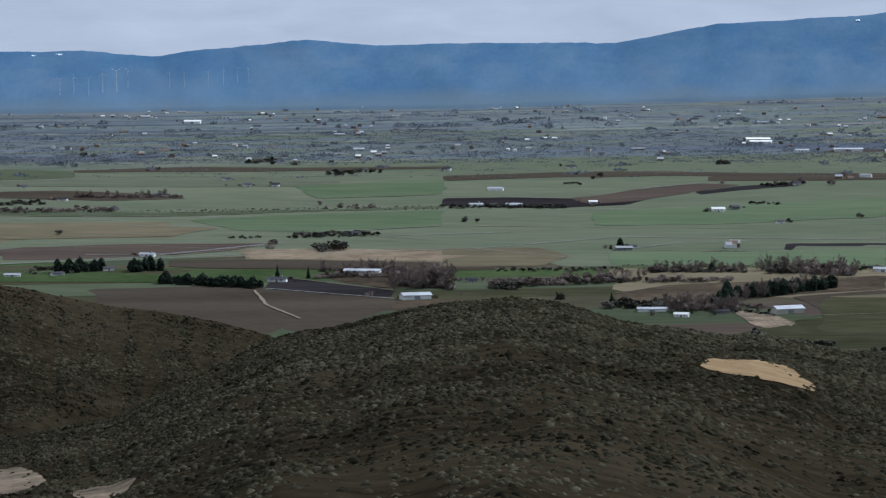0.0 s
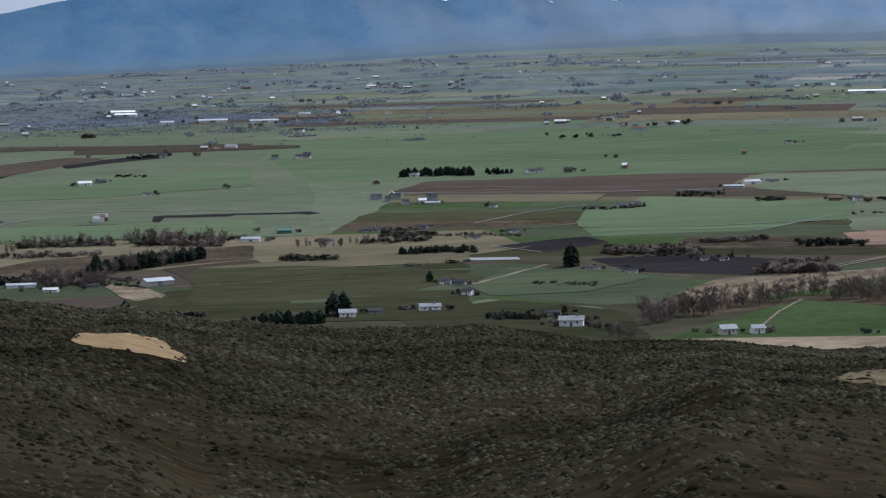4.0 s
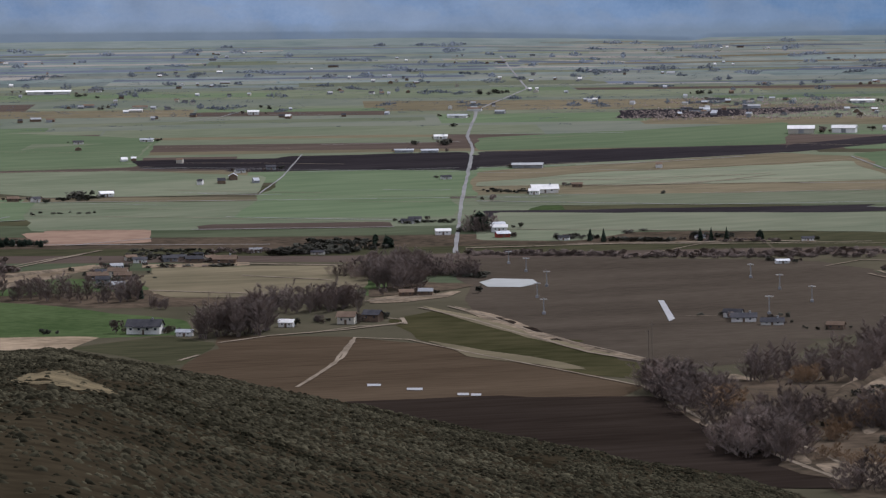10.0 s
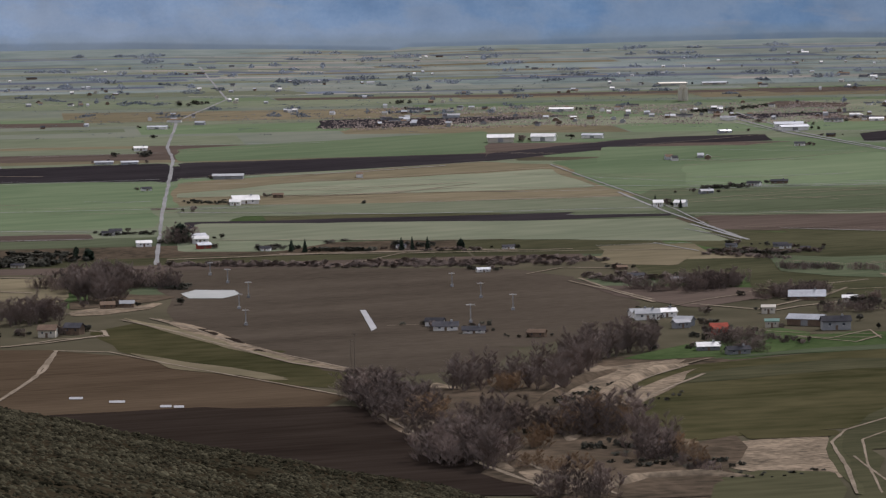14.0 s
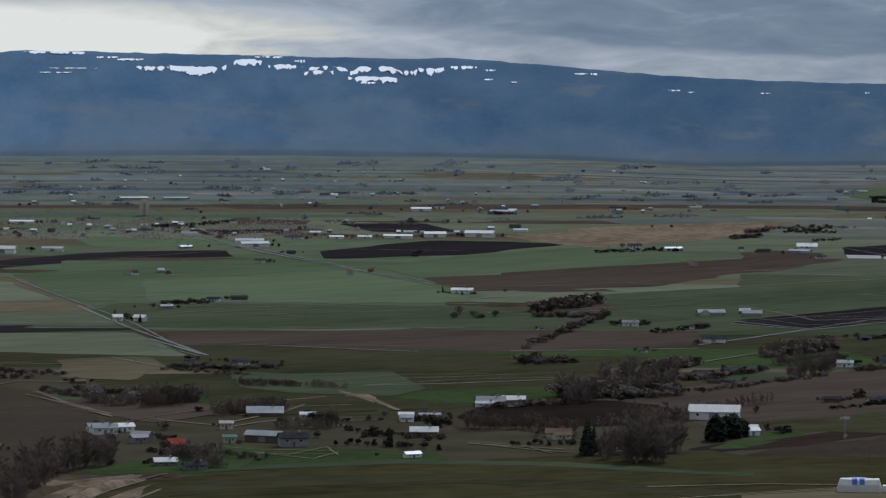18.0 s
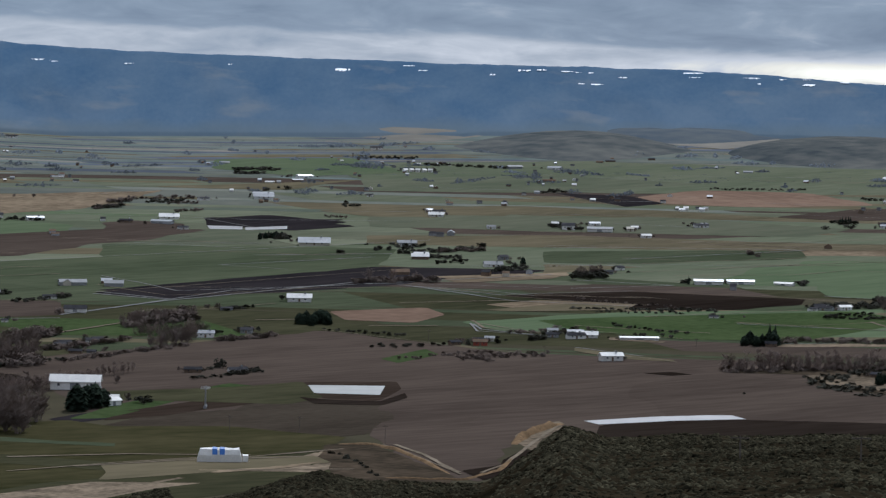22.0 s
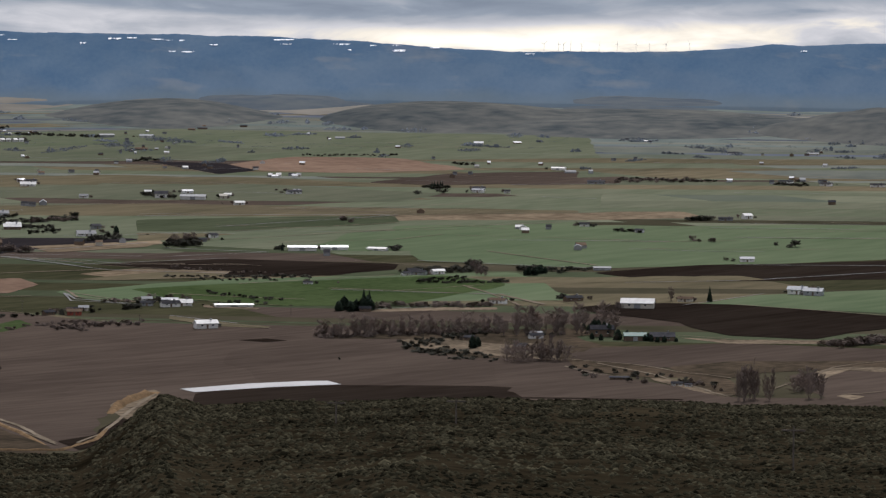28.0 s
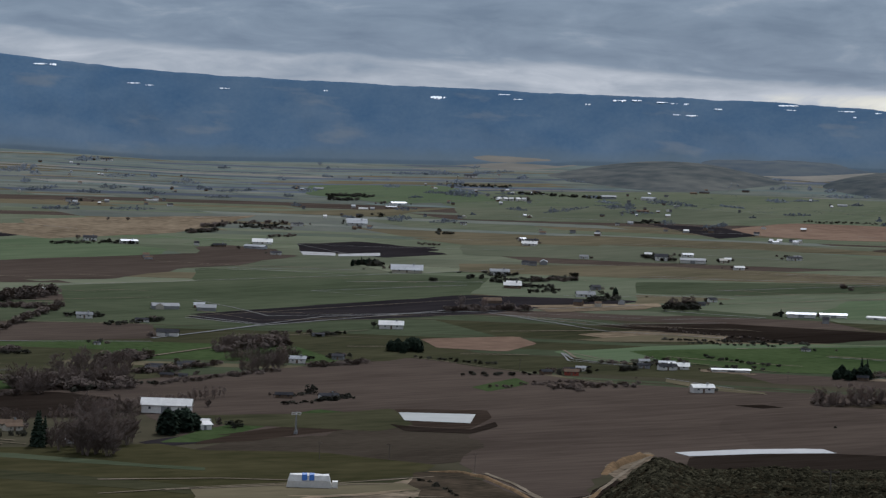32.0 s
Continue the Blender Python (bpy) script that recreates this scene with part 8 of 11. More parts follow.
# shed under a white tarpaulin
tarp_shed(996.7, 1233.1, 18.3, 5.6)
tree("cedar", 1798.6, 1910.8, 6.4)
tree("conifer", 1805.6, 1765.1, 5.5)
tree("bare", 1654.1, 1899.2, 8, 1.4)
tree("bare", 1665.3, 1889.9, 6.6, 1.4)
tree("bare", 1676.5, 1880.5, 5.8, 1.5)
tree("small", 1993.6, 2316.1, 4)
tree("conifer", 1779.2, 2150.5, 5.7)
tree("small", 1447.7, 1579.4, 4.3)
grove("conifer", 1444.3, 1717.6, 1461.9, 1712.1, 10, 8.8, 15)
grove("bare", 1777.7, 1838.5, 1795.6, 1833, 8, 8.1, 12)
grove("conifer", 1573.6, 1496.4, 1590.6, 1485.8, 8, 10.7, 12)
grove("shrub", 1464.1, 1348.7, 1450.6, 1273.1, 26, 2.8, 40)
grove("small", 1772.2, 2151.7, 1791.1, 2147.7, 7, 6.1, 12)
grove("conifer", 2200.7, 1996.8, 2211.8, 1992.5, 5, 6, 12)
grove("small", 2003.6, 2102.5, 2004.4, 2073.1, 8, 5.9, 12)
grove("small", 1778.8, 1983.7, 1796.5, 1968.8, 9, 5, 12)
grove("small", 1811.2, 2055.6, 1828, 2041.6, 7, 5.5, 12)
grove("bare", 1351.8, 1761.7, 1410.4, 1770.2, 18, 8.2, 12)
grove("small", 1464.3, 1804.6, 1483, 1805.8, 5, 3.4, 12)
grove("small", 1491.8, 1578.6, 1505.5, 1579.4, 4, 5.7, 12)
grove("twiggy", 1679.3, 1736.6, 1695, 1654.4, 12, 2.8, 12)
grove("small", 1798.7, 2382.1, 1828.3, 2382.6, 6, 5.6, 12)
grove("twiggy", 1870.3, 2429.5, 1919.2, 2408.9, 12, 4.7, 12)
grove("small", 2322.6, 2248.4, 2380.6, 2194.7, 18, 3.3, 12)
grove("small", 2359.9, 2120.1, 2365.8, 2101.2, 5, 3.7, 12)
grove("small", 2101.8, 2590.3, 2131, 2572.1, 8, 4.4, 12)
grove("small", 2259.3, 2617.3, 2301.9, 2582.6, 14, 4, 12)
grove("small", 2270, 2539.3, 2308.4, 2472.3, 14, 4.4, 12)
grove("small", 1978.2, 2304.9, 1988.4, 2296.6, 4, 4, 12)
grove("twiggy", 1915, 2250.9, 1919.7, 2230.2, 5, 3.4, 12)
grove("small", 1147.8, 1609.6, 1208.6, 1643.7, 14, 6.6, 12)
grove("twiggy", 1398.5, 1541.4, 1400.8, 1508.3, 8, 3.6, 12)
grove("twiggy", 1233.1, 1671.4, 1301.8, 1691.2, 16, 6, 12)
grove("small", 1236.3, 1523.6, 1267.1, 1538.3, 6, 4.1, 12)
grove("small", 1634.2, 1675.3, 1677.9, 1637.7, 12, 2.7, 12)
grove("bare", 1779.7, 1579.8, 1784.8, 1575.2, 3, 6.9, 12)
grove("small", 1729, 1579.5, 1764.4, 1570.7, 8, 3.1, 12)
grove("thicket", 1092.6, 1511.3, 1120.6, 1518.9, 6, 9.2, 12)
pole(1073.7, 1322, 8.1)
pole(1101.2, 1308.3, 7.4)
pole(1099.7, 1250.6, 8.7)
pole(1441.4, 1604.9, 6.9)
pole(1441.2, 1513.2, 6)
pole(1541.2, 1499.8, 5.6)
wind_machine(1136.6, 1416.9, 9.2)
field("bank", 1172.5, 1249.5, 1231.9, 1284.6, 1224.5, 1271, 1134.3, 1196.5)
field("sheet", 1794.1, 2238.1, 1811.8, 2219.6, 1798.1, 2202.8, 1780.3, 2217.5)
field("sheet", 1808.8, 2212.6, 1842.3, 2205.9, 1828.5, 2189.4, 1797.9, 2199.2)
tree("twiggy", 1755.7, 1391.8, 2.7, 0.8)
house(1751.5, 1395.3, 10.3, 3.8, 1.7, -14, walls="cream", roof="brown", pitch=0.31)
tree("twiggy", 1841, 1372.5, 5.5, 1.2)
house(1829.2, 1375.2, 13.2, 6, 2.8, -14, roof="tin", pitch=0.31)
tree("twiggy", 1828.2, 1371.1, 3.1, 1.2)
house(1830.4, 1364.7, 13.2, 5.6, 2.6, -14, walls="tin", roof="tin", pitch=0.31)
tree("twiggy", 2191.3, 1700.2, 3.5, 0.8)
house(2191.2, 1692, 8, 4.7, 2.2, 35, roof="white", pitch=0.31)
tree("twiggy", 2171, 1705.2, 2.3, 0.9)
house(2170.9, 1694.8, 11.9, 4.2, 1.4, 0, walls="grey", pitch=0.23)
tree("small", 1958.7, 1522.6, 2, 1.3)
house(1962.9, 1515.3, 10.7, 4.2, 1.9, 8, roof="tin", pitch=0.31)
tree("small", 1766, 1605.6, 2.3)
house(1769.3, 1599.2, 10.3, 4, 1.9, 35, roof="white", pitch=0.31)
tree("small", 1754.4, 1611.9, 2.7, 1.1)
house(1758.2, 1605.4, 13.8, 4.8, 1.7, -26, walls="grey", pitch=0.23)
house(1860, 1546.7, 12.6, 4.4, 1.3, 8, walls="tin", roof="grey", name="shed", pitch=0.19)
house(1708.5, 1441.6, 13.6, 4.7, 1.9, 35, walls="brown", pitch=0.27)
tree("small", 1663.7, 1469.9, 2.4, 1.2)
house(1668.1, 1462, 11.5, 4.2, 1.9, -26, roof="brown", pitch=0.31)
tree("small", 1565.5, 1292.3, 3.9, 0.9)
house(1570.4, 1283.7, 13.5, 5.3, 2.5, 8, walls="brown", roof="green", name="barn", pitch=0.31)
tree("small", 1601.6, 1324, 3.7)
tree("small", 1593.7, 1331.4, 2.8, 0.8)
tree("twiggy", 1550.5, 1322.8, 2.4)
tree("twiggy", 1549.8, 1322.1, 3.4, 0.9)
house(1541.8, 1325.7, 8.8, 3.8, 1.8, 22, pitch=0.31)
tree("twiggy", 2065.9, 1741.9, 3, 1.1)
house(2070.2, 1737.2, 7.8, 3.6, 1.6, -14, pitch=0.31)
tree("twiggy", 2066.2, 1693, 2.4)
house(2063.2, 1683.5, 6.9, 3.5, 1.6, -26, pitch=0.31)
tree("small", 2197.6, 1958.5, 2.4, 0.8)
house(2203.5, 1952.1, 11.1, 3.9, 1.8, -26, roof="tin", pitch=0.31)
tree("twiggy", 2219.8, 1942.5, 2.1, 1.1)
house(2215.5, 1934.3, 5.1, 3.3, 1.5, 8, pitch=0.31)
tree("small", 2381.1, 2038, 1.8, 1.2)
house(2383.8, 2027.5, 13.6, 4.7, 1.4, -26, roof="white", name="shed", pitch=0.19)
tree("small", 1423, 1132, 1.8, 1.2)
tree("twiggy", 1421.4, 1132.5, 1.4, 0.9)
house(1417.6, 1133.7, 6.3, 2.4, 1.2, -6, pitch=0.31)
tree("twiggy", 1419.7, 1125.3, 1.3)
house(1417.1, 1126.6, 3.7, 1.7, 1.2, -14, pitch=0.31)
tree("twiggy", 1427, 1164.8, 1.4, 1.1)
tree("twiggy", 1427.5, 1164.5, 1.1, 1.1)
house(1418.9, 1168.9, 10.6, 3.7, 1.2, 0, walls="brown", pitch=0.14)
tree("twiggy", 1488.6, 1297.8, 3.2, 0.8)
tree("twiggy", 1499.4, 1291.1, 3.4, 1.1)
house(1493.2, 1293.3, 7.4, 4.4, 2.1, -26, walls="brown", pitch=0.31)
house(2319.2, 1935.2, 15.7, 5.5, 1.6, -6, walls="grey", pitch=0.19)
house(2427.3, 1799.3, 11.3, 4, 1.6, -26, pitch=0.26)
tree("small", 2436.1, 1832.7, 3.1, 1.1)
house(2421, 1832.5, 13.2, 4.6, 1.6, -14, pitch=0.23)
tree("twiggy", 2455.4, 1762, 2, 1.2)
house(2447.2, 1765.9, 13.1, 4.6, 1.6, 8, pitch=0.23)
house(1750, 1607.3, 6.9, 3.1, 1.4, 35, pitch=0.31)
tree("twiggy", 1698.8, 1400.7, 4.8, 1.1)
tree("twiggy", 1696.4, 1396.6, 4.1)
house(1703.6, 1390.7, 17.8, 7, 3.2, -6, walls="cream", roof="white", name="barn", windows=2, label="cream barn with a bright white roof", pitch=0.31)
tree("conifer", 1759.8, 1384.6, 9.1)
tree("bare", 1749.2, 1403.8, 7.8)
tree("bare", 1392.8, 1062.1, 11.1, wide=0.6)
tree("bare", 1414, 1056, 14.3, wide=0.6)
tree("bare", 1417.8, 1052.5, 10.2, wide=0.6)
tree("small", 1393.6, 1323, 1.4)
grove("small", 2156.4, 1712.1, 2165.4, 1703.1, 7, 6, 12)
grove("bare", 1798.6, 1597.5, 1803.7, 1592.7, 3, 7, 12)
grove("cedar", 1803, 1559.8, 1820.9, 1557, 7, 5.9, 12)
grove("small", 2198, 1997.2, 2209.7, 1986.3, 7, 5.2, 12)
grove("shrub", 1460.3, 1340.8, 1441.4, 1281.7, 18, 2.5, 40)
grove("bare", 1382.7, 1071.5, 1393.1, 1068.6, 6, 18.7, 15, wide=0.5)
grove("small", 2072.1, 1743.9, 2074.5, 1730.6, 4, 3.5, 12)
grove("small", 2058.4, 1702.1, 2066.2, 1683.6, 6, 3.9, 12)
grove("conifer", 1573.4, 1281.2, 1581.7, 1265.3, 8, 4.7, 12)
grove("conifer", 1590.4, 1337.7, 1603.5, 1325.2, 7, 4.2, 12)
grove("small", 2358, 1944.6, 2393.2, 1877.1, 18, 4.4, 12)
grove("small", 2405.8, 1831.8, 2416.7, 1807.6, 8, 3.9, 12)
grove("shrub", 1635.9, 1696.5, 1701.2, 1636.6, 16, 2.7, 12)
grove("small", 1721.1, 1571.5, 1760.5, 1534.2, 14, 4, 12)
grove("small", 1840.6, 1562.3, 1853.2, 1550.2, 6, 3.5, 12)
grove("twiggy", 1616.6, 1200.5, 1655.4, 1183, 12, 6.4, 12)
grove("conifer", 1589.6, 1494, 1594.2, 1489.7, 3, 10.7, 12)
grove("twiggy", 1449.7, 1169.8, 1411.7, 1099.2, 8, 3.7, 12)
# buttes, turbines and far scatter
turbine(49.39, 4440, 0.162, 8.4, 48)
turbine(49.60, 4440, 0.163, 8.4, 110)
turbine(49.67, 4440, 0.163, 8.4, 48)
turbine(49.77, 4440, 0.164, 8.4, 16)
turbine(49.93, 4440, 0.164, 8.4, 42)
turbine(50.18, 4440, 0.165, 8.4, 21)
turbine(50.44, 4440, 0.167, 8.4, 15)
turbine(50.71, 4440, 0.168, 8.4, 16)
turbine(50.90, 4440, 0.169, 8.4, 63)
turbine(51.14, 4440, 0.171, 8.4, 35)
turbine(51.48, 4440, 0.179, 8.4, 94)
turbine(-5.48, 3690, -0.610, 6.6, 46)
turbine(-5.28, 3690, -0.587, 6.6, 109)
turbine(-5.07, 3690, -0.604, 6.6, 51)
turbine(-4.87, 3690, -0.573, 9.4, 114)
turbine(-4.67, 3690, -0.565, 11.3, 56)
turbine(-4.51, 3690, -0.510, 7.5, 82)
turbine(-3.91, 3690, -0.512, 5.6, 30)
turbine(-3.70, 3690, -0.497, 5.6, 92)
turbine(-3.36, 3690, -0.499, 5.6, 46)
turbine(-3.14, 3690, -0.483, 6.6, 3)
turbine(-2.94, 3690, -0.452, 5.6, 66)
turbine(-2.78, 3690, -0.453, 4.7, 92)
# woods and belts use the haze-tinted tones, palest for the farthest
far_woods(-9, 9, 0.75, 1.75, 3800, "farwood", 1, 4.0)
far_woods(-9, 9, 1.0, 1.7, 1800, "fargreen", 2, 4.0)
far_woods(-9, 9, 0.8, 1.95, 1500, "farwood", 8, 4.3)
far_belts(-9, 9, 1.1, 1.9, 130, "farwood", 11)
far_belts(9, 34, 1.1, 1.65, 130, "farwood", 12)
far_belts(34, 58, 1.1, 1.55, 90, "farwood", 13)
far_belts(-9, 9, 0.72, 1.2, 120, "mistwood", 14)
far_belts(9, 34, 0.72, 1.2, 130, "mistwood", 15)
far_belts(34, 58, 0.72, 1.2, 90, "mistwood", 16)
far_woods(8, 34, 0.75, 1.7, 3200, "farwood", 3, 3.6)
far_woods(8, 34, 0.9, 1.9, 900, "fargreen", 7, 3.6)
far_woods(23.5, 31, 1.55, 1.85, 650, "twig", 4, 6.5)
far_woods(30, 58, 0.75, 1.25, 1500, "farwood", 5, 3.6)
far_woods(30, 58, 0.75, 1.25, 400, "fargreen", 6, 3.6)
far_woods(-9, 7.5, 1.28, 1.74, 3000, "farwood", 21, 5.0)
far_trees(-8, 9, 1.6, 3.0, 60, tall=5.5)
far_trees(8, 34, 1.4, 3.0, 70, tall=5.5)
far_trees(34, 58, 1.4, 2.9, 45, tall=5.5)
farmsteads(-9, 9, 0.85, 1.7, 120)
farmsteads(8, 34, 0.8, 1.8, 140)
farmsteads(34, 58, 0.85, 1.7, 95)
farmsteads(24.5, 29.5, 1.55, 1.8, 26)
farmsteads(-6, 34, 1.9, 3.0, 18)
farmsteads(34, 57, 1.9, 3.0, 12)
lanes(-9, 57, 0.85, 1.7, 110)
lanes(-9, 57, 1.6, 3.0, 150)
lanes(33, 58, 1.1, 2.6, 50)
# tracks and lanes
road("dirt", 2.2, 649.4, 1734.4, 651.5, 1667.9, 647.1, 1590.1, 642.8, 1517.8, 648.9, 1467.9)
road("dirt", 1.8, 663.6, 1734.6, 662.7, 1675.5, 654.1, 1594.2, 653.4, 1483.8)
road("dirt", 1.8, 576.5, 1623.4, 595, 1603.4, 600.1, 1518, 606, 1442.6, 608.4, 1381.9)
road("dirt", 2.2, 608.4, 1381.9, 585, 1289.1, 562.4, 1198.4, 548.5, 1115, 542, 1069)
road("dirt", 2.2, 577.5, 1622.7, 542.3, 1541.3, 501, 1463.8)
road("dirt", 2.2, 565.1, 1650, 595.2, 1668.3, 617.9, 1668.5, 623.4, 1685.4, 617.6, 1700.7)
road("dirt", 2.7, 839.7, 1995.9, 897.4, 1959.4, 984.4, 1927.9)
road("dirt", 2.2, 917, 1789.8, 905.6, 1737.3, 898.5, 1677)
road("road", 2.2, 1159.1, 2206.8, 1127.9, 2089.8, 1086.2, 1914.6)
road("road", 2.7, 1496.5, 2653.4, 1457.4, 2493.1, 1443.2, 2340.4)
road("dirt", 1.8, 949.9, 2427, 1017.5, 2416.3, 1109.6, 2439.1, 1178.1, 2440.8)
road("dirt", 1.8, 1039.6, 2285.7, 1111.8, 2312.3)
road("dirt", 1.8, 989.8, 2296.2, 1039.6, 2285.7, 1110.6, 2252.3)
road("road", 1.8, 1202.8, 2198.3, 1323.7, 2146.9)
road("dirt", 2.2, 908.6, 1591.5, 939.4, 1608.2, 967.6, 1614.4, 989.6, 1605.7)
road("dirt", 1.8, 870.6, 1490.6, 878.4, 1456.5, 902.4, 1475.1)
road("dirt", 1.35, 743, 1206.1, 703.5, 1174.5, 680, 1144.3, 650.9, 1086.8, 616.7, 1023.3)
road("dirt", 0.9, 720.7, 1169.9, 693.1, 1146, 657, 1083, 623.2, 1019.3)
road("road", 1.8, 880.1, 2249.5, 991.5, 2164.2, 1134.8, 2109.7)
road("dirt", 2.2, 903, 1822.8, 934.6, 1843.3, 961.3, 1818.6)
road("dirt", 1.8, 742.1, 1639.9, 758.4, 1635.4)
road("dirt", 3.1, 635.6, 1773.1, 661.5, 1781.6, 682.6, 1784.1)
road("dirt", 1.8, 988.4, 1665, 1022.1, 1658.3)
road("dirt", 2.2, 951.7, 1577.9, 970.4, 1574.5)
road("dirt", 1.8, 427.7, 1757.5, 447.3, 1809.4, 471.4, 1860.8)
road("road", 1.4, 776, 2354.6, 823.1, 2450.1, 884.1, 2588.3)
road("dirt", 2.2, 489.5, 1442.8, 528.9, 1515.7, 574.7, 1616.8)
road("dirt", 2.7, 517.3, 1628.6, 546.5, 1647.3, 586.5, 1657.2, 619.4, 1674.6, 625.4, 1694.2)
road("road", 1.8, 390.6, 2325, 435.1, 2382.3)
road("road", 1.8, 353.9, 2537.9, 491.8, 2490.6, 576.3, 2472.4)
road("dirt", 2.7, 523.9, 2006.1, 594.1, 2079.4)
road("dirt", 3.6, 334.4, 1996.3, 388.3, 2080.9)
road("road", 1.8, 516.7, 2151.2, 605.4, 2107.4, 687.6, 2068.9)
road("dirt", 1.8, 416.7, 2282.8, 454.8, 2305.7)
road("road", 1.8, 713.1, 2228.5, 811.8, 2155.5)
road("dirt", 2.2, 479.8, 1564.9, 494, 1583)
road("road", 1.8, 584.3, 2112.7, 638.4, 2130.2)
road("road", 1.8, 569.7, 2681.3, 649.7, 2680.8)
road("dirt", 2.2, -103.4, 2181.9, -93.9, 2106.1, -73.4, 2032.9)
road("road", 1.8, -214.4, 2386.2, -164.2, 2393, -99, 2461.4)
road("road", 1.8, -259.2, 2332.3, -194.8, 2352.6, -96.6, 2399)
road("road", 1.8, -75.9, 2391.7, 22.7, 2422.8, 111.5, 2488.5, 273.1, 2458.3)
road("road", 1.8, -36.8, 2502.5, 41.5, 2521.1)
road("road", 1.8, 108.3, 2418.4, 136.8, 2437.5)
road("road", 1.8, 227.7, 2608.5, 287.9, 2591.6)
road("road", 2.7, 1102.9, 2011.6, 1086.7, 1921.1)
road("road", 2.7, 1477.9, 2640.5, 1450.1, 2499.7, 1442, 2391.8, 1430.6, 2221.2)
road("road", 1.8, 1211.4, 2209, 1320, 2148.6, 1390, 2092.6)
road("road", 2.7, 1356.2, 1824, 1455, 1857.7, 1633.3, 1886.7)
road("road", 2.2, 1447.9, 1914.9, 1463.3, 1863.4)
road("dirt", 5.4, 1049.2, 1711.5, 1043.7, 1673.2, 1027.2, 1623.6)
road("road", 2.2, 1076.6, 1736.7, 1128.4, 1720.6, 1182.9, 1712.2)
road("dirt", 2.7, 903.3, 1648.5, 915.5, 1606, 971.6, 1644.5)
road("dirt", 1.8, 866.7, 1486.5, 895.9, 1468.9)
road("dirt", 2.2, 972.4, 1478.6, 995, 1436.3)
road("dirt", 1.8, 1300.2, 2150.3, 1327.3, 2120)
road("dirt", 2.2, 1357.6, 2050.3, 1372.7, 2029.1, 1435.2, 2021.5)
road("road", 1.8, 1244.5, 1851.2, 1345.2, 1809.2)
road("dirt", 2.7, 1282.1, 1739.2, 1377.7, 1778)
road("dirt", 2.2, 1434.5, 1744.3, 1455.5, 1735)
road("dirt", 2.2, 1539.4, 1677.1, 1517.9, 1644, 1525.4, 1595.6)
road("road", 2.2, 1457, 1923.5, 1467.2, 1864.5)
road("road", 1.8, 1378.7, 1832, 1531, 1886.8, 1658.7, 1871.4, 1774.3, 1856.3)
road("road", 1.8, 1643.9, 1860.1, 1656.7, 1779)
road("dirt", 2.7, 977.4, 1204.4, 1021.6, 1179.6)
road("dirt", 2.2, 1011.9, 1239.5, 1070.9, 1243.8)
road("road", 1.8, 1689.5, 2057.4, 1776.7, 2016.3)
road("road", 1.8, 1627.3, 2017.7, 1752.1, 2005.9)
road("dirt", 1.8, 1417.8, 1807.3, 1506.6, 1813)
road("dirt", 2.2, 1651.1, 1830.5, 1661.3, 1789.1)
road("dirt", 2.2, 1468.3, 1685.7, 1502.4, 1665.6)
road("road", 1.8, 1884.1, 1904.1, 2035.9, 1876.4)
road("dirt", 1.8, 1957.6, 2001.4, 2122.3, 1864.1)
road("dirt", 2.7, 1101.4, 1246, 1083.8, 1208.2, 1048.2, 1148.2)
road("dirt", 2.2, 1055.1, 1142.4, 1085.3, 1161.5, 1159, 1222.6, 1222.3, 1272.8)
road("dirt", 1.8, 1826.4, 1607.4, 1828.5, 1605.6)
road("dirt", 2.2, 1572, 1777, 1633.9, 1754, 1690.6, 1683.8)
road("road", 2.2, 1881.9, 1440.5, 1974.2, 1411.7)
road("dirt", 2.2, 1728.3, 1541.7, 1703.1, 1497.2, 1666.2, 1443.4)
road("road", 2.2, 1525.9, 1661.6, 1509.8, 1637.1, 1517.4, 1582.6)
road("dirt", 1.8, 1469.5, 1225, 1447.7, 1171.7, 1405.9, 1104.5)
road("dirt", 2.2, 1896.8, 1672.6, 1877.5, 1565.9)
road("dirt", 1.8, 2079.5, 1616, 2144.6, 1533.9)
road("dirt", 1.8, 1516.1, 1125.7, 1543.4, 1125.6, 1548.4, 1106.3)
road("dirt", 1.8, 2008.2, 1943.5, 2052.5, 1874.6)
road("road", 1.8, 1759.3, 1824.6, 1789.7, 1762.2)
road("dirt", 3.6, 1705.5, 1494.9, 1680.4, 1438.7)
field("bank", 1597.6, 1278.1, 1609.8, 1246.5, 1677.1, 1170.1, 1668.7, 1150.6, 1591.8, 1239.8)
field("bank", 673, 1347.6, 715.7, 1397.9, 786.2, 1438.5, 769.1, 1416.7, 706.7, 1356.6, 677.2, 1332.2)
field("bank", 640.2, 1399.7, 660.8, 1412.5, 654.9, 1364.5, 631.2, 1349.5)
field("bank", 572.3, 1270.7, 576.3, 1251, 562, 1188.9, 555.1, 1187.4, 560.1, 1229.9)
field("sheet", 517.7, 1441.8, 522.4, 1439.3, 519.4, 1431.1, 514.8, 1433.6)
field("sheet", 526, 1420.2, 531.3, 1417.3, 528.3, 1409.2, 523, 1412.1)
field("sheet", 536.2, 1392.8, 540, 1390.8, 536.9, 1382.9, 533.1, 1385)
field("sheet", 539.9, 1388.4, 543.3, 1386.6, 540.2, 1378.8, 536.9, 1380.6)
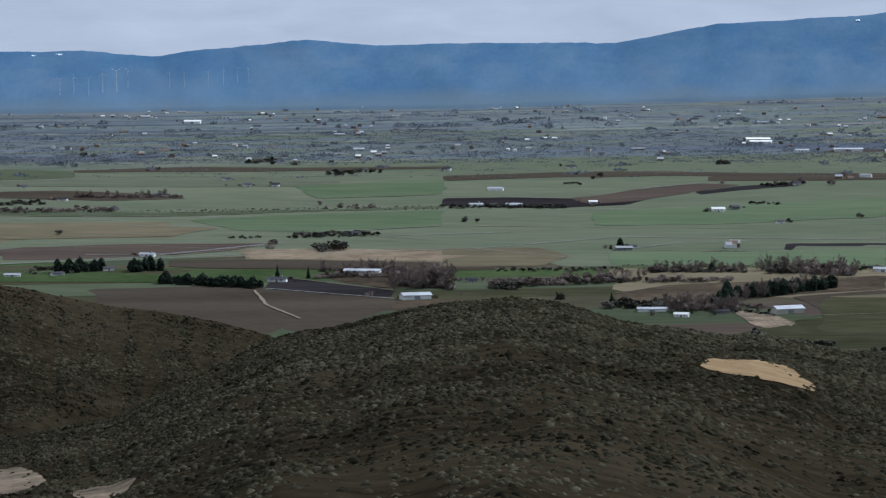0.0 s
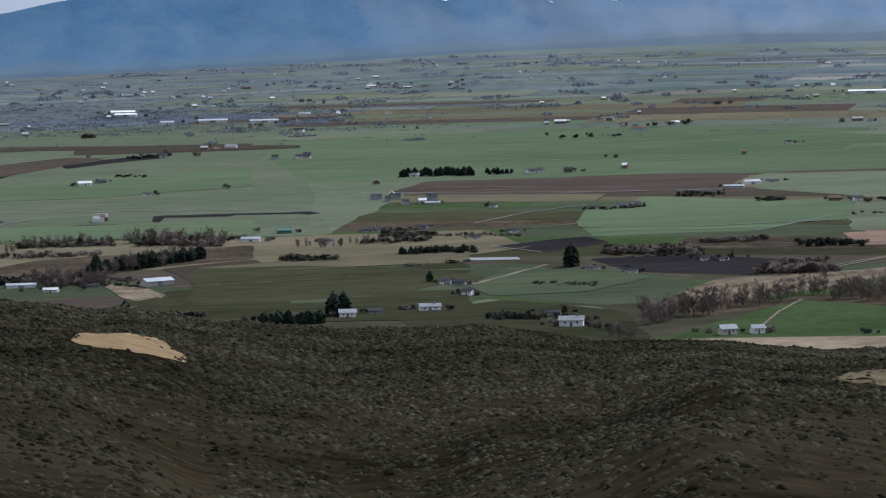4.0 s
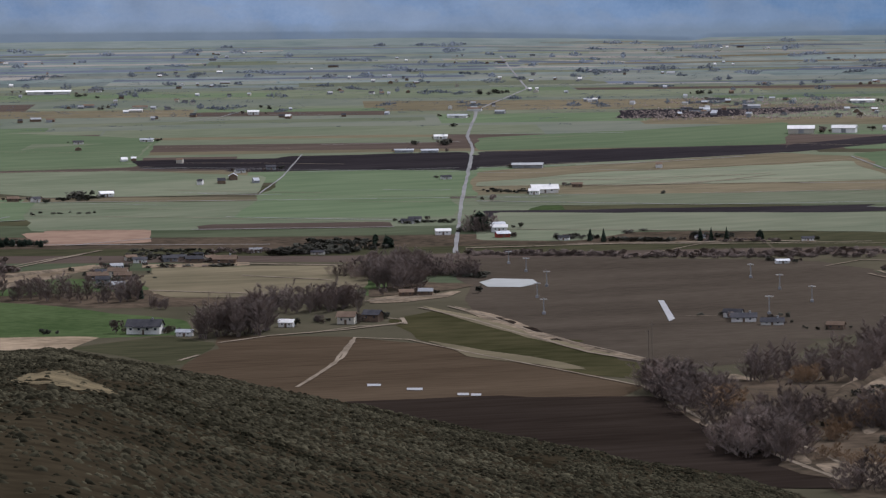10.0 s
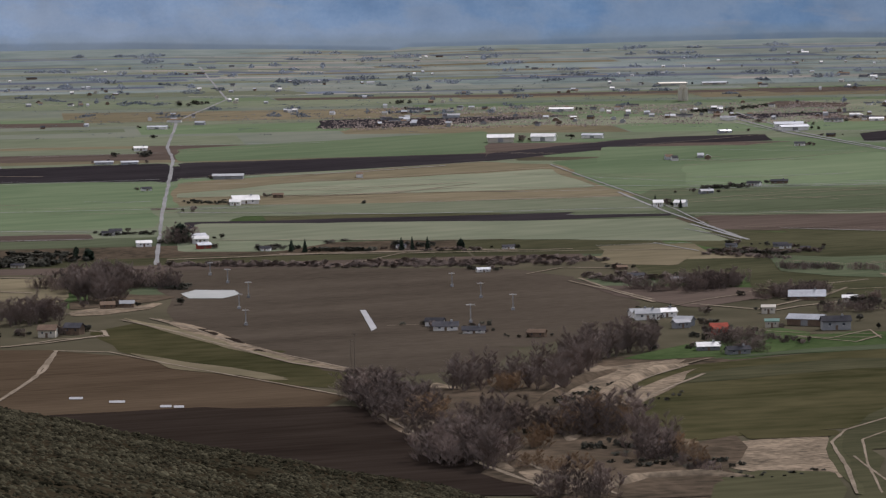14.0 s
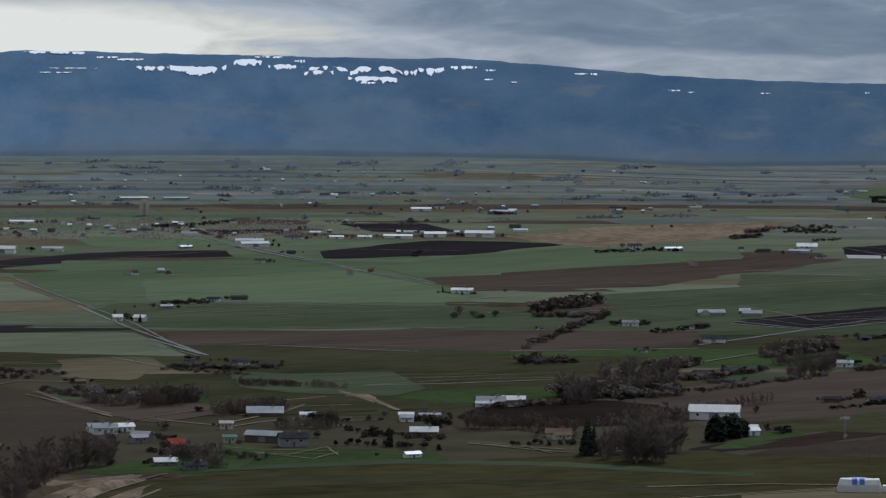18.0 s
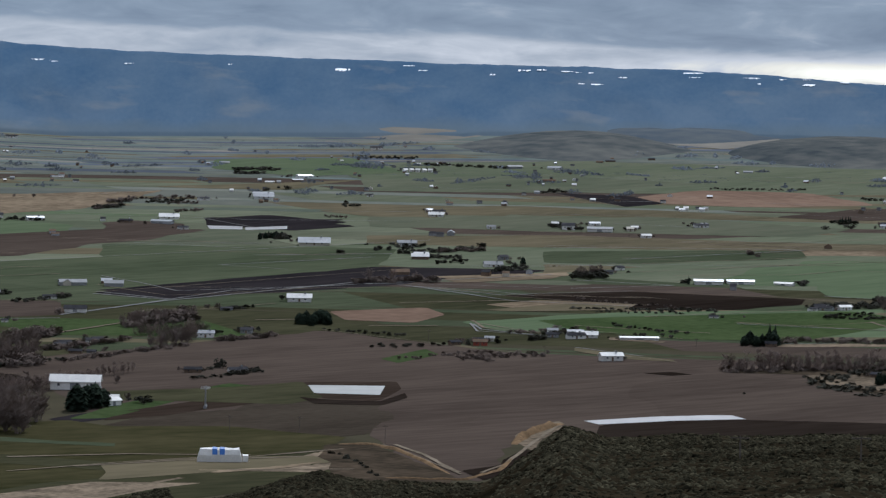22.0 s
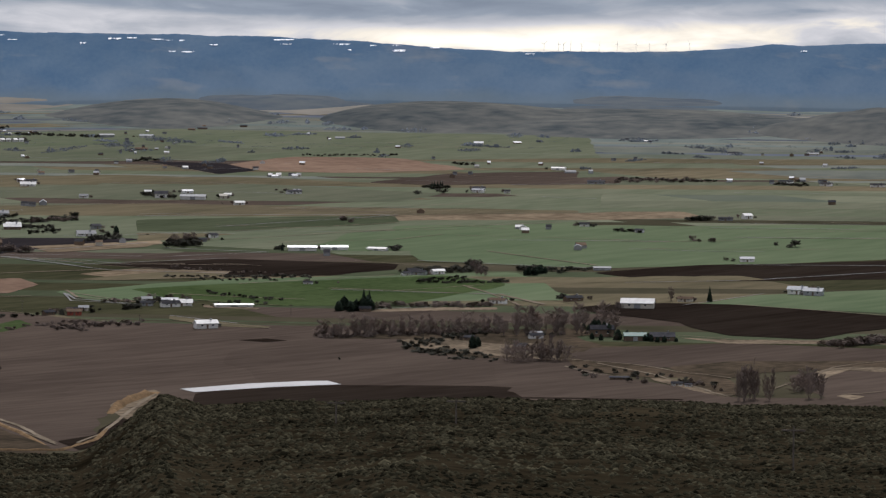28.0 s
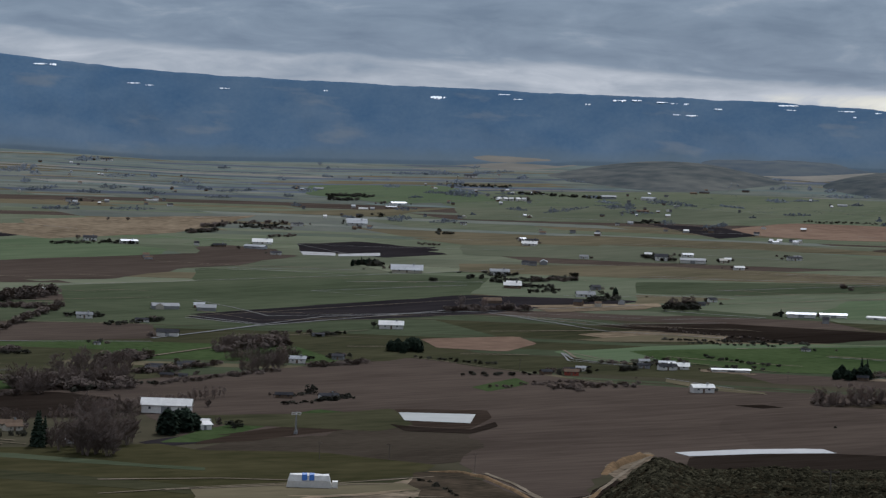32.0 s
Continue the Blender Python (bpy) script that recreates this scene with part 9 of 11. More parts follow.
# snow on the ridge
snow_drift(27.24, 0.853, 0.62, 0.047)
snow_drift(27.58, 0.850, 0.54, 0.053)
snow_drift(28.12, 0.779, 0.30, 0.035)
snow_drift(28.45, 0.751, 0.38, 0.035)
snow_drift(26.43, 0.652, 0.23, 0.035)
snow_drift(28.77, 0.667, 0.47, 0.087)
snow_drift(29.42, 0.676, 0.81, 0.128)
snow_drift(30.15, 0.716, 0.47, 0.105)
snow_drift(30.43, 0.794, 0.39, 0.030)
snow_drift(30.67, 0.677, 0.49, 0.094)
snow_drift(30.88, 0.748, 0.15, 0.058)
snow_drift(31.27, 0.606, 0.60, 0.152)
snow_drift(31.97, 0.584, 0.77, 0.198)
snow_drift(32.38, 0.643, 0.37, 0.128)
snow_drift(32.78, 0.662, 0.40, 0.099)
snow_drift(33.21, 0.671, 0.43, 0.058)
snow_drift(33.61, 0.621, 0.16, 0.030)
snow_drift(33.59, 0.485, 0.12, 0.024)
snow_drift(34.92, 0.572, 0.19, 0.024)
snow_drift(35.11, 0.574, 0.11, 0.036)
snow_drift(36.26, 0.338, 0.18, 0.017)
snow_drift(29.34, 0.563, 0.15, 0.023)
snow_drift(25.62, 0.749, 0.15, 0.023)
snow_drift(27.64, 0.615, 0.69, 0.017)
snow_drift(27.39, 0.553, 0.46, 0.017)
snow_drift(25.98, 0.584, 0.15, 0.023)
snow_drift(31.86, 0.431, 0.22, 0.035)
snow_drift(33.95, 0.446, 0.09, 0.018)
snow_drift(36.49, 0.313, 0.12, 0.017)
snow_drift(37.56, 0.303, 0.14, 0.019)
snow_drift(38.99, 0.315, 0.10, 0.019)
snow_drift(40.63, 0.280, 0.22, 0.050)
snow_drift(41.58, 0.339, 0.17, 0.013)
snow_drift(41.78, 0.276, 0.14, 0.013)
snow_drift(43.23, 0.309, 0.20, 0.031)
snow_drift(43.48, 0.317, 0.14, 0.025)
snow_drift(43.85, 0.298, 0.17, 0.019)
snow_drift(44.10, 0.285, 0.26, 0.019)
snow_drift(44.28, 0.122, 0.17, 0.019)
snow_drift(44.06, 0.127, 0.10, 0.019)
snow_drift(44.65, 0.226, 0.12, 0.019)
snow_drift(45.67, 0.308, 0.26, 0.019)
snow_drift(45.70, 0.242, 0.20, 0.013)
snow_drift(46.82, 0.235, 0.33, 0.019)
snow_drift(47.32, 0.171, 0.17, 0.019)
snow_drift(47.27, 0.237, 0.13, 0.012)
snow_drift(47.81, 0.237, 0.17, 0.012)
snow_drift(42.78, 0.238, 0.08, 0.025)
snow_drift(46.67, 0.169, 0.20, 0.019)
snow_drift(47.31, 0.157, 0.18, 0.019)
snow_drift(47.82, 0.208, 0.14, 0.019)
snow_drift(49.19, 0.129, 0.14, 0.013)
snow_drift(53.11, 0.205, 0.09, 0.031)
snow_drift(45.59, 0.304, 0.20, 0.019)
snow_drift(46.50, 0.250, 0.26, 0.019)
snow_drift(9.16, 0.115, 0.14, 0.018, -0.016)
snow_drift(9.45, 0.180, 0.13, 0.018, -0.016)
snow_drift(9.85, 0.209, 0.19, 0.024, -0.016)
snow_drift(10.19, 0.216, 0.19, 0.024, -0.016)
snow_drift(10.45, 0.257, 0.12, 0.018, -0.016)
snow_drift(10.69, 0.057, 0.09, 0.012, -0.016)
snow_drift(11.58, 0.065, 0.13, 0.018, -0.016)
snow_drift(-6.14, -0.132, 0.06, 0.012)
snow_drift(-5.85, -0.157, 0.05, 0.018)
snow_drift(-5.48, -0.143, 0.10, 0.018)
snow_drift(-5.19, -0.160, 0.06, 0.012)
snow_drift(5.95, 0.305, 0.06, 0.024)
# near banks and poles
hill_pole(46.44, 5.217, 3.2)
hill_pole(48.17, 5.205, 3.5)
hill_pole(53.03, 5.820, 4.9)
berm(1.19, 3.3, 1079.9, 1263.5, 1093.3, 1250.1, 1089.1, 1231, 1066.4, 1188.2, 1038.1, 1140.1)
berm(1.05, 3.3, 1004.5, 1155.2, 1020, 1133.2, 1032.2, 1127.1, 1067.4, 1145.6, 1125.1, 1195.5)
berm(2.52, 5.5, 1146.2, 1221.4, 1176.3, 1246.3, 1202.1, 1262.7, 1225.9, 1274.7)
field("brownplow", 1225.6, 1457.4, 1249.9, 1482, 1289.7, 1459.2, 1269.9, 1432.5, 1222.2, 1394.9, 1206.7, 1418.1)
field("water", 1241.2, 1468.6, 1271, 1445.9, 1240.3, 1414.7, 1219.4, 1438.2)
grove("twiggy", 849.5, 1500.4, 860.2, 1461.1, 12, 5.3, 12)
grove("small", 918.9, 1506.5, 949.1, 1465.9, 14, 5.5, 12)
grove("bare", 1012.3, 1544, 1043.6, 1497.3, 16, 8.8, 12)
grove("thicket", 931.5, 1576.8, 955.8, 1566.9, 8, 6.8, 12)
grove("small", 830.4, 1515.9, 836, 1496.1, 6, 5.4, 12)
grove("twiggy", 1202.6, 1674.6, 1255.9, 1679.9, 14, 5.1, 12)
grove("small", 1154.3, 1616.9, 1219.4, 1631.1, 10, 3.9, 12)
grove("twiggy", 1029.7, 1866.1, 1052.9, 1810.7, 16, 4.2, 12)
grove("small", 986, 1467.4, 1013.6, 1445.6, 10, 4, 12)
grove("twiggy", 1343.2, 1666.8, 1387.6, 1670.6, 14, 5.4, 12)
grove("twiggy", 1209.5, 1623.2, 1315.4, 1656, 20, 5.1, 12)
grove("small", 1431.6, 1682.6, 1449.3, 1635, 9, 3.2, 12)
grove("twiggy", 1510.2, 1616.8, 1546.5, 1594.4, 10, 3.8, 12)
grove("small", 1588.2, 1614, 1588.3, 1550.1, 10, 3.2, 12)
grove("twiggy", 1599.2, 1499, 1653.6, 1451.7, 20, 6.3, 12)
grove("small", 1390, 1595.8, 1444.1, 1582.4, 8, 3.7, 12)
grove("twiggy", 1362, 1541, 1437.5, 1547.9, 10, 3, 12)
grove("thicket", 663.4, 1898.1, 709.7, 1886, 16, 8.6, 30)
grove("twiggy", 643.8, 2043.2, 677.7, 2029.7, 14, 4.3, 12)
grove("small", 607.8, 2071.4, 643.8, 2043.2, 12, 3.7, 12)
grove("twiggy", 491, 2165.5, 531.3, 2170.9, 16, 5.7, 12)
grove("small", 310.5, 2233.5, 350.2, 2240.5, 14, 4.5, 12)
grove("twiggy", 362.4, 1990.6, 392.4, 1965.3, 10, 3.4, 12)
grove("small", 611.1, 2296.6, 650.1, 2285.3, 6, 2.7, 12)
grove("small", 693.4, 2047.8, 738.4, 2020, 14, 5.5, 12)
grove("twiggy", 321, 2307.2, 353.3, 2301.5, 12, 4, 12)
grove("twiggy", -72.8, 2291.9, -7.8, 2270.5, 18, 4.5, 12)
grove("small", 31.1, 2288.3, 102.6, 2291.3, 18, 3.9, 12)
grove("twiggy", 93.2, 2221.3, 162.6, 2223.4, 20, 6.3, 12)
grove("small", 182.9, 2279.6, 250.8, 2280.7, 18, 4.5, 12)
grove("twiggy", 123.6, 2097.5, 169.8, 2079.9, 12, 4.1, 12)
grove("small", -236.1, 2299.8, -198.1, 2313, 10, 5.2, 12)
berm(2.6, 9, 605.3, 1191.3, 651.8, 1269.1, 696.6, 1337.3, 740.5, 1392.3, 777.4, 1422.3, material="bank")
berm(2.2, 8, 603, 1234, 640.7, 1287.8, 673.7, 1339.5, 707.5, 1382.1, 746.7, 1423.3, material="scrub")
berm(2.4, 9, 604.1, 1172.3, 606.9, 1141.8, 627.2, 1148.1, 647, 1145.4, material="scrub")
berm(2, 7, 592.5, 1295.6, 590.7, 1263.3, 572, 1192.4, 551.8, 1121.7, material="bank")
berm(2, 7, 555.2, 1073.9, 581.7, 1094.5, 600.3, 1091.7, 613.2, 1075, material="bank")
berm(1.6, 6, 418.5, 1899.4, 451.9, 1932.6, 489, 1952.3, 524.3, 1973.5, 561.4, 1997.7, material="bank")
grove("shrub", 591.8, 1220.2, 662.1, 1262.5, 22, 3.2, 40)
grove("shrub", 593.9, 1140.6, 623.5, 1103.9, 22, 2.5, 30)
grove("small", 600.9, 1174.3, 624.7, 1179.1, 10, 4.5, 20)
grove("shrub", 657.7, 1312.5, 710.3, 1354.2, 16, 3, 20)
grove("ochre", 632.8, 1236.5, 649.8, 1247.7, 3, 7.9, 12)
grove("bare", 613.9, 1143.1, 621.7, 1145.8, 3, 12.9, 12)
grove("thicket", 611.6, 1342.3, 611.1, 1306.8, 6, 10.3, 20)
# mid-valley fields and lanes
field("wheat", 518.2, 2450.5, 615.9, 2376.7, 580.7, 2270.9, 546.7, 2233.9, 447.4, 2253.4)
field("soil", 626.8, 2390.6, 715.8, 2432.4, 791.4, 2408.9, 774.6, 2353.5, 697.4, 2370.4)
field("wheat", 647.3, 2585.8, 724.4, 2712.9, 823.3, 2731.2, 760.9, 2584.4, 698.5, 2573.3)
field("rust", 579.5, 2192.8, 654.3, 2179.4, 632, 2110.1, 570.7, 2117.6)
field("tan", 593.6, 1999.1, 648.7, 1986.5, 643.2, 1969.7, 588.6, 1982.3)
field("tan", 561.1, 1871, 588.6, 1865.7, 584.1, 1849.7, 556.4, 1855.3)
field("tan", 565.2, 1933.9, 610.6, 1916.3, 606.3, 1902.9, 560.4, 1917.7)
field("tan", 1699, 1887.9, 1793, 1864.9, 1780, 1846.1, 1700, 1867.4)
field("tan", 1609.9, 1743.1, 1654.1, 1745.2, 1689.1, 1694.6, 1663.4, 1676, 1610.8, 1719.3)
field("lawn", 1572.4, 1659.1, 1639.7, 1642.6, 1765, 1591.1, 1755.4, 1529.8, 1615, 1491.8, 1568.5, 1535.3, 1553, 1610.5)
field("mutegreen", 1953.5, 2246.6, 2063, 2202.1, 2141.9, 2085.1, 2176.5, 1962.8, 2102.5, 1942.8, 1991.6, 2065.7, 1890.5, 2174.2)
field("dull", 1846.2, 2123.2, 1973.9, 2047.2, 2090.2, 1884.8, 2099.5, 1830.2, 1966.7, 1925.5, 1808.5, 2079.8)
field("dull", 1937.2, 2290.5, 2083.5, 2244.6, 2168.3, 2141.8, 2200.7, 2051.9, 2080.8, 2115.5, 1943.2, 2218.6)
road("dirt", 1.4, 919.1, 2350.3, 995.7, 2338.8, 1093.6, 2321.5)
road("dirt", 1.4, 901.8, 2311.1, 963.4, 2308, 1029.9, 2309.8)
road("dirt", 1.4, 972.6, 2302.5, 1015, 2293.7, 1081.1, 2295.1)
road("road", 1.8, 957.1, 2447, 1016.2, 2434.1, 1081.6, 2425.5, 1145.2, 2430.8)
road("dirt", 1.8, 831.8, 1993.7, 876.6, 1981.8, 918.3, 1950.1)
road("dirt", 1.4, 475.3, 2144.6, 535.1, 2128.7, 600.6, 2109.2)
road("road", 1.4, 844.8, 2475.7, 947.3, 2452.7)
road("road", 1.4, 730, 2381, 777.6, 2355.9)
road("dirt", 1.4, 516.2, 2006.6, 553.4, 2042.8, 594.8, 2078.1)
road("dirt", 1.4, 1205.7, 2134.3, 1279.8, 2130.2, 1326.3, 2111.7)
road("dirt", 1.4, 1357.6, 2050.3, 1420.7, 2037.2, 1504.3, 2022.9)
road("dirt", 1.4, 1078, 1772.3, 1135.2, 1752.5, 1189.3, 1716.2)
road("dirt", 1.8, 863.7, 1535.4, 878.5, 1501.7, 903.5, 1481.3)
road("dirt", 1.4, 999.1, 1591.8, 972.1, 1593.5, 935.4, 1583.4)
road("dirt", 1.8, 973.7, 1480.7, 982.4, 1439.9, 990.8, 1421.7)
road("road", 1.4, 1241.3, 2263.3, 1288.8, 2236.9, 1339.1, 2221.6)
road("dirt", 1.4, 1305.6, 2380.2, 1328, 2373.3)
road("road", 1.4, 1655.1, 1578.4, 1687.4, 1521, 1710.3, 1490.3)
road("dirt", 1.8, 1532.5, 1668.8, 1525.3, 1618.6, 1540.1, 1583.3)
road("road", 1.4, 1809.7, 1487.2, 1866.7, 1446)
road("dirt", 1.4, 1834.9, 1806.7, 1909.3, 1764, 1958.2, 1765.6)
road("road", 1.4, 1721.2, 1785, 1789.7, 1762.2)
road("dirt", 1.4, 1872.9, 2117.2, 1973.9, 2047.2, 2046.8, 1891.2)
road("road", 1.4, 2079.5, 1616, 2147.7, 1536.1)
road("road", 1.4, 2121.1, 1668.1, 2180.2, 1591.6)
grove("shrub", 717, 1890.5, 734.6, 1864.7, 24, 3.4, 30)
grove("bare", 691.3, 1920.9, 724.7, 1918.8, 16, 9.9, 20)
grove("thicket", 689.8, 1883.1, 714.5, 1875.9, 10, 6.8, 12)
grove("small", 541.1, 2146.1, 575.9, 2125.2, 12, 4.7, 12)
grove("twiggy", 493.5, 2024.5, 529, 2032.4, 12, 7.1, 12)
grove("small", 599.1, 2049.1, 636.4, 2016.2, 16, 3.6, 12)
grove("twiggy", 615.7, 2010.5, 639.8, 1987.9, 10, 3.6, 12)
grove("small", 841.8, 2033.8, 861.1, 2015.6, 8, 3.7, 12)
grove("small", 922.5, 1993.7, 927.8, 1987, 3, 5.6, 12)
house(594.7, 2023.7, 7.2, 3.9, 1.8, 22, walls="cream", roof="brown", pitch=0.31)
tree("small", 594.1, 2009.9, 2.3, 1.1)
tree("small", 580.8, 1985.4, 2.8, 1.3)
tree("twiggy", 581.9, 1983.9, 2.8, 1.1)
house(575.5, 1984.7, 7.6, 3.8, 1.8, 8, roof="grey", pitch=0.31)
tree("twiggy", 625.2, 2017.9, 3, 1.2)
house(619.4, 2017.2, 9, 3.5, 1.6, 0, walls="brown", pitch=0.31)
tree("twiggy", 629.2, 2008.5, 3.2, 0.9)
house(632.4, 2003.9, 7.7, 3.9, 1.8, 35, walls="cream", roof="brown", pitch=0.31)
tree("twiggy", 632.4, 1991.2, 1.7, 1.1)
tree("twiggy", 663.2, 2041.3, 1.9, 1.1)
tree("small", 664.6, 2038.5, 1.5, 1.2)
house(667.8, 2034.8, 7.9, 3.2, 1.5, 8, roof="grey", pitch=0.31)
house(560.9, 1960.4, 8.1, 3.8, 1.7, -6, pitch=0.31)
house(633.2, 2026.3, 6, 3.1, 1.4, -26, walls="grey", pitch=0.31)
house(1471.7, 1588.9, 6.3, 3.7, 1.7, 0, walls="cream", roof="grey", pitch=0.31)
tree("twiggy", 1469.3, 1588.1, 2.6, 1.2)
house(1460.9, 1586.3, 6.9, 3.6, 1.7, 0, walls="grey", pitch=0.31)
tree("twiggy", 1549.1, 1587.9, 2.9, 1.3)
house(1538.9, 1591.3, 10.9, 3.8, 1.5, 0, walls="cream", roof="tin", pitch=0.27)
tree("twiggy", 1535.9, 1601.4, 3.5)
tree("small", 1540.1, 1601.9, 3.5)
house(1531.7, 1602.2, 7, 3.7, 1.7, 8, roof="grey", pitch=0.31)
tree("small", 2010.6, 2232.7, 1.9, 1.2)
house(2005.5, 2234.9, 6.9, 3.4, 1.6, 35, roof="tin", pitch=0.31)
tree("twiggy", 1963.6, 2112.4, 3, 1.1)
house(1958, 2114.2, 7.5, 3.8, 1.7, -14, roof="grey", pitch=0.31)
tree("small", 2035.5, 2095.4, 2.5, 0.9)
house(2038.6, 2090.3, 10.1, 3.8, 1.8, 22, roof="tin", pitch=0.31)
tree("twiggy", 2047.9, 2053.6, 2.2, 1.3)
tree("small", 2043.3, 2057.9, 1.6)
house(2045.2, 2055.1, 5.9, 3.3, 1.5, 8, roof="white", pitch=0.31)
tree("small", 2103.1, 2051, 2.6, 1.1)
house(2104.7, 2043, 7.6, 3.3, 1.5, 35, walls="cream", roof="grey", pitch=0.31)
tree("twiggy", 1509.5, 1347.5, 2, 0.9)
house(1510.5, 1343.1, 5.8, 3.4, 1.6, -26, walls="brown", pitch=0.31)
tree("small", 1556.8, 1332.7, 1.4, 1.1)
house(1552.6, 1335, 7.7, 3.1, 1.4, 0, roof="tin", pitch=0.31)
# closer detail of banks, strips, lanes and hedges
field("mutegreen", 923, 2358.8, 1003.1, 2382.4, 1194.3, 2370.7, 1164.1, 2243.3, 1044.4, 2279.3, 913.8, 2335.3)
field("grass", 870.3, 2224.6, 895.6, 2289, 1020.7, 2227.6, 1153.6, 2181.5, 1125.4, 2092.5, 991.8, 2164.8)
road("dirt", 1.6, 1004.5, 2385.8, 1090.7, 2379.9, 1197.7, 2377.5)
road("dirt", 1.4, 913.8, 2335.3, 1018.7, 2291.4, 1090.2, 2292.5, 1160.9, 2241.1)
road("dirt", 1.4, 951.2, 2371.3, 1022.9, 2318.5, 1112.2, 2321.7)
field("wheat", 1207.4, 2375.6, 1363.3, 2450, 1452, 2354.9, 1324.1, 2147.7, 1194.8, 2213.5, 1178.7, 2259.7)
field("rust", 1305.4, 2397.8, 1328.7, 2395.9, 1323.9, 2355.9, 1302.6, 2356.7)
field("tan", 1317.9, 2322.1, 1326.4, 2306.6, 1312.8, 2274.3, 1306.9, 2287.8)
road("road", 1.6, 1206.5, 2394.8, 1163.6, 2200.3, 1138.7, 2095.7, 1107.1, 1997.1, 1086.6, 1915.3)
road("road", 1.3, 1156.9, 2256.9, 1242.9, 2197.5, 1327.9, 2153.9)
road("dirt", 1.2, 1168.6, 2209.8, 1227, 2169.3, 1305.3, 2117.3)
field("soil", 1127.4, 2050.6, 1229.6, 1994.7, 1188.5, 1928.1, 1115.2, 1972.1)
field("mutegreen", 864.1, 2181.7, 972.1, 2122.1, 1111.4, 2045.6, 1075.8, 1915.2, 982.3, 1993, 827.9, 2090.8)
road("dirt", 4, 775.8, 2000.8, 861, 1983.3, 931.5, 1959.9, 957.5, 1942.9)
road("road", 1.3, 1044.6, 2667.9, 1091.6, 2654.2, 1142.2, 2627.8)
road("dirt", 1.1, 1029.4, 2629.1, 1104.4, 2622)
field("bank", 747.3, 1464.7, 743.1, 1426.4, 784.6, 1440.4, 734.7, 1386.3, 680, 1328.6, 646.2, 1285, 662.6, 1322.4)
field("bank", 639.2, 1289.4, 681.2, 1335.4, 710.6, 1354.8, 669.2, 1293.8, 631.4, 1255.7)
field("scrub", 551.3, 1206, 599.8, 1236.7, 648.6, 1271.8, 672.1, 1268.3, 641, 1169.5, 607.5, 1079.2, 578.1, 1044.3, 541, 1067, 552.6, 1139.5)
field("bank", 565.6, 1258.4, 576.9, 1261.9, 554.1, 1181, 553.7, 1204.5)
field("bank", 631.4, 1150, 655.5, 1164.4, 688.3, 1164, 654.5, 1094.3, 634, 1059.4, 620.9, 1070.9, 617.7, 1093.8)
field("shade_lea", 686.4, 1157, 716.4, 1188.4, 745.3, 1209.9, 718.2, 1165.9, 686.4, 1136.9, 667.5, 1110.2, 620.6, 1018.3, 614.4, 1022.1, 653.7, 1100.3)
road("dirt", 1.1, 665.5, 1105.8, 649.4, 1067.1, 633.9, 1029.4)
road("dirt", 1.0, 672.8, 1129.8, 644.6, 1073.6, 615.6, 1021.4)
# a shadowed patch, drawn as a piece of dark pasture
field("shade_lea", 599.2, 1084.3, 617.8, 1086.7, 619.5, 1061.5, 611.1, 1033.7, 586.7, 1039, 576.6, 1045.2)
grove("thicket", 616.7, 1390, 598.4, 1308.6, 8, 14.9, 30)
grove("thicket", 541.4, 1164.6, 566.3, 1167.7, 5, 16.2, 30)
grove("bare", 678.8, 1349.7, 744.5, 1439.1, 12, 14.3, 40)
grove("ochre", 592.2, 1280.7, 605.5, 1294.8, 2, 10.7, 10)
grove("ochre", 587.5, 1183.3, 593.6, 1189.3, 2, 9.2, 10)
grove("ochre", 616.6, 1215.5, 637.2, 1223.6, 6, 12.9, 20)
grove("shrub", 612.3, 1167.8, 631.4, 1155.8, 18, 2.9, 20)
grove("twiggy", 918.4, 1786.4, 982, 1737, 26, 6.3, 20)
grove("twiggy", 961.6, 1667.8, 983.7, 1662.6, 12, 6.7, 20)
grove("twiggy", 849.5, 1927, 950.5, 1861.6, 34, 6, 20)
grove("small", 952.4, 1609.7, 978.6, 1591.9, 8, 4.1, 20)
tree("conifer", 854.2, 2012.7, 6.2, 1.2)
tree("conifer", 859.1, 2006, 6.8, 1.2)
tree("conifer", 905.8, 1980, 6.8, 1)
tree("conifer", 911.8, 1979.8, 7.4, 1)
tree("conifer", 918.9, 1975.2, 7.4, 1)
tree("cedar", 934.4, 1965.2, 6.2, 1.2)
tree("cedar", 818.7, 2089.1, 11.5, 1.5)
house(826, 2077.4, 10.8, 5.2, 2.6, 0, walls="white", roof="white", pitch=0.3)
house(937, 2280, 19.6, 9.5, 2.5, 8, walls="white", roof="white", pitch=0.3)
house(968.3, 2302, 7.8, 3.8, 1.9, 0, walls="brown", roof="brown", pitch=0.3)
house(912.1, 1590, 7.6, 3.7, 2.8, 0, walls="cream", roof="cream", pitch=0.3)
house(847.9, 1521.2, 7.8, 3.8, 2.6, 20, walls="red", roof="red", pitch=0.3)
house(855.5, 1609.2, 12, 5.8, 2.4, 20, walls="white", roof="grey", pitch=0.3)
house(848.1, 1556.6, 9.2, 4.4, 2.4, 30, walls="grey", roof="grey", pitch=0.3)
field("grass", 623.1, 2564.7, 745.4, 2535.8, 817.1, 2461.3, 773, 2351.4, 649.6, 2385.6, 595, 2473.1)
field("shade_lea", 274.7, 1868.5, 337.4, 1916, 380.6, 1840.1, 366.8, 1713.6, 330, 1707, 267.2, 1767.8)
field("dull", 574.8, 1950.1, 647.3, 1939.6, 677.9, 1888.5, 639.6, 1798.3, 555.2, 1836.2)
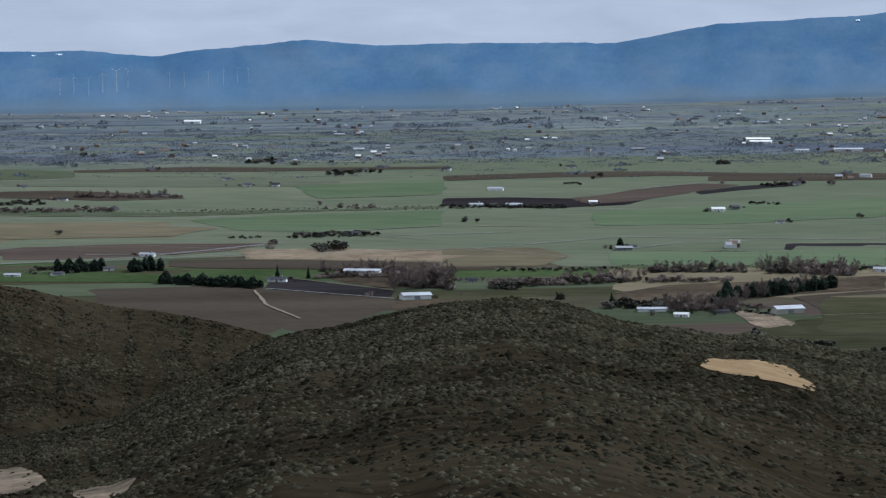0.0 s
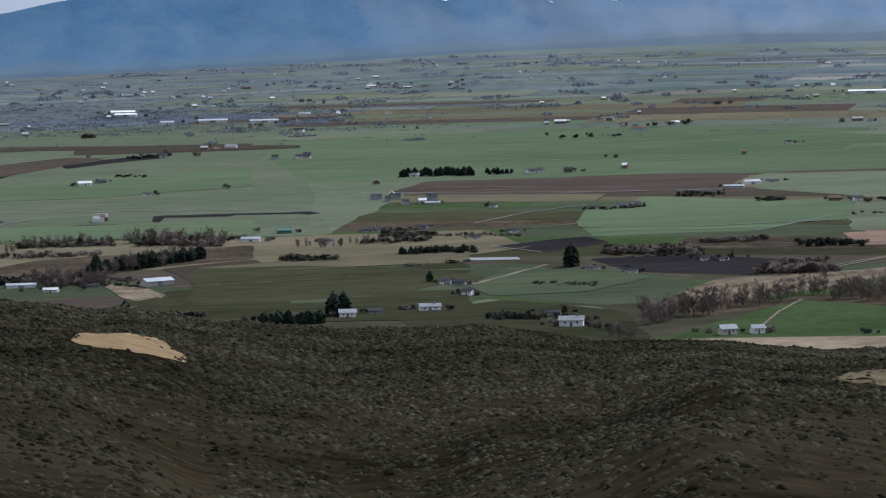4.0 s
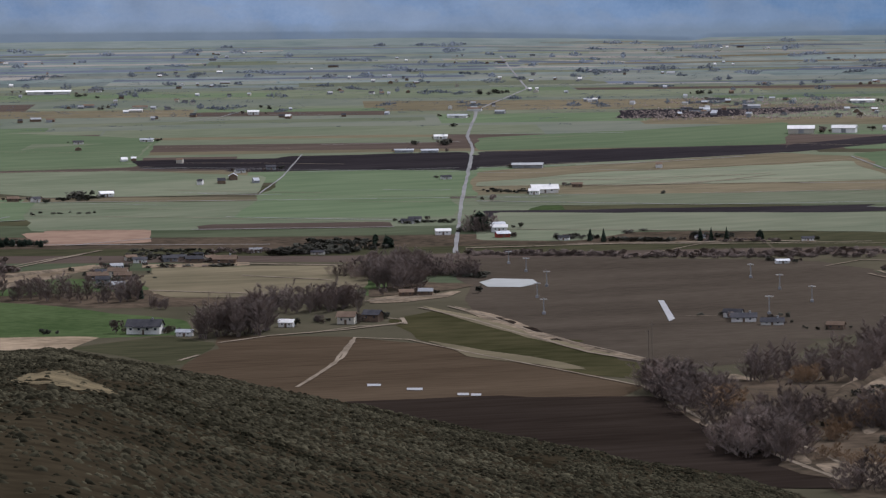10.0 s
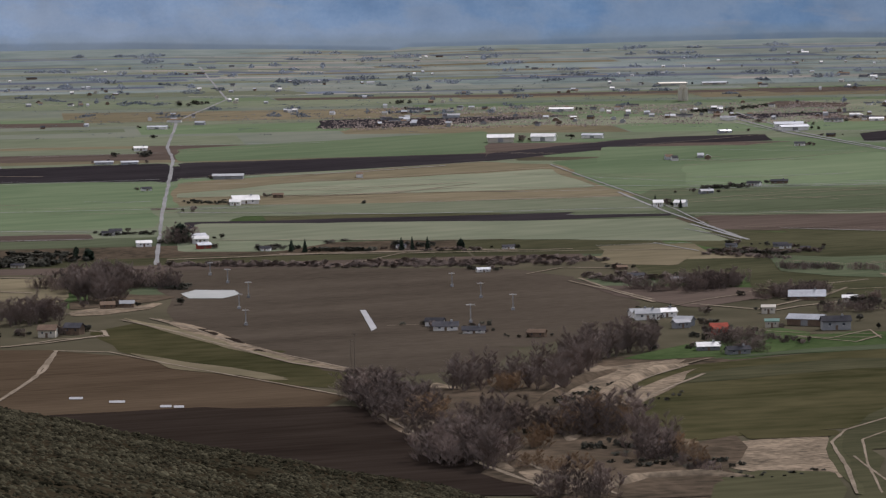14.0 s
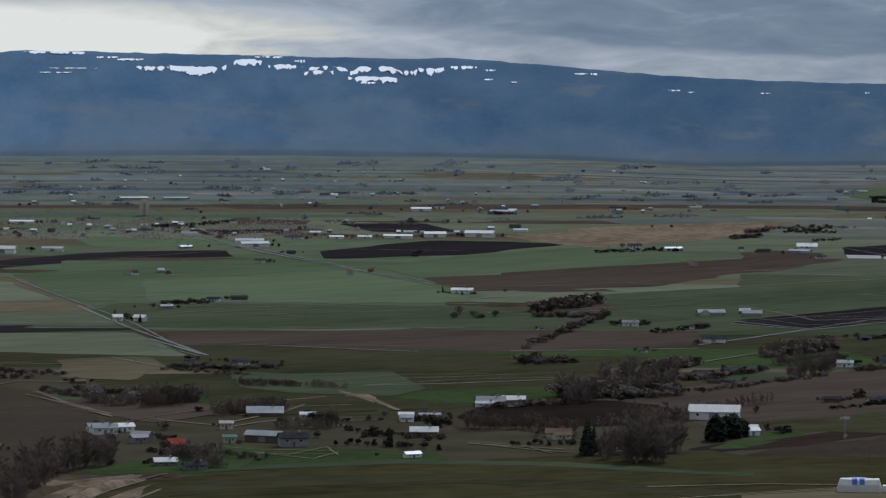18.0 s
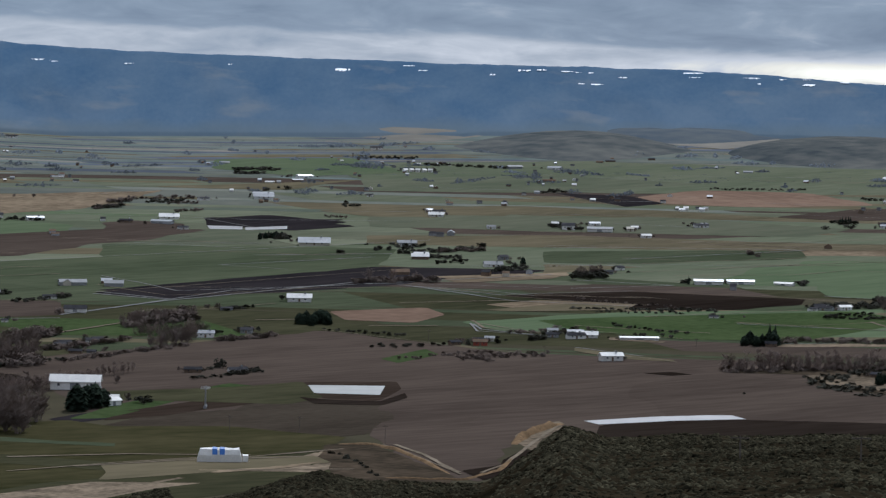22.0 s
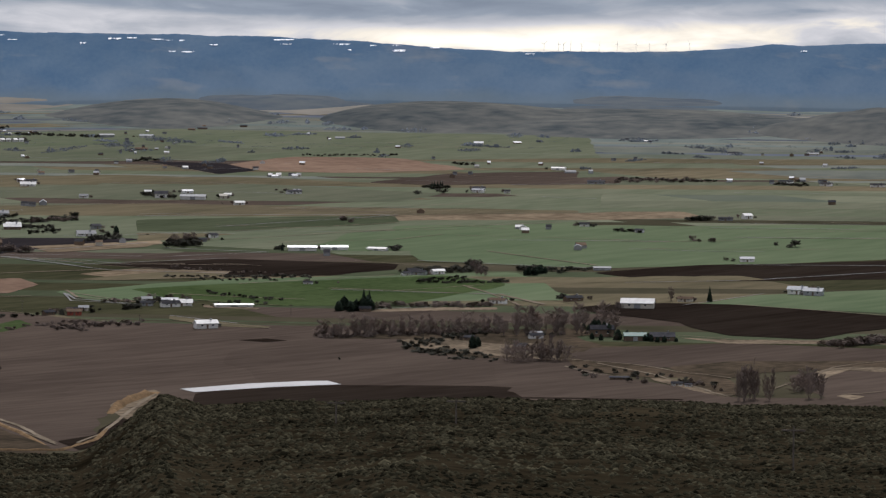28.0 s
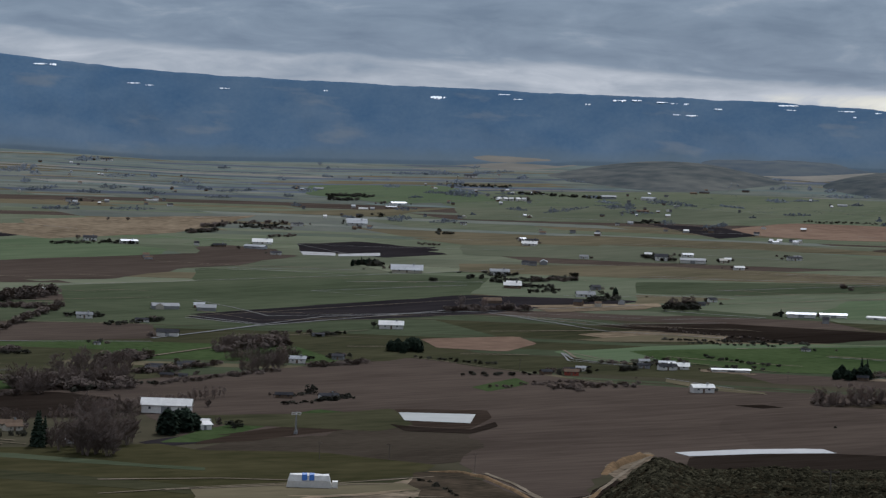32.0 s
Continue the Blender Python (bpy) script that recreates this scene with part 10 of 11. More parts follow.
field("tan", 422.6, 1917.6, 455.7, 1960.9, 503.2, 1984.8, 542.2, 1994.9, 572.6, 2010.2, 559.8, 1981.5, 514.1, 1946.8, 474.1, 1916.4, 432.9, 1863.9, 416.8, 1872.9)
road("dirt", 3.5, 640.7, 1980, 691.3, 1942.6)
road("dirt", 4, 559.8, 1870.4, 606.7, 1827.3)
road("dirt", 3, 623.1, 1921.5, 656.6, 1878.9)
road("dirt", 1.3, 350.2, 2511.9, 403.4, 2527.9, 473.2, 2527.4, 525.7, 2511.4)
road("road", 1.3, 390.5, 2324.3, 435, 2381.5, 476.2, 2412.5)
road("dirt", 1.2, 605.3, 2287.7, 688.5, 2238.7, 787.9, 2154.6)
road("road", 1.2, 879.8, 2854.7, 919.2, 2880.6, 959, 2933.2)
grove("small", 672.8, 2024.9, 718.3, 2017.8, 24, 6.7, 20)
tree("conifer", 733.9, 2029, 6.1, 1.2)
tree("cedar", 740.2, 2025, 6.7, 1.6)
grove("bare", 668.9, 1861.9, 709.4, 1885.4, 20, 14.3, 30)
house(550.2, 1932.4, 12.5, 6, 2.7, 10, walls="brown", roof="brown", pitch=0.3)
house(566, 1948.8, 11.9, 5.8, 2.7, -14, walls="cream", roof="brown", pitch=0.3)
house(595.8, 2010, 8.7, 4.2, 1.8, 0, walls="white", roof="darkroof", pitch=0.3)
house(612.1, 2010.4, 9.5, 4.6, 1.8, 22, walls="grey", roof="darkroof", pitch=0.3)
house(621.6, 1998, 10.9, 5.2, 2.1, 8, walls="brown", roof="darkroof", pitch=0.3)
house(636, 1989.4, 14.5, 7, 2.1, -6, walls="brown", roof="brown", pitch=0.3)
grove("twiggy", 431.9, 2129, 480.3, 2119.4, 20, 8.2, 20)
grove("twiggy", 488.8, 1999.4, 524.1, 1995.5, 18, 8.4, 20)
grove("small", 333.4, 2174.4, 364.4, 2171.6, 16, 5.5, 20)
grove("small", 325, 2266.4, 358.2, 2270.2, 12, 5.8, 20)
field("wheat", 1274.8, 2334.2, 1424, 2341.9, 1426.7, 2223.8, 1392.5, 2110.4, 1296.1, 2151.5, 1214.2, 2222.9)
road("road", 1.5, 1459.8, 2612.7, 1446.6, 2481, 1440.1, 2361, 1438.5, 2235.2)
road("dirt", 1.2, 1166.8, 2135.8, 1252.2, 2146.6, 1336, 2134.8)
field("bank", 1049.9, 1713.9, 1053.5, 1681.9, 1031.9, 1631.8, 1017.7, 1632.3)
road("dirt", 3, 1051.5, 1719.3, 1045.3, 1679.5, 1029.9, 1632.7)
grove("twiggy", 1389.5, 2042, 1453.3, 2059.5, 16, 13.2, 20)
grove("bare", 1132.5, 1640.2, 1250.9, 1701.2, 24, 12.6, 30)
grove("thicket", 944.8, 1655.5, 976.3, 1650.5, 10, 7.8, 20)
grove("thicket", 932, 1704.7, 961.4, 1707, 10, 9.8, 30)
road("road", 1.3, 1087.2, 1989.7, 1085, 1946.4, 1079.9, 1911.7)
field("tan", 1740.2, 2513.1, 1814.1, 2504.3, 1914.6, 2476.7, 1819.9, 2402.8, 1736.2, 2432.5, 1721.1, 2477.8)
road("dirt", 1.2, 1093.4, 1756.9, 1144.9, 1750, 1202.8, 1739.8)
grove("small", 994.5, 1548, 1008.3, 1550.2, 6, 8.7, 20)
road("dirt", 1.6, 1496.2, 1878.7, 1593, 1871.9, 1644, 1834.7)
road("road", 1.6, 1644, 1834.7, 1638.7, 1747, 1677.4, 1684.7)
road("dirt", 1.1, 1671.6, 2033.9, 1738.3, 1996.8)
road("dirt", 1.1, 1907.6, 2000.5, 1990, 1949.7, 2146.4, 1895.4)
road("road", 1.5, 1527.8, 1665.9, 1501.2, 1631.2, 1513.3, 1599)
road("dirt", 1.2, 1482.2, 1955.8, 1478.9, 1884.2, 1540, 1862.3, 1591.7, 1848.9)
field("tan", 1694, 1874.6, 1781.5, 1851.8, 1755.8, 1838, 1686.5, 1850.3)
field("dull", 1586.6, 1720.4, 1659.1, 1719.2, 1676, 1685.6, 1654.4, 1675.7, 1597.3, 1702.7)
grove("small", 1470.7, 1351.8, 1548, 1367.8, 18, 3.5, 30)
field("lawn", 1358.5, 1550, 1412.6, 1575.4, 1399.3, 1549.4, 1350.9, 1528.1)
grove("twiggy", 1244.3, 1720.2, 1295.2, 1743.8, 14, 10.7, 30)
grove("twiggy", 1378.4, 1786.7, 1417.7, 1779.7, 12, 10, 20)
grove("thicket", 1324.1, 1711, 1360.5, 1697.8, 12, 8.2, 20)
grove("twiggy", 1394.6, 1528.8, 1450.3, 1519.1, 14, 4.6, 20)
grove("small", 1783.1, 2019.3, 1843.9, 2006.4, 14, 5.9, 20)
grove("twiggy", 1627, 1884.6, 1683.6, 1868.3, 14, 7.8, 20)
grove("small", 1755, 1893, 1789.8, 1897.9, 8, 6.5, 20)
grove("small", 1769.4, 1833.9, 1788.4, 1822.3, 8, 7.2, 20)
road("dirt", 1.1, 1967.8, 2081.6, 2002.5, 2041.5, 2028.4, 2015.9)
road("dirt", 2, 901.6, 1245.1, 959.6, 1249.5, 1023.2, 1246.1)
road("dirt", 3, 934.0, 1289.9, 984.1, 1274.0, 1005.2, 1256.6)
road("dirt", 2.5, 934.8, 1246.0, 983.2, 1243.5, 1035.4, 1228.6)
field("shade_lea", 1214.6, 1480.3, 1250.2, 1484.6, 1211.3, 1421.8, 1177.3, 1405.9, 1121.5, 1461.2, 1125.1, 1500.7)
field("scrub", 1479.4, 1189.5, 1526.1, 1185, 1578.6, 1132.9, 1552.3, 1113.9, 1493.4, 1142.7, 1441.4, 1135.6)
field("bank", 1510.6, 1125.7, 1554.3, 1138.1, 1552.3, 1113.9, 1535, 1101.5, 1530.6, 1120.7, 1488.2, 1104.1)
grove("cedar", 1555.8, 1302.9, 1587, 1272.5, 8, 4.8, 12)
grove("bare", 1402.7, 1089, 1412.2, 1086.8, 2, 16.8, 8, wide=0.5)
grove("bare", 1410, 1081.9, 1415.5, 1076.6, 3, 11.8, 8, wide=0.5)
grove("thicket", 1430.9, 1078.9, 1450.2, 1077.5, 4, 9.6, 12)
grove("twiggy", 1617, 1191.2, 1657.8, 1189.9, 12, 8.2, 20)
road("dirt", 1.4, 1604.8, 1283.1, 1609.7, 1250.1, 1633.7, 1214.2)
road("dirt", 1.1, 1657.5, 1583.5, 1676.6, 1548.1, 1741.6, 1536.2)
road("road", 1.2, 1644.9, 1852, 1668, 1800.1, 1669.8, 1761.7)
road("dirt", 1.1, 2062.1, 1872.2, 2131.1, 1806.4, 2167.8, 1724.4)
road("dirt", 1.0, 2118.8, 1656.1, 2191.8, 1574.4)
grove("small", 1764.8, 1620.3, 1809.9, 1596.6, 12, 6.8, 20)
grove("small", 1820.9, 1576.6, 1834.2, 1554.3, 8, 5.3, 20)
grove("twiggy", 2342.1, 1934.8, 2387.8, 1888.7, 16, 5.7, 20)
grove("small", 2186.8, 2307.7, 2207.4, 2296.8, 6, 5, 20)
grove("small", 2153.8, 1715.7, 2163.5, 1706, 5, 5.2, 12)
field("bank", 1480.5, 1366.7, 1507.9, 1368.3, 1505.6, 1339.2, 1507.1, 1298.9, 1466.8, 1242.5, 1463.4, 1275.7, 1459.8, 1324.6)
# dry slopes below the ridge, in the colour paled for haze
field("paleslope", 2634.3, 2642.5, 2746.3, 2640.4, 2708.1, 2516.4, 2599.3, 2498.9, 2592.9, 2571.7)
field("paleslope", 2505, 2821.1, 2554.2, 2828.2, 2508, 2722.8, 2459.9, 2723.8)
field("soil", -269.4, 2419.3, -203.3, 2451.2, -106.1, 2457.5, -131.2, 2405.7, -228.8, 2355.2, -262.3, 2354.9)
road("road", 1.6, -259.3, 2328.3, -179.9, 2372.1, -105.8, 2450.4)
field("dull", -125.1, 2419.4, 19.2, 2418.9, 72.5, 2365, 58.3, 2332.3, -118.1, 2348)
road("dirt", 1.1, 20.4, 2561.8, 150.3, 2543.4, 280.3, 2518)
road("dirt", 1.1, 111.5, 2484.4, 274.4, 2464.6)
road("road", 1.3, 115.2, 2413.9, 144.6, 2446.9, 197.8, 2460.6)
road("dirt", 1.1, -101.4, 2514.4, 5.9, 2566.1, 78.4, 2555.3)
grove("twiggy", -295.8, 2659.1, -221.4, 2671.9, 26, 5.9, 20)
grove("small", -301.8, 2713.5, -271.9, 2722, 10, 5.2, 20)
grove("small", -93.7, 2499.8, -44.2, 2513, 10, 5.1, 20)
grove("twiggy", 26.8, 2198.5, 103.2, 2229.3, 30, 7.6, 20)
grove("small", 29.9, 2195.2, 42.3, 2194.7, 6, 6.9, 20)
grove("small", 84.6, 2083.6, 117.9, 2096.6, 14, 7.9, 20)
grove("twiggy", 118.5, 2279.7, 173.8, 2282.6, 20, 6.1, 20)
grove("small", 185.9, 2271.9, 221.7, 2275.7, 14, 7.9, 20)
grove("bare", -29.3, 2188.2, 5, 2218.2, 14, 13.8, 30)
grove("small", -84.6, 2928.7, -60.1, 2949.9, 8, 5.5, 20)
road("dirt", 1.0, -335.1, 3014.8, -281.7, 3038.9, -166.1, 3053.8)
field("darkcrop", 1647.9, 2170.5, 1802.9, 2042.4, 1708.1, 1954.2, 1605.6, 1999.9, 1533.7, 2019.7)
field("wheat", 2148.9, 2669.8, 2258.6, 2620.1, 2213.5, 2495.8, 2112.1, 2508, 2089.4, 2604.1)
field("dull", 1947.6, 2501.9, 2076.2, 2473.1, 2137.3, 2462.7, 2021.9, 2428.5)
field("mutegreen", 2135.3, 2464, 2295.7, 2415.6, 2354.5, 2281, 2187.2, 2301.1, 2075.7, 2388.2)
field("soil", 2198.5, 2060.5, 2298.6, 2067.7, 2385.5, 2009.1, 2315.8, 1950.2, 2218.3, 2011.8)
field("darkcrop", 1878.6, 1975.6, 2030.6, 1877.9, 1996.6, 1839.6, 1873.1, 1874.7, 1822.2, 1916.1)
field("dull", 1816.9, 1910.6, 1859.6, 1861.2, 1798.1, 1859.8, 1775.5, 1866.9)
field("wheat", 1924.3, 1817.7, 2090.8, 1760, 1934.8, 1628.3, 1815.1, 1757.1)
field("dull", 1920.1, 2019.3, 2034.3, 1956, 2152.3, 1812, 2139.8, 1801.5, 1999, 1922, 1903.3, 2001.7)
field("plow", 1829.5, 2279.5, 1876.6, 2280.3, 1887.4, 2181.6, 1823.3, 2178.8, 1811.7, 2215.9)
field("soil", 1741.5, 2293.9, 1772.7, 2294.7, 1788.3, 2255.3, 1730.2, 2194.5, 1681.7, 2215)
road("road", 1.5, 1895, 1992.9, 1964.2, 1942.9, 2031.9, 1881.9)
road("dirt", 1.5, 1810.3, 1841.8, 1897.3, 1823.9, 1988.1, 1802.3, 2079.3, 1764.4)
road("dirt", 1.2, 1690.5, 2051.9, 1761.1, 2028.3)
road("road", 1.5, 1501.8, 1902.1, 1562.9, 1886.9, 1634.3, 1872.8)
road("road", 1.5, 1518.5, 1999.6, 1513.3, 1952.6, 1501.8, 1902.1)
road("road", 1.4, 1644.2, 1853.2, 1644.9, 1801.7, 1638.5, 1764.2)
house(1771.5, 2091.9, 25.6, 12.3, 2.1, 0, walls="cream", roof="tin", pitch=0.3)
house(1769.9, 1980.5, 13.8, 6.6, 2, 0, walls="brown", roof="white", pitch=0.3)
house(1527.1, 1816.2, 17.2, 8.3, 2.4, 0, walls="white", roof="white", pitch=0.3)
house(1776.6, 1916.1, 14.5, 7, 1.8, 10, walls="white", roof="grey", pitch=0.3)
house(1804.2, 2295.2, 17.2, 8.3, 1.5, 0, walls="white", roof="white", pitch=0.3)
house(1965.2, 2382, 18.2, 8.8, 1.8, 0, walls="white", roof="tin", pitch=0.3)
house(1987.8, 2207.1, 13.4, 6.4, 1.5, 0, walls="white", roof="white", pitch=0.3)
grove("twiggy", 1637.8, 1883.3, 1679.8, 1871.8, 12, 6.3, 12)
grove("small", 1774.9, 2137.3, 1788.7, 2137.9, 6, 6.1, 8)
grove("twiggy", 1779.2, 2105.8, 1794.2, 2105.5, 6, 4.3, 8)
grove("small", 1757, 1952.5, 1785.9, 1951, 6, 5, 10)
grove("twiggy", 1811.8, 2007.8, 1845.4, 1998.9, 10, 5.1, 12)
grove("small", 1776.9, 1838.8, 1796.9, 1833.4, 10, 8.1, 10)
grove("small", 1807.2, 1771.9, 1815.9, 1774.4, 3, 4.8, 6)
grove("small", 2202.8, 2007.3, 2217.8, 2001.1, 7, 3.8, 8)
grove("small", 1812.9, 1613.8, 1823.6, 1614.2, 4, 8.4, 6)
grove("small", 1819.4, 1578.7, 1835.5, 1574.6, 8, 6.8, 10)
grove("twiggy", 1839.9, 2334, 1863.3, 2329.8, 8, 3.7, 10)
grove("twiggy", 1839.8, 2416.6, 1861.8, 2413.8, 8, 6.7, 10)
grove("small", 2078.3, 2558.2, 2098.3, 2545.9, 8, 5.2, 10)
house(968.9, 1612.1, 8.5, 4.1, 2.2, 0, walls="cream", roof="white", pitch=0.3)
house(959.1, 1635, 20.3, 9.8, 1.9, 0, walls="brown", roof="tin", pitch=0.3)
house(900.3, 1510.3, 15.2, 7.3, 3.8, 10, walls="grey", roof="darkroof", pitch=0.3)
house(972.1, 1514.9, 14.9, 7.2, 2.7, 0, walls="brown", roof="white", pitch=0.3)
house(1007.1, 1585.2, 8.4, 4.1, 2.5, 0, walls="white", roof="white", pitch=0.3)
house(1024.5, 1483.9, 13.7, 6.6, 2.1, 0, walls="cream", roof="brown", pitch=0.3)
house(1010.5, 1420.4, 9, 4.4, 1.5, 0, walls="white", roof="white", pitch=0.3)
house(1084.5, 1629.3, 16.9, 8.2, 1.6, 0, walls="white", roof="grey", pitch=0.3)
house(1098.2, 1629.7, 13.6, 6.6, 1.5, 0, walls="grey", roof="white", pitch=0.3)
house(852.9, 1531, 9.1, 4.4, 2.6, 10, walls="red", roof="red", pitch=0.3)
house(882.2, 1534.9, 7.3, 3.5, 2.7, 0, walls="cream", roof="green", pitch=0.3)
house(810.3, 1463.9, 11.6, 5.6, 2, 10, walls="grey", roof="white", pitch=0.3)
house(761.7, 1590.1, 12.2, 5.9, 1.5, 0, walls="white", roof="darkroof", pitch=0.3)
house(756.5, 1608.4, 13.5, 6.5, 2.1, 0, walls="white", roof="darkroof", pitch=0.3)
house(865.9, 1604.2, 11.4, 5.5, 2.4, 20, walls="white", roof="white", pitch=0.3)
grove("conifer", 939.1, 1492.2, 940.3, 1491.3, 2, 9.4, 4)
grove("conifer", 988.9, 1411.9, 991.3, 1410.2, 2, 15.8, 4)
grove("bare", 989.1, 1382.2, 1002.8, 1372.5, 10, 18.7, 20)
grove("small", 948.7, 1531.4, 959.2, 1524.1, 8, 6.8, 10)
grove("twiggy", 1135.2, 1644.1, 1191.1, 1620.4, 28, 12.6, 30)
grove("twiggy", 1264.4, 1864.6, 1418.5, 1999.3, 14, 9.2, 20)
grove("twiggy", 1216.2, 1799.2, 1243, 1794.7, 10, 8.2, 12)
grove("small", 967.2, 1606.8, 978.2, 1599.1, 6, 5.3, 8)
road("dirt", 1.4, 1079.4, 1736.6, 1138.7, 1737.1, 1185.8, 1717.4)
road("dirt", 1.4, 1181.9, 2044.5, 1268.3, 2008.1)
road("dirt", 2, 839.5, 1915.4, 900.7, 1964, 947.1, 1933.9, 1034.5, 1890.2)
road("dirt", 2.2, 906.2, 1780, 902.2, 1729.5, 892.5, 1664.7)
road("dirt", 2, 948.9, 1642.1, 972.6, 1641.9, 1002.5, 1670.6)
road("dirt", 1.4, 977.3, 1486.6, 988.1, 1457.6, 980.1, 1424.1)
road("dirt", 1.2, 871, 1494.8, 876.9, 1475.9, 910, 1497.4, 895, 1463.3)
field("dull", 1004.7, 1932.3, 1035.2, 1930.3, 1033.7, 1876.1, 988, 1817.6, 962.7, 1845.3)
field("soil", 903.1, 1755.4, 960.8, 1709.5, 950.2, 1657.4, 897.5, 1629.5, 891.6, 1697.5)
field("bank", 1052.6, 1720.6, 1056.8, 1700.3, 1030.8, 1627.4, 1016.1, 1624.6)
field("lawn", 763.3, 1453.8, 824.6, 1497.4, 884.2, 1530.4, 883.3, 1501.1, 829.7, 1436.3, 772.7, 1441.8)
field("shade_lea", 1132.4, 1959.1, 1198.2, 1873.7, 1235.3, 1827.3, 1189.1, 1722.2, 1080.1, 1743.2, 1014.9, 1746.9)
field("shade_lea", 721.1, 1352.6, 783.9, 1395.3, 840.2, 1400.7, 902.4, 1368.5, 950.8, 1278.7, 972.1, 1199, 950.5, 1172.3, 929.6, 1250.2, 882.2, 1337.9, 819.1, 1365.4, 759.7, 1352.4)
field("darkcrop", 788.1, 1431.2, 850.2, 1445, 906.5, 1440.5, 961, 1396.3, 1005.2, 1312.9, 996.8, 1301.9, 950.2, 1380.7, 896.3, 1424.3, 840.6, 1428.7)
field("bank", 699.5, 1346.5, 735.2, 1390.8, 755.4, 1409.5, 733.5, 1375.8, 698.9, 1331.4)
field("soil", 1455.3, 1276, 1446.3, 1225.1, 1429.2, 1176.1, 1409.7, 1117, 1392.9, 1081.4, 1437.8, 1034.1, 1407.4, 1009.7, 1285.6, 1126.9)
field("sheet", 1240.8, 1276.5, 1280.4, 1272.5, 1307.5, 1263, 1315.9, 1256.9, 1308.5, 1241.2, 1276.2, 1254, 1235.3, 1261.2)
field("darksoil", 1233.6, 1259.4, 1275.3, 1253.1, 1307.2, 1240, 1323.7, 1221.7, 1350.8, 1194.4, 1365.2, 1156.2, 1380.6, 1103.5, 1364, 1085.5, 1289.5, 1156.6, 1177.5, 1202.1)
field("darksoil", 1677, 1416.8, 1700.2, 1415.9, 1737.1, 1397.2, 1756.7, 1364.5, 1765.9, 1267.7, 1766.4, 1241.2, 1709.7, 1227.3, 1687.8, 1228.8, 1638.6, 1221.4, 1623.6, 1264.6, 1643.3, 1306.4, 1660, 1327.3, 1664.5, 1386.1)
field("scrub", 1479.3, 1253, 1476.6, 1229.3, 1477.8, 1202.1, 1464.6, 1170.8, 1457.1, 1134.6, 1404.6, 1087.2, 1396.1, 1088.6, 1413.6, 1120.1, 1436.5, 1158.3, 1435.4, 1184.6, 1448.3, 1223.2)
field("dull", 1464.4, 1226.2, 1467.6, 1197.3, 1454.5, 1166.1, 1441.4, 1135.6, 1425.6, 1129.6, 1442.5, 1163.2, 1441.5, 1193.1)
field("bank", 1434.7, 1163.6, 1437.3, 1153.9, 1417.6, 1123.3, 1402.7, 1089, 1390.2, 1084, 1406.9, 1119.7, 1426.5, 1153.6)
road("dirt", 1.6, 1473.1, 1247.7, 1474.7, 1231.2, 1477.1, 1210.3, 1473.4, 1191.6, 1464.6, 1170.8, 1463.9, 1153.3, 1460.1, 1135.3)
road("dirt", 1.4, 1446.3, 1225.1, 1436, 1205.8, 1427.6, 1188.4, 1433.1, 1175.9)
road("dirt", 1.5, 1424.9, 1137.4, 1414.6, 1119.2, 1401.7, 1100.3, 1393.1, 1084.6)
road("dirt", 1.2, 1497.9, 1116.3, 1534.4, 1131.8, 1558.2, 1134.2, 1576.3, 1131.3)
road("dirt", 1.2, 1435.5, 1091.9, 1463.4, 1103.4)
road("dirt", 1.3, 1437.3, 1055.3, 1448.6, 1051.1, 1463.7, 1050.2)
field("bank", 1431.4, 1054.1, 1441.1, 1055, 1438.5, 1043.8, 1422.8, 1038.5)
field("bank", 1503.1, 1310.4, 1522, 1311.8, 1516.5, 1297.6, 1483.8, 1271.4, 1467.4, 1268.2, 1481, 1289.3)
field("scrub", 1471.7, 1413.9, 1510, 1386.1, 1561.5, 1369.3, 1591.7, 1348.5, 1592.9, 1314.9, 1556.2, 1318.3, 1533.2, 1344.4, 1491, 1368.5, 1463.6, 1398)
field("darksoil", 1423.7, 1423.2, 1440.3, 1419.5, 1440.6, 1403.8, 1426.2, 1405.5)
field("dull", 1485.7, 1536.5, 1483.1, 1482.6, 1485.7, 1460.2, 1477.3, 1456, 1468.3, 1476.1, 1473.2, 1523.6)
road("dirt", 1.3, 1474.3, 1490.6, 1479.1, 1470.2, 1477.4, 1452)
field("bank", 1586.4, 1489.9, 1622.8, 1472.8, 1650, 1447, 1640.7, 1438.8, 1609, 1460.3, 1582, 1477.3)
road("dirt", 2, 1661, 1584.7, 1676.6, 1548.1, 1700, 1499.5)
road("dirt", 1.6, 1569.8, 1623.7, 1584.9, 1584.5, 1604, 1549.9)
house(1531.1, 1573.8, 13.7, 6.6, 1.7, 0, walls="white", roof="white", pitch=0.3)
field("bank", 1542.1, 1568.1, 1552, 1534.1, 1544.3, 1528.6, 1531.3, 1557.1)
grove("small", 1461.8, 1341.8, 1546.2, 1359.7, 16, 3.8, 40)
grove("cedar", 1478.2, 1314.8, 1494.9, 1322.1, 3, 6.9, 10)
grove("cedar", 1584.4, 1323.1, 1576.1, 1299.1, 5, 7.8, 10)
grove("shrub", 1442.3, 1221.6, 1444.4, 1161.4, 12, 2.4, 20)
house(1574.3, 1308.9, 14.2, 6.8, 3.8, 5, walls="brown", roof="darkroof", pitch=0.3)
house(1581, 1274.4, 14.8, 7.1, 2.2, 5, walls="brown", roof="darkroof", pitch=0.3)
grove("thicket", 1447, 1261.4, 1466.8, 1242.5, 7, 10.9, 14)
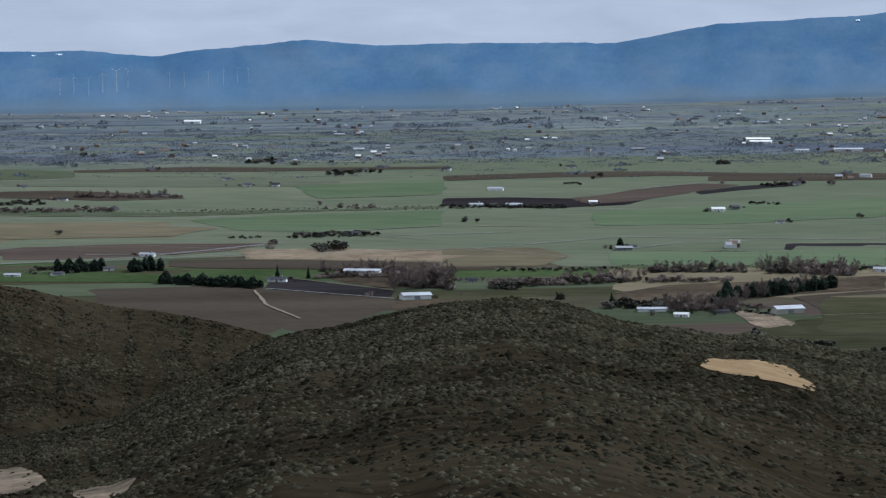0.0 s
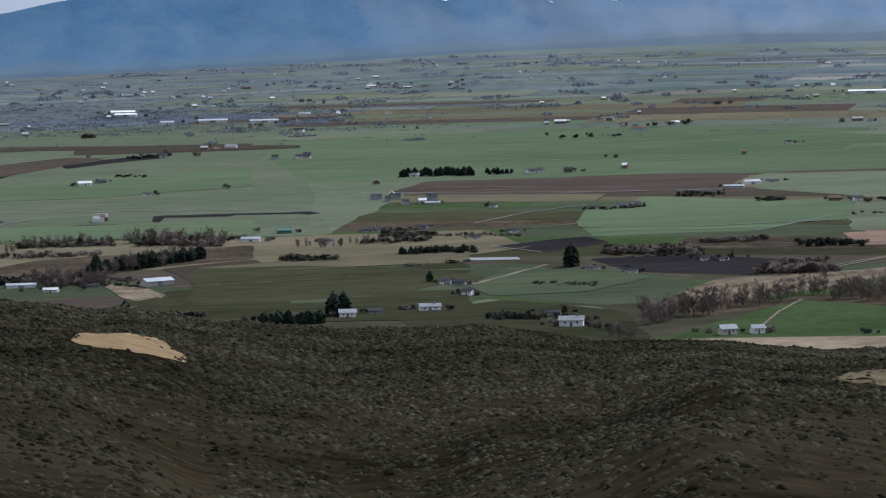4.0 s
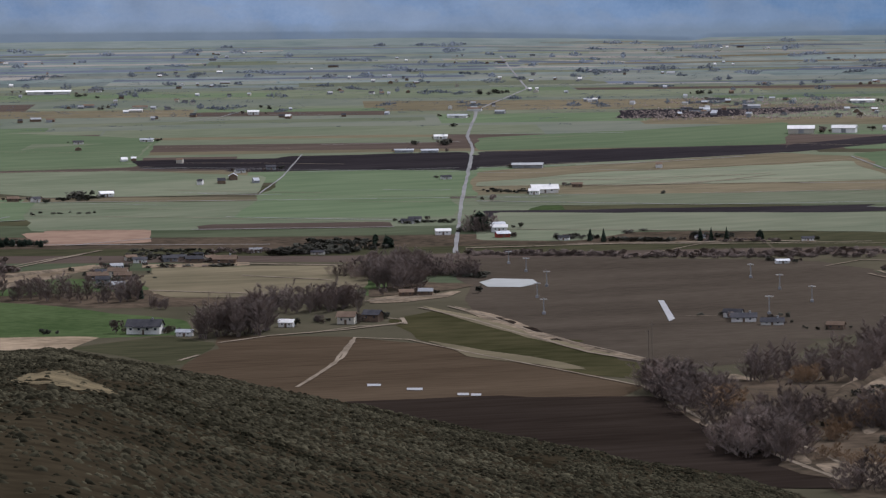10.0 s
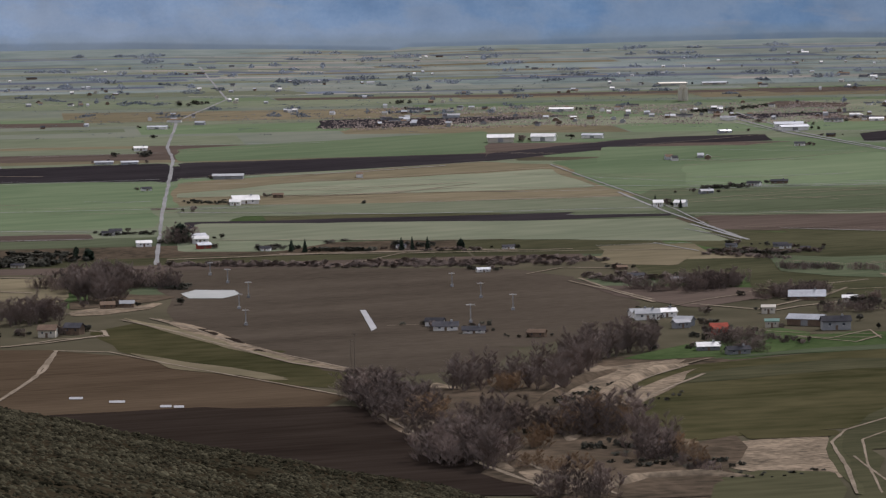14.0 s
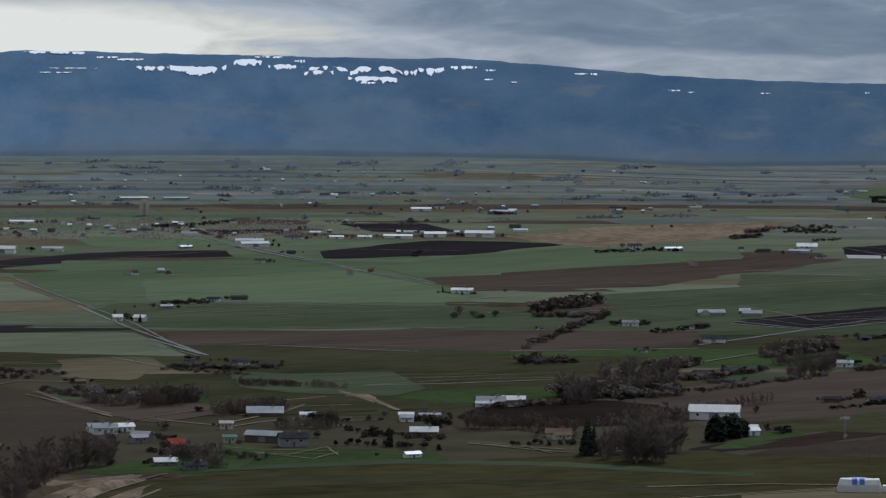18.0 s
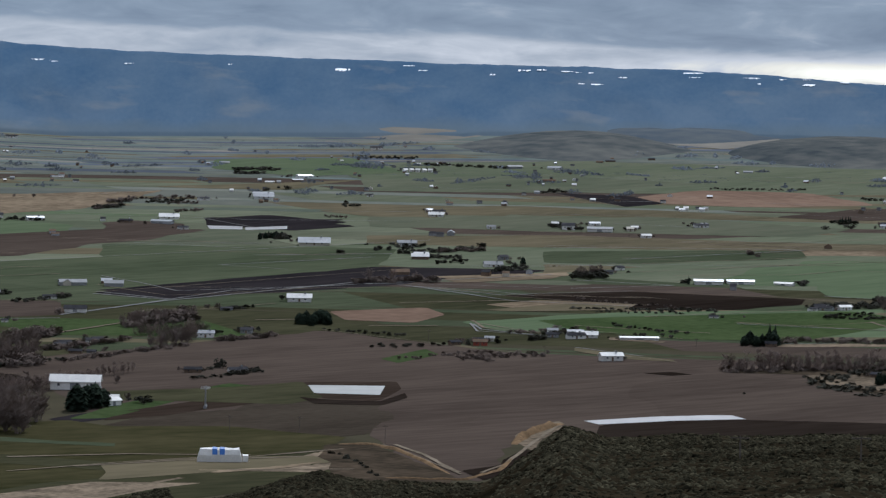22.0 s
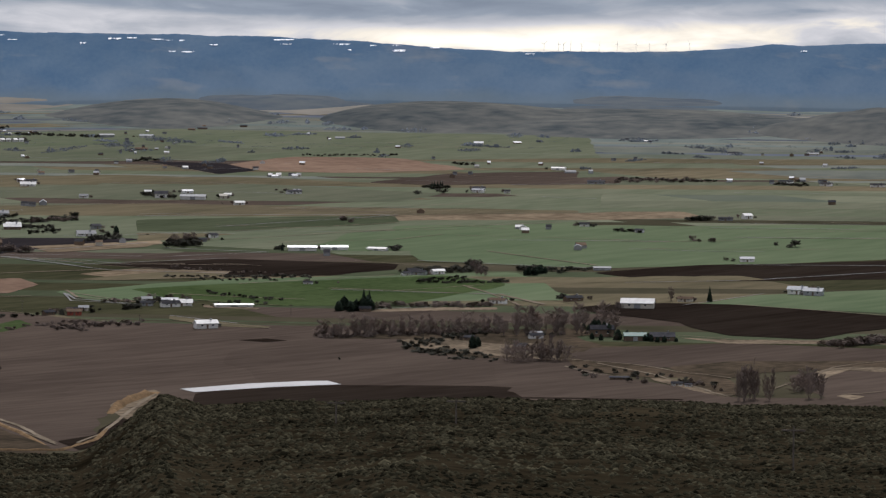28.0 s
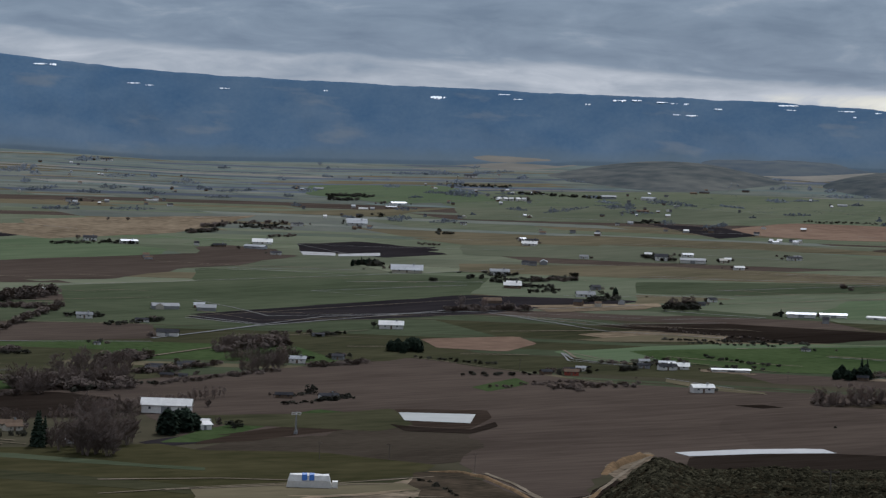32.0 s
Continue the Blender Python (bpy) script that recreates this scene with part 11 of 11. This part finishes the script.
field("darksoil", 486.5, 1384.2, 517.8, 1379, 546.6, 1377.5, 555.4, 1365.7, 597.8, 1347.5, 569.1, 1235.7, 537.4, 1069.6, 499.4, 1093.3, 502.7, 1237.2, 471.4, 1324)
field("dull", 600.6, 1598.4, 607.2, 1549, 615.4, 1512.8, 617.1, 1457.5, 603, 1488.4, 593.2, 1519.7)
field("dull", 603.6, 1527.1, 613.4, 1513.9, 615.4, 1453.4, 605.2, 1464.1)
field("bank", 666.5, 1735.5, 669, 1698.9, 667.1, 1659.5, 657.5, 1602.8, 652.5, 1534.7, 654.2, 1486.2, 646.8, 1469.4, 643.3, 1513.2, 646.1, 1581.6, 653.3, 1638.7)
field("darksoil", 668.3, 1693.5, 667.7, 1667.8, 655.8, 1595.5, 649.7, 1552.4, 647.4, 1556.4, 653.2, 1605.2, 663.2, 1670.3)
field("dull", 653.4, 1745.7, 658.8, 1687.1, 652.3, 1603, 648.6, 1531.6, 648.4, 1484.2, 643.1, 1518.6, 644, 1582.7, 647.3, 1664.7)
field("bank", 642.1, 1784.7, 664, 1797, 682.8, 1792.8, 690.3, 1800.9, 695.1, 1798.3, 678.4, 1773.9, 650.9, 1761.9, 634.9, 1764.7)
field("tan", 659.3, 1784.4, 678.4, 1789.1, 680.1, 1782.1, 655.2, 1765.6)
field("bank", 601.2, 1320.3, 623.1, 1343.2, 621.3, 1320.9, 602.1, 1265.3, 573.6, 1219.6, 576.6, 1247.8)
field("tan", 580.7, 1266.1, 582.3, 1250.9, 569.9, 1211.8, 567.2, 1222.9)
field("scrub", 657.8, 1828, 694.9, 1848.1, 712.1, 1822.9, 690, 1804.1, 644.9, 1792.3)
grove("poplar", 1467.6, 1409.9, 1557.1, 1361.5, 46, 11.3, 20)
grove("bare", 1465.5, 1407.9, 1557.0, 1357.5, 34, 5.8, 26, wide=0.7)
grove("poplar", 1550.5, 1355.7, 1608.6, 1324.0, 16, 14.6, 30, wide=1.2)
grove("bare", 1539.5, 1342.2, 1582.3, 1325.1, 8, 10.4, 30, wide=0.8)
field("hop", -274.7, 2963.4, -204.8, 2986.4, -77.7, 2985.4, 7, 2991.6, 7, 2973.9, -118.9, 2955.4, -273.1, 2946)
field("wheat", -168, 2607.2, -106.4, 2640.7, 0.1, 2672.4, 0.1, 2566.3, -66, 2528.1, -131.1, 2536.6)
field("darkcrop", -297.1, 2670.7, -239.3, 2660.1, -182.4, 2656.6, -126.6, 2671.7, -69.9, 2678.5, 0.1, 2699.7, 0.1, 2688, -107, 2656, -180.6, 2629.9, -292.9, 2632.4)
field("tan", -121.6, 2419.4, -63.4, 2425.1, -0, 2402.4, 60.5, 2420.4, 51.9, 2342.6, -1.4, 2344.9, -115.4, 2361.3)
field("hop", -161.7, 2351.8, -111.9, 2357.9, -28, 2342.5, 25.2, 2333.8, 31.2, 2294, -27.3, 2286.5, -159.2, 2315.3)
field("plow", 0.1, 2751.3, 45.5, 2757.3, 88.2, 2747, 122.3, 2724.9, 147.2, 2755.3, 125.1, 2701, 74.7, 2680.6, 0.1, 2699.7)
field("soil", 88.2, 2747, 138.3, 2813, 184.7, 2851.2, 211.9, 2836.3, 172.5, 2785.8, 129.9, 2720.5, 94.5, 2702.9)
field("plow", 176.7, 2789.6, 211.3, 2828, 249.3, 2849.7, 255.8, 2832.3, 204.9, 2795.5, 179.3, 2769)
field("wheat", 100.6, 2394.1, 175.3, 2392.6, 267.9, 2405.7, 256.4, 2302.2, 169.2, 2309.1, 97.4, 2316.9)
field("dull", 0, 2423.1, 57.2, 2427.5, 76.1, 2371.6, 57.9, 2315.7, -0, 2311.6)
field("hop", 0.2, 2917.6, 90.4, 2943.4, 173.9, 2942, 226.8, 2924.4, 324.4, 2914.5, 321.6, 2888.9, 171.8, 2907.5, 89.2, 2904.6, 0.2, 2879.1)
field("wheat", 100.4, 2655.8, 178, 2689.4, 304.7, 2737.3, 290.1, 2606.2, 169.7, 2564.2, 96.8, 2561.6)
field("darkcrop", -330.2, 2970.6, -273.9, 2954.7, -268.4, 2894.5, -319.8, 2876.2)
field("mutegreen", -321.6, 2893.1, -200.4, 2921, -75.6, 2902.8, -74.1, 2843.6, -194.6, 2836.5, -316.1, 2842.7)
field("hop", -311.5, 2801.5, -268.7, 2810.8, -191, 2783.1, -177.4, 2754.8, -226.9, 2738.6, -306.2, 2753.1)
field("wheat", -106.4, 2844.2, 0.2, 2891.9, 0.1, 2779.6, -87.4, 2753.9)
field("dull", -283.9, 2550.5, -205.7, 2569.9, -142.9, 2555, -171.6, 2497.2, -275.9, 2478.6)
field("hop", 186.7, 2134.2, 241.3, 2166.7, 245.5, 2117.7, 232, 2083.1, 196.2, 2073.9)
field("shade_lea", 142.7, 1946.6, 175, 2000.4, 227.5, 2042.5, 267.7, 2056.8, 241.1, 1852, 139.4, 1866.1)
field("bank", 149.3, 2077, 169.4, 2035, 183, 1963.5, 170.2, 1945, 154.6, 1993.2)
field("scrub", 123.9, 2202.9, 250.3, 2247.6, 242, 2172.8, 187.8, 2146.2, 123.8, 2096.2, 90.5, 2083.3, 93.8, 2158.2)
field("scrub", -72.4, 2274.8, -27.4, 2289.7, 5.1, 2262.7, 4.9, 2208.7, -29.3, 2188.2, -58.3, 2226.6)
field("lawn", -253.9, 2279.4, -206, 2286.1, -155.9, 2266.6, -159.6, 2228.4, -248.3, 2228.5)
field("shade_lea", 177.3, 2015.6, 237.3, 2036.1, 310.3, 2099.1, 352.4, 2113.4, 305.5, 1832.3, 181.1, 1849.9)
field("darkcrop", 232, 1990.8, 305.5, 2066.9, 347.5, 2083.9, 324, 1943.1, 286, 1935, 232.4, 1923.6)
field("soil", 199.8, 2100.7, 247.6, 2124, 267, 2108.9, 227.4, 2078.8)
field("dull", 202.7, 2130.5, 267, 2157.9, 321.4, 2174.2, 362.5, 2173.6, 352.4, 2113.4, 312, 2110.9, 245.5, 2106.1)
field("soil", 222.4, 1908.6, 248, 1915.9, 242.5, 1873.3, 220.1, 1865.8)
field("hop", 193.7, 2901, 297.7, 2906.5, 357.6, 2887.3, 355, 2866.2, 272.8, 2863.2, 191.4, 2867.1)
grove("bare", 118.3, 2276.4, 173.8, 2282.6, 14, 7.2, 20)
grove("bare", 189.1, 2271.7, 236.4, 2261.6, 22, 9.3, 30)
grove("bare", 116.4, 2070.1, 154.7, 2070.8, 20, 9.8, 30)
grove("bare", 68.7, 2240.6, 113.8, 2250.9, 16, 6.4, 20)
grove("bare", 26.8, 2198.5, 55.2, 2209.7, 10, 5.5, 16)
grove("bare", -72.5, 2278, -27.4, 2289.7, 10, 7.9, 20)
grove("bare", -256.2, 2762.2, -189.6, 2762.9, 12, 6.1, 20)
grove("cedar", 139, 2077.6, 153.3, 2091.5, 5, 10.5, 12)
grove("bare", 158.7, 2124, 216.2, 2187.2, 16, 10.1, 24)
grove("twiggy", -295, 2651.5, 0.1, 2695.8, 60, 2.1, 10)
grove("twiggy", -182.4, 2656.6, 0.1, 2676.3, 30, 1.7, 8)
grove("twiggy", 103.8, 2313.3, 256.7, 2305.5, 50, 1.8, 10)
grove("small", 199.7, 1850, 239.4, 1849.8, 16, 5.3, 14)
grove("cedar", 243.3, 1867.8, 252.5, 1871.9, 3, 13.1, 8)
grove("bare", 177.9, 2279.3, 214.4, 2287.3, 12, 9.4, 20)
grove("bare", 271.6, 2220.2, 330.6, 2236.4, 16, 5.6, 20)
field("dull", 750.7, 1177.4, 773.8, 1182, 795.7, 1171.6, 814.6, 1147.2, 820.3, 1094.9, 781.8, 1043.6, 682.7, 1110.5, 726.5, 1163)
field("shade_lea", 737.7, 1199.9, 755, 1197.2, 768.2, 1188.1, 746.2, 1176, 713.9, 1150.2, 685.4, 1118.5, 674.6, 1125.8, 708.5, 1171)
field("darksoil", 1033.3, 1582.7, 1068.7, 1616.8, 1115.7, 1637.1, 1143.4, 1609.7, 1150.3, 1580.6, 1098.4, 1509.4, 1075.1, 1513.5, 1020.9, 1539.9)
field("darkcrop", 1053.1, 1837.8, 1076.6, 1806.7, 1129.9, 1790.5, 1097, 1706.3, 1061.8, 1682.9, 1026.1, 1722.1, 1016.9, 1763.2)
field("shade_lea", 993.7, 1751.7, 1021.7, 1714.9, 1058.9, 1678.2, 1065.8, 1652.7, 1042.8, 1622.1, 1003, 1630.5, 960.9, 1634, 952.1, 1672.9)
field("tan", 1059.5, 1733.2, 1059.9, 1712, 1047.7, 1665.7, 1034.3, 1654.9, 1045.7, 1694.4)
road("dirt", 1.8, 688.2, 1325.9, 726.4, 1375.5, 757.7, 1405.3, 793.8, 1433)
road("dirt", 1.4, 658.5, 1282.2, 705.4, 1345.1, 741.1, 1384.2, 771.7, 1412.1)
road("dirt", 1.2, 644.4, 1263.7, 678.5, 1307.4, 709, 1342.6)
road("dirt", 1.5, 952.5, 1679.2, 982.1, 1691.8, 1008.8, 1693.3, 1031.3, 1697.8)
road("dirt", 1.3, 1044.6, 1811.1, 1067.4, 1762.9, 1120.3, 1775.4, 1167.7, 1755.6)
road("dirt", 1.5, 884.1, 1639.2, 920.9, 1661.8, 949.8, 1674.5)
# dark hollow along the creek, its shade painted as soil
field("darksoil", 661.2, 1287.5, 703.7, 1346.3, 728.3, 1374.3, 713.1, 1350.3, 682.2, 1309.8, 657.4, 1273.4)
field("scrub", 1076.2, 1263.1, 1097.2, 1256.8, 1065.1, 1192.2, 1036.2, 1136.8, 1000.8, 1104.2, 967.2, 1133.3)
# hollow under the sandy bank: a dark strip in place of shade
field("darksoil", 1054.3, 1153.4, 1078.9, 1160.4, 1135.3, 1203.9, 1132.8, 1194.3, 1070.7, 1141.7, 1036.3, 1120.8)
field("dull", 948.3, 1247.6, 992.1, 1249.5, 1043.4, 1229.9, 1031.4, 1205.2, 967.9, 1201.5, 911.5, 1199.1)
field("tan", 969.9, 1221.5, 1004.6, 1218.7, 1032.5, 1209.9, 1002.4, 1198.5, 965.1, 1198)
field("darksoil", 1201.7, 1428.4, 1204.3, 1413.9, 1220.9, 1392.8, 1256.8, 1415.6, 1243.9, 1398.9, 1210, 1378.4, 1187.7, 1400.3)
road("dirt", 1.2, 1096.5, 1248.7, 1085.7, 1222.3, 1060.5, 1173.5, 1043.9, 1142)
grove("shrub", 1054.6, 1235.9, 1021.6, 1163.3, 14, 2, 40)
grove("twiggy", 1465.5, 1407.9, 1554.9, 1359.5, 60, 4.5, 20)
field("shade_lea", 202.8, 2126.9, 263, 2123.7, 324.3, 2084.8, 348.3, 2030.5, 294.2, 1966.9, 240.6, 1946.4, 185.6, 1952.5)
field("darkcrop", 363.8, 2067.3, 420.6, 2047.8, 428.6, 2000.2, 380.5, 1937.2, 334.4, 1934.4, 329.6, 1990.1)
field("wheat", 469.8, 2385.9, 566.6, 2404.7, 635.2, 2363.3, 600.6, 2260.9, 511.2, 2257.4, 441.8, 2279)
field("scrub", 616.7, 1390, 651.6, 1393.1, 660.6, 1361.5, 666.8, 1307.4, 642.9, 1209.4, 614.5, 1110, 586.7, 1039, 552.7, 1047.2, 542.3, 1102.4, 568.2, 1215.3, 589.8, 1309.5)
field("bank", 670.4, 1305.1, 704.1, 1333.2, 752.1, 1385.6, 775.7, 1405.1, 728.9, 1342.9, 681.4, 1285.9, 654.5, 1256.7)
field("bank", 555.3, 1128.8, 576.2, 1130.2, 572.9, 1100.5, 553.7, 1078.7, 545.5, 1097)
field("tan", 628.2, 1177.6, 646, 1182.5, 640.9, 1149.8, 622.8, 1132.5, 617.2, 1149.2)
road("dirt", 2, 629.7, 1217.7, 673.2, 1279.3, 713.1, 1327.4, 761.5, 1379.4)
road("dirt", 1.5, 633.1, 1237.1, 675.5, 1297, 717.9, 1350)
road("dirt", 1.6, 577.1, 1189.8, 564.2, 1130.5, 558.9, 1088.8, 554.8, 1058.5)
road("dirt", 1.4, 597.6, 1120.5, 618.8, 1140.6, 637.7, 1151.8)
grove("ochre", 562.1, 1142.6, 565.4, 1105.2, 5, 8, 20)
grove("ochre", 625, 1159.8, 613, 1111, 4, 7.5, 20)
grove("shrub", 658.9, 1265.2, 722.1, 1321.5, 12, 1.8, 20)
field("scrub", 633.8, 1164.1, 665.7, 1182.4, 648.8, 1144.9, 604.5, 1081, 585.6, 1072.3)
# hollow below the tan bank: its shade is painted in pasture colour
field("shade_lea", 593, 1067.8, 622.3, 1090.9, 638.9, 1073.6, 621.2, 1037.3, 593.1, 992.1, 558.7, 1012.9)
field("meadow", 670.9, 1191.6, 700.5, 1177.1, 696.2, 1163.1, 686.5, 1161, 662.1, 1168.3)
field("shade_lea", 697.1, 1164.6, 735.2, 1211.8, 763.9, 1240, 822.7, 1281.7, 778, 1212, 725.7, 1178.2, 685.1, 1122.1, 610.3, 996.7, 603.2, 1000.9)
grove("shrub", 604.5, 1081, 638.9, 1077.1, 14, 1.4, 20)
grove("bare", 617.8, 1164.3, 623.4, 1160.8, 2, 14.5, 6)
grove("thicket", 605.3, 1115.8, 603, 1082, 4, 5.2, 14)
# foothills and buttes in haze-tinted colours
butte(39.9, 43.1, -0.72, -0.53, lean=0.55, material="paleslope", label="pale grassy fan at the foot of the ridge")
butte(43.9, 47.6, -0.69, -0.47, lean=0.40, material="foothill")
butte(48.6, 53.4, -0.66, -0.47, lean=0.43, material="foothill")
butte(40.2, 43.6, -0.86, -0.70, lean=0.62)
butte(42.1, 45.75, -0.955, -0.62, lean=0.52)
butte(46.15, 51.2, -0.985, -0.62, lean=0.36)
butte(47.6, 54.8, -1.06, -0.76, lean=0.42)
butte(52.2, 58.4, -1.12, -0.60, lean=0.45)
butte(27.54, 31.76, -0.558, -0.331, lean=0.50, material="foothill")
hill_patch(-6.2, 425, 0.6, 50, "bank")
hill_patch(-4.9, 330, 0.5, 26, "bank")
hill_patch(4.45, 462, 0.98, 46)
hill_patch(15.40, 415, 0.85, 62, "tuft")

# ---- the farther spur of the hillside ----
def spur_z(a, r):
    top = lerp_list(BACK_TOP, a) + 0.04 * noise.noise((a * 1.3, 2.2, 4)) + 0.02 * noise.noise((a * 5, 2.2, 4))
    if r <= 900:
        return EYE + r * math.tan(radians(top - 2.9 * ((900 / r - 1) / 0.385) ** 0.9 * (1 + 0.25 * noise.noise((a * 0.9, r * 0.01, 3)))))
    return EYE + 900 * math.tan(radians(top)) - (r - 900) * 0.3


spur_az = [-14 + 0.2 * k for k in range(70)]
spur_r = [560, 590] + [620 + 15 * k for k in range(19)] + [893, 900, 910, 930, 970, 1050]
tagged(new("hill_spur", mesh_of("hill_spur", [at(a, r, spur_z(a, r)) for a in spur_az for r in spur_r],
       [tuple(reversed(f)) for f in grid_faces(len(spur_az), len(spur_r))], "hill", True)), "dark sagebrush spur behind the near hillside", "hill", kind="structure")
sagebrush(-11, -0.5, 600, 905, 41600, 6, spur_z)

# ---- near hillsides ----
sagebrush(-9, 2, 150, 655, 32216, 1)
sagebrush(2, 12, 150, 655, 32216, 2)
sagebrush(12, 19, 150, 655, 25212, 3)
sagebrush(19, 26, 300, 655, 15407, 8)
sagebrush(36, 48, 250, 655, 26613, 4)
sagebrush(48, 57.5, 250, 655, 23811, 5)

tagged(new("snow_patch", mesh_of("snow_patch", *SNOW, "snow")), "white snow lying in drifts on the upper ridge", "snow", kind="stuff")



def farm_trees():
    """Garden trees, windbreaks and bushes round every farm building."""
    rng = random.Random(31)
    for x, y, w in FARMS:
        k = far_scale(math.hypot(x, y))
        side, back = Vector((y, -x)).normalized(), Vector((x, y)).normalized()
        far = math.hypot(x, y) > 2250
        for _ in range(rng.choice((1, 2, 2) if far else (2, 3, 4, 5))):
            u, v = rng.gauss(0, 0.6) * (w + 8 * k), rng.uniform(2, 16) * k + w * 0.3
            kind = rng.choice(("shrub", "twiggy") if far else ("small", "twiggy", "twiggy", "shrub", "small"))
            tall = rng.uniform(1.8, 4.4) * k * (0.55 if kind == "shrub" else 1.0)
            small_tree(kind, x + side.x * u + back.x * v, y + side.y * u + back.y * v, tall, rng.uniform(0.9, 1.5))


def hedges():
    """Unkempt hedge lines, ditches with bushes and pale farm tracks along the edges between fields."""
    rng = random.Random(47)
    for corners in EDGES:
        sides = [(Vector(p), Vector(q)) for p, q in zip(corners, corners[1:] + corners[:1])]
        sides = [(p, q) for p, q in sides if (q - p).length > 40 and abs((q - p).normalized().dot(p.normalized())) < 0.9]
        if not sides:
            continue
        p, q = rng.choice(sides)
        pick, far = rng.random(), far_scale(p.length)
        if p.length < 2050:
            continue
        if pick < 0.1 and p.length < 2300:
            n, seed = int((q - p).length / 4.5), rng.uniform(0, 99)
            for i in range(n):
                c = p.lerp(q, (i + rng.random()) / n)
                if noise.noise((i * 0.16, seed, 0)) > 0.05:
                    small_tree(rng.choice(("shrub", "shrub", "twiggy")), c.x + rng.gauss(0, 1), c.y + rng.gauss(0, 1), rng.uniform(0.9, 2.2) * far, rng.uniform(1.6, 2.8))
        elif pick < 0.62:
            road(rng.choice(("dirt", "dirt", "road")), rng.uniform(1.1, 2.0) * far, p.x, p.y, q.x, q.y)


farm_trees()
hedges()
join_small()
join_far_houses()

# the stock trees were only patterns
for kind in TREES:
    for stock, _h, _w in TREES[kind]:
        for o in (*stock.children_recursive, stock):
            bpy.data.objects.remove(o)
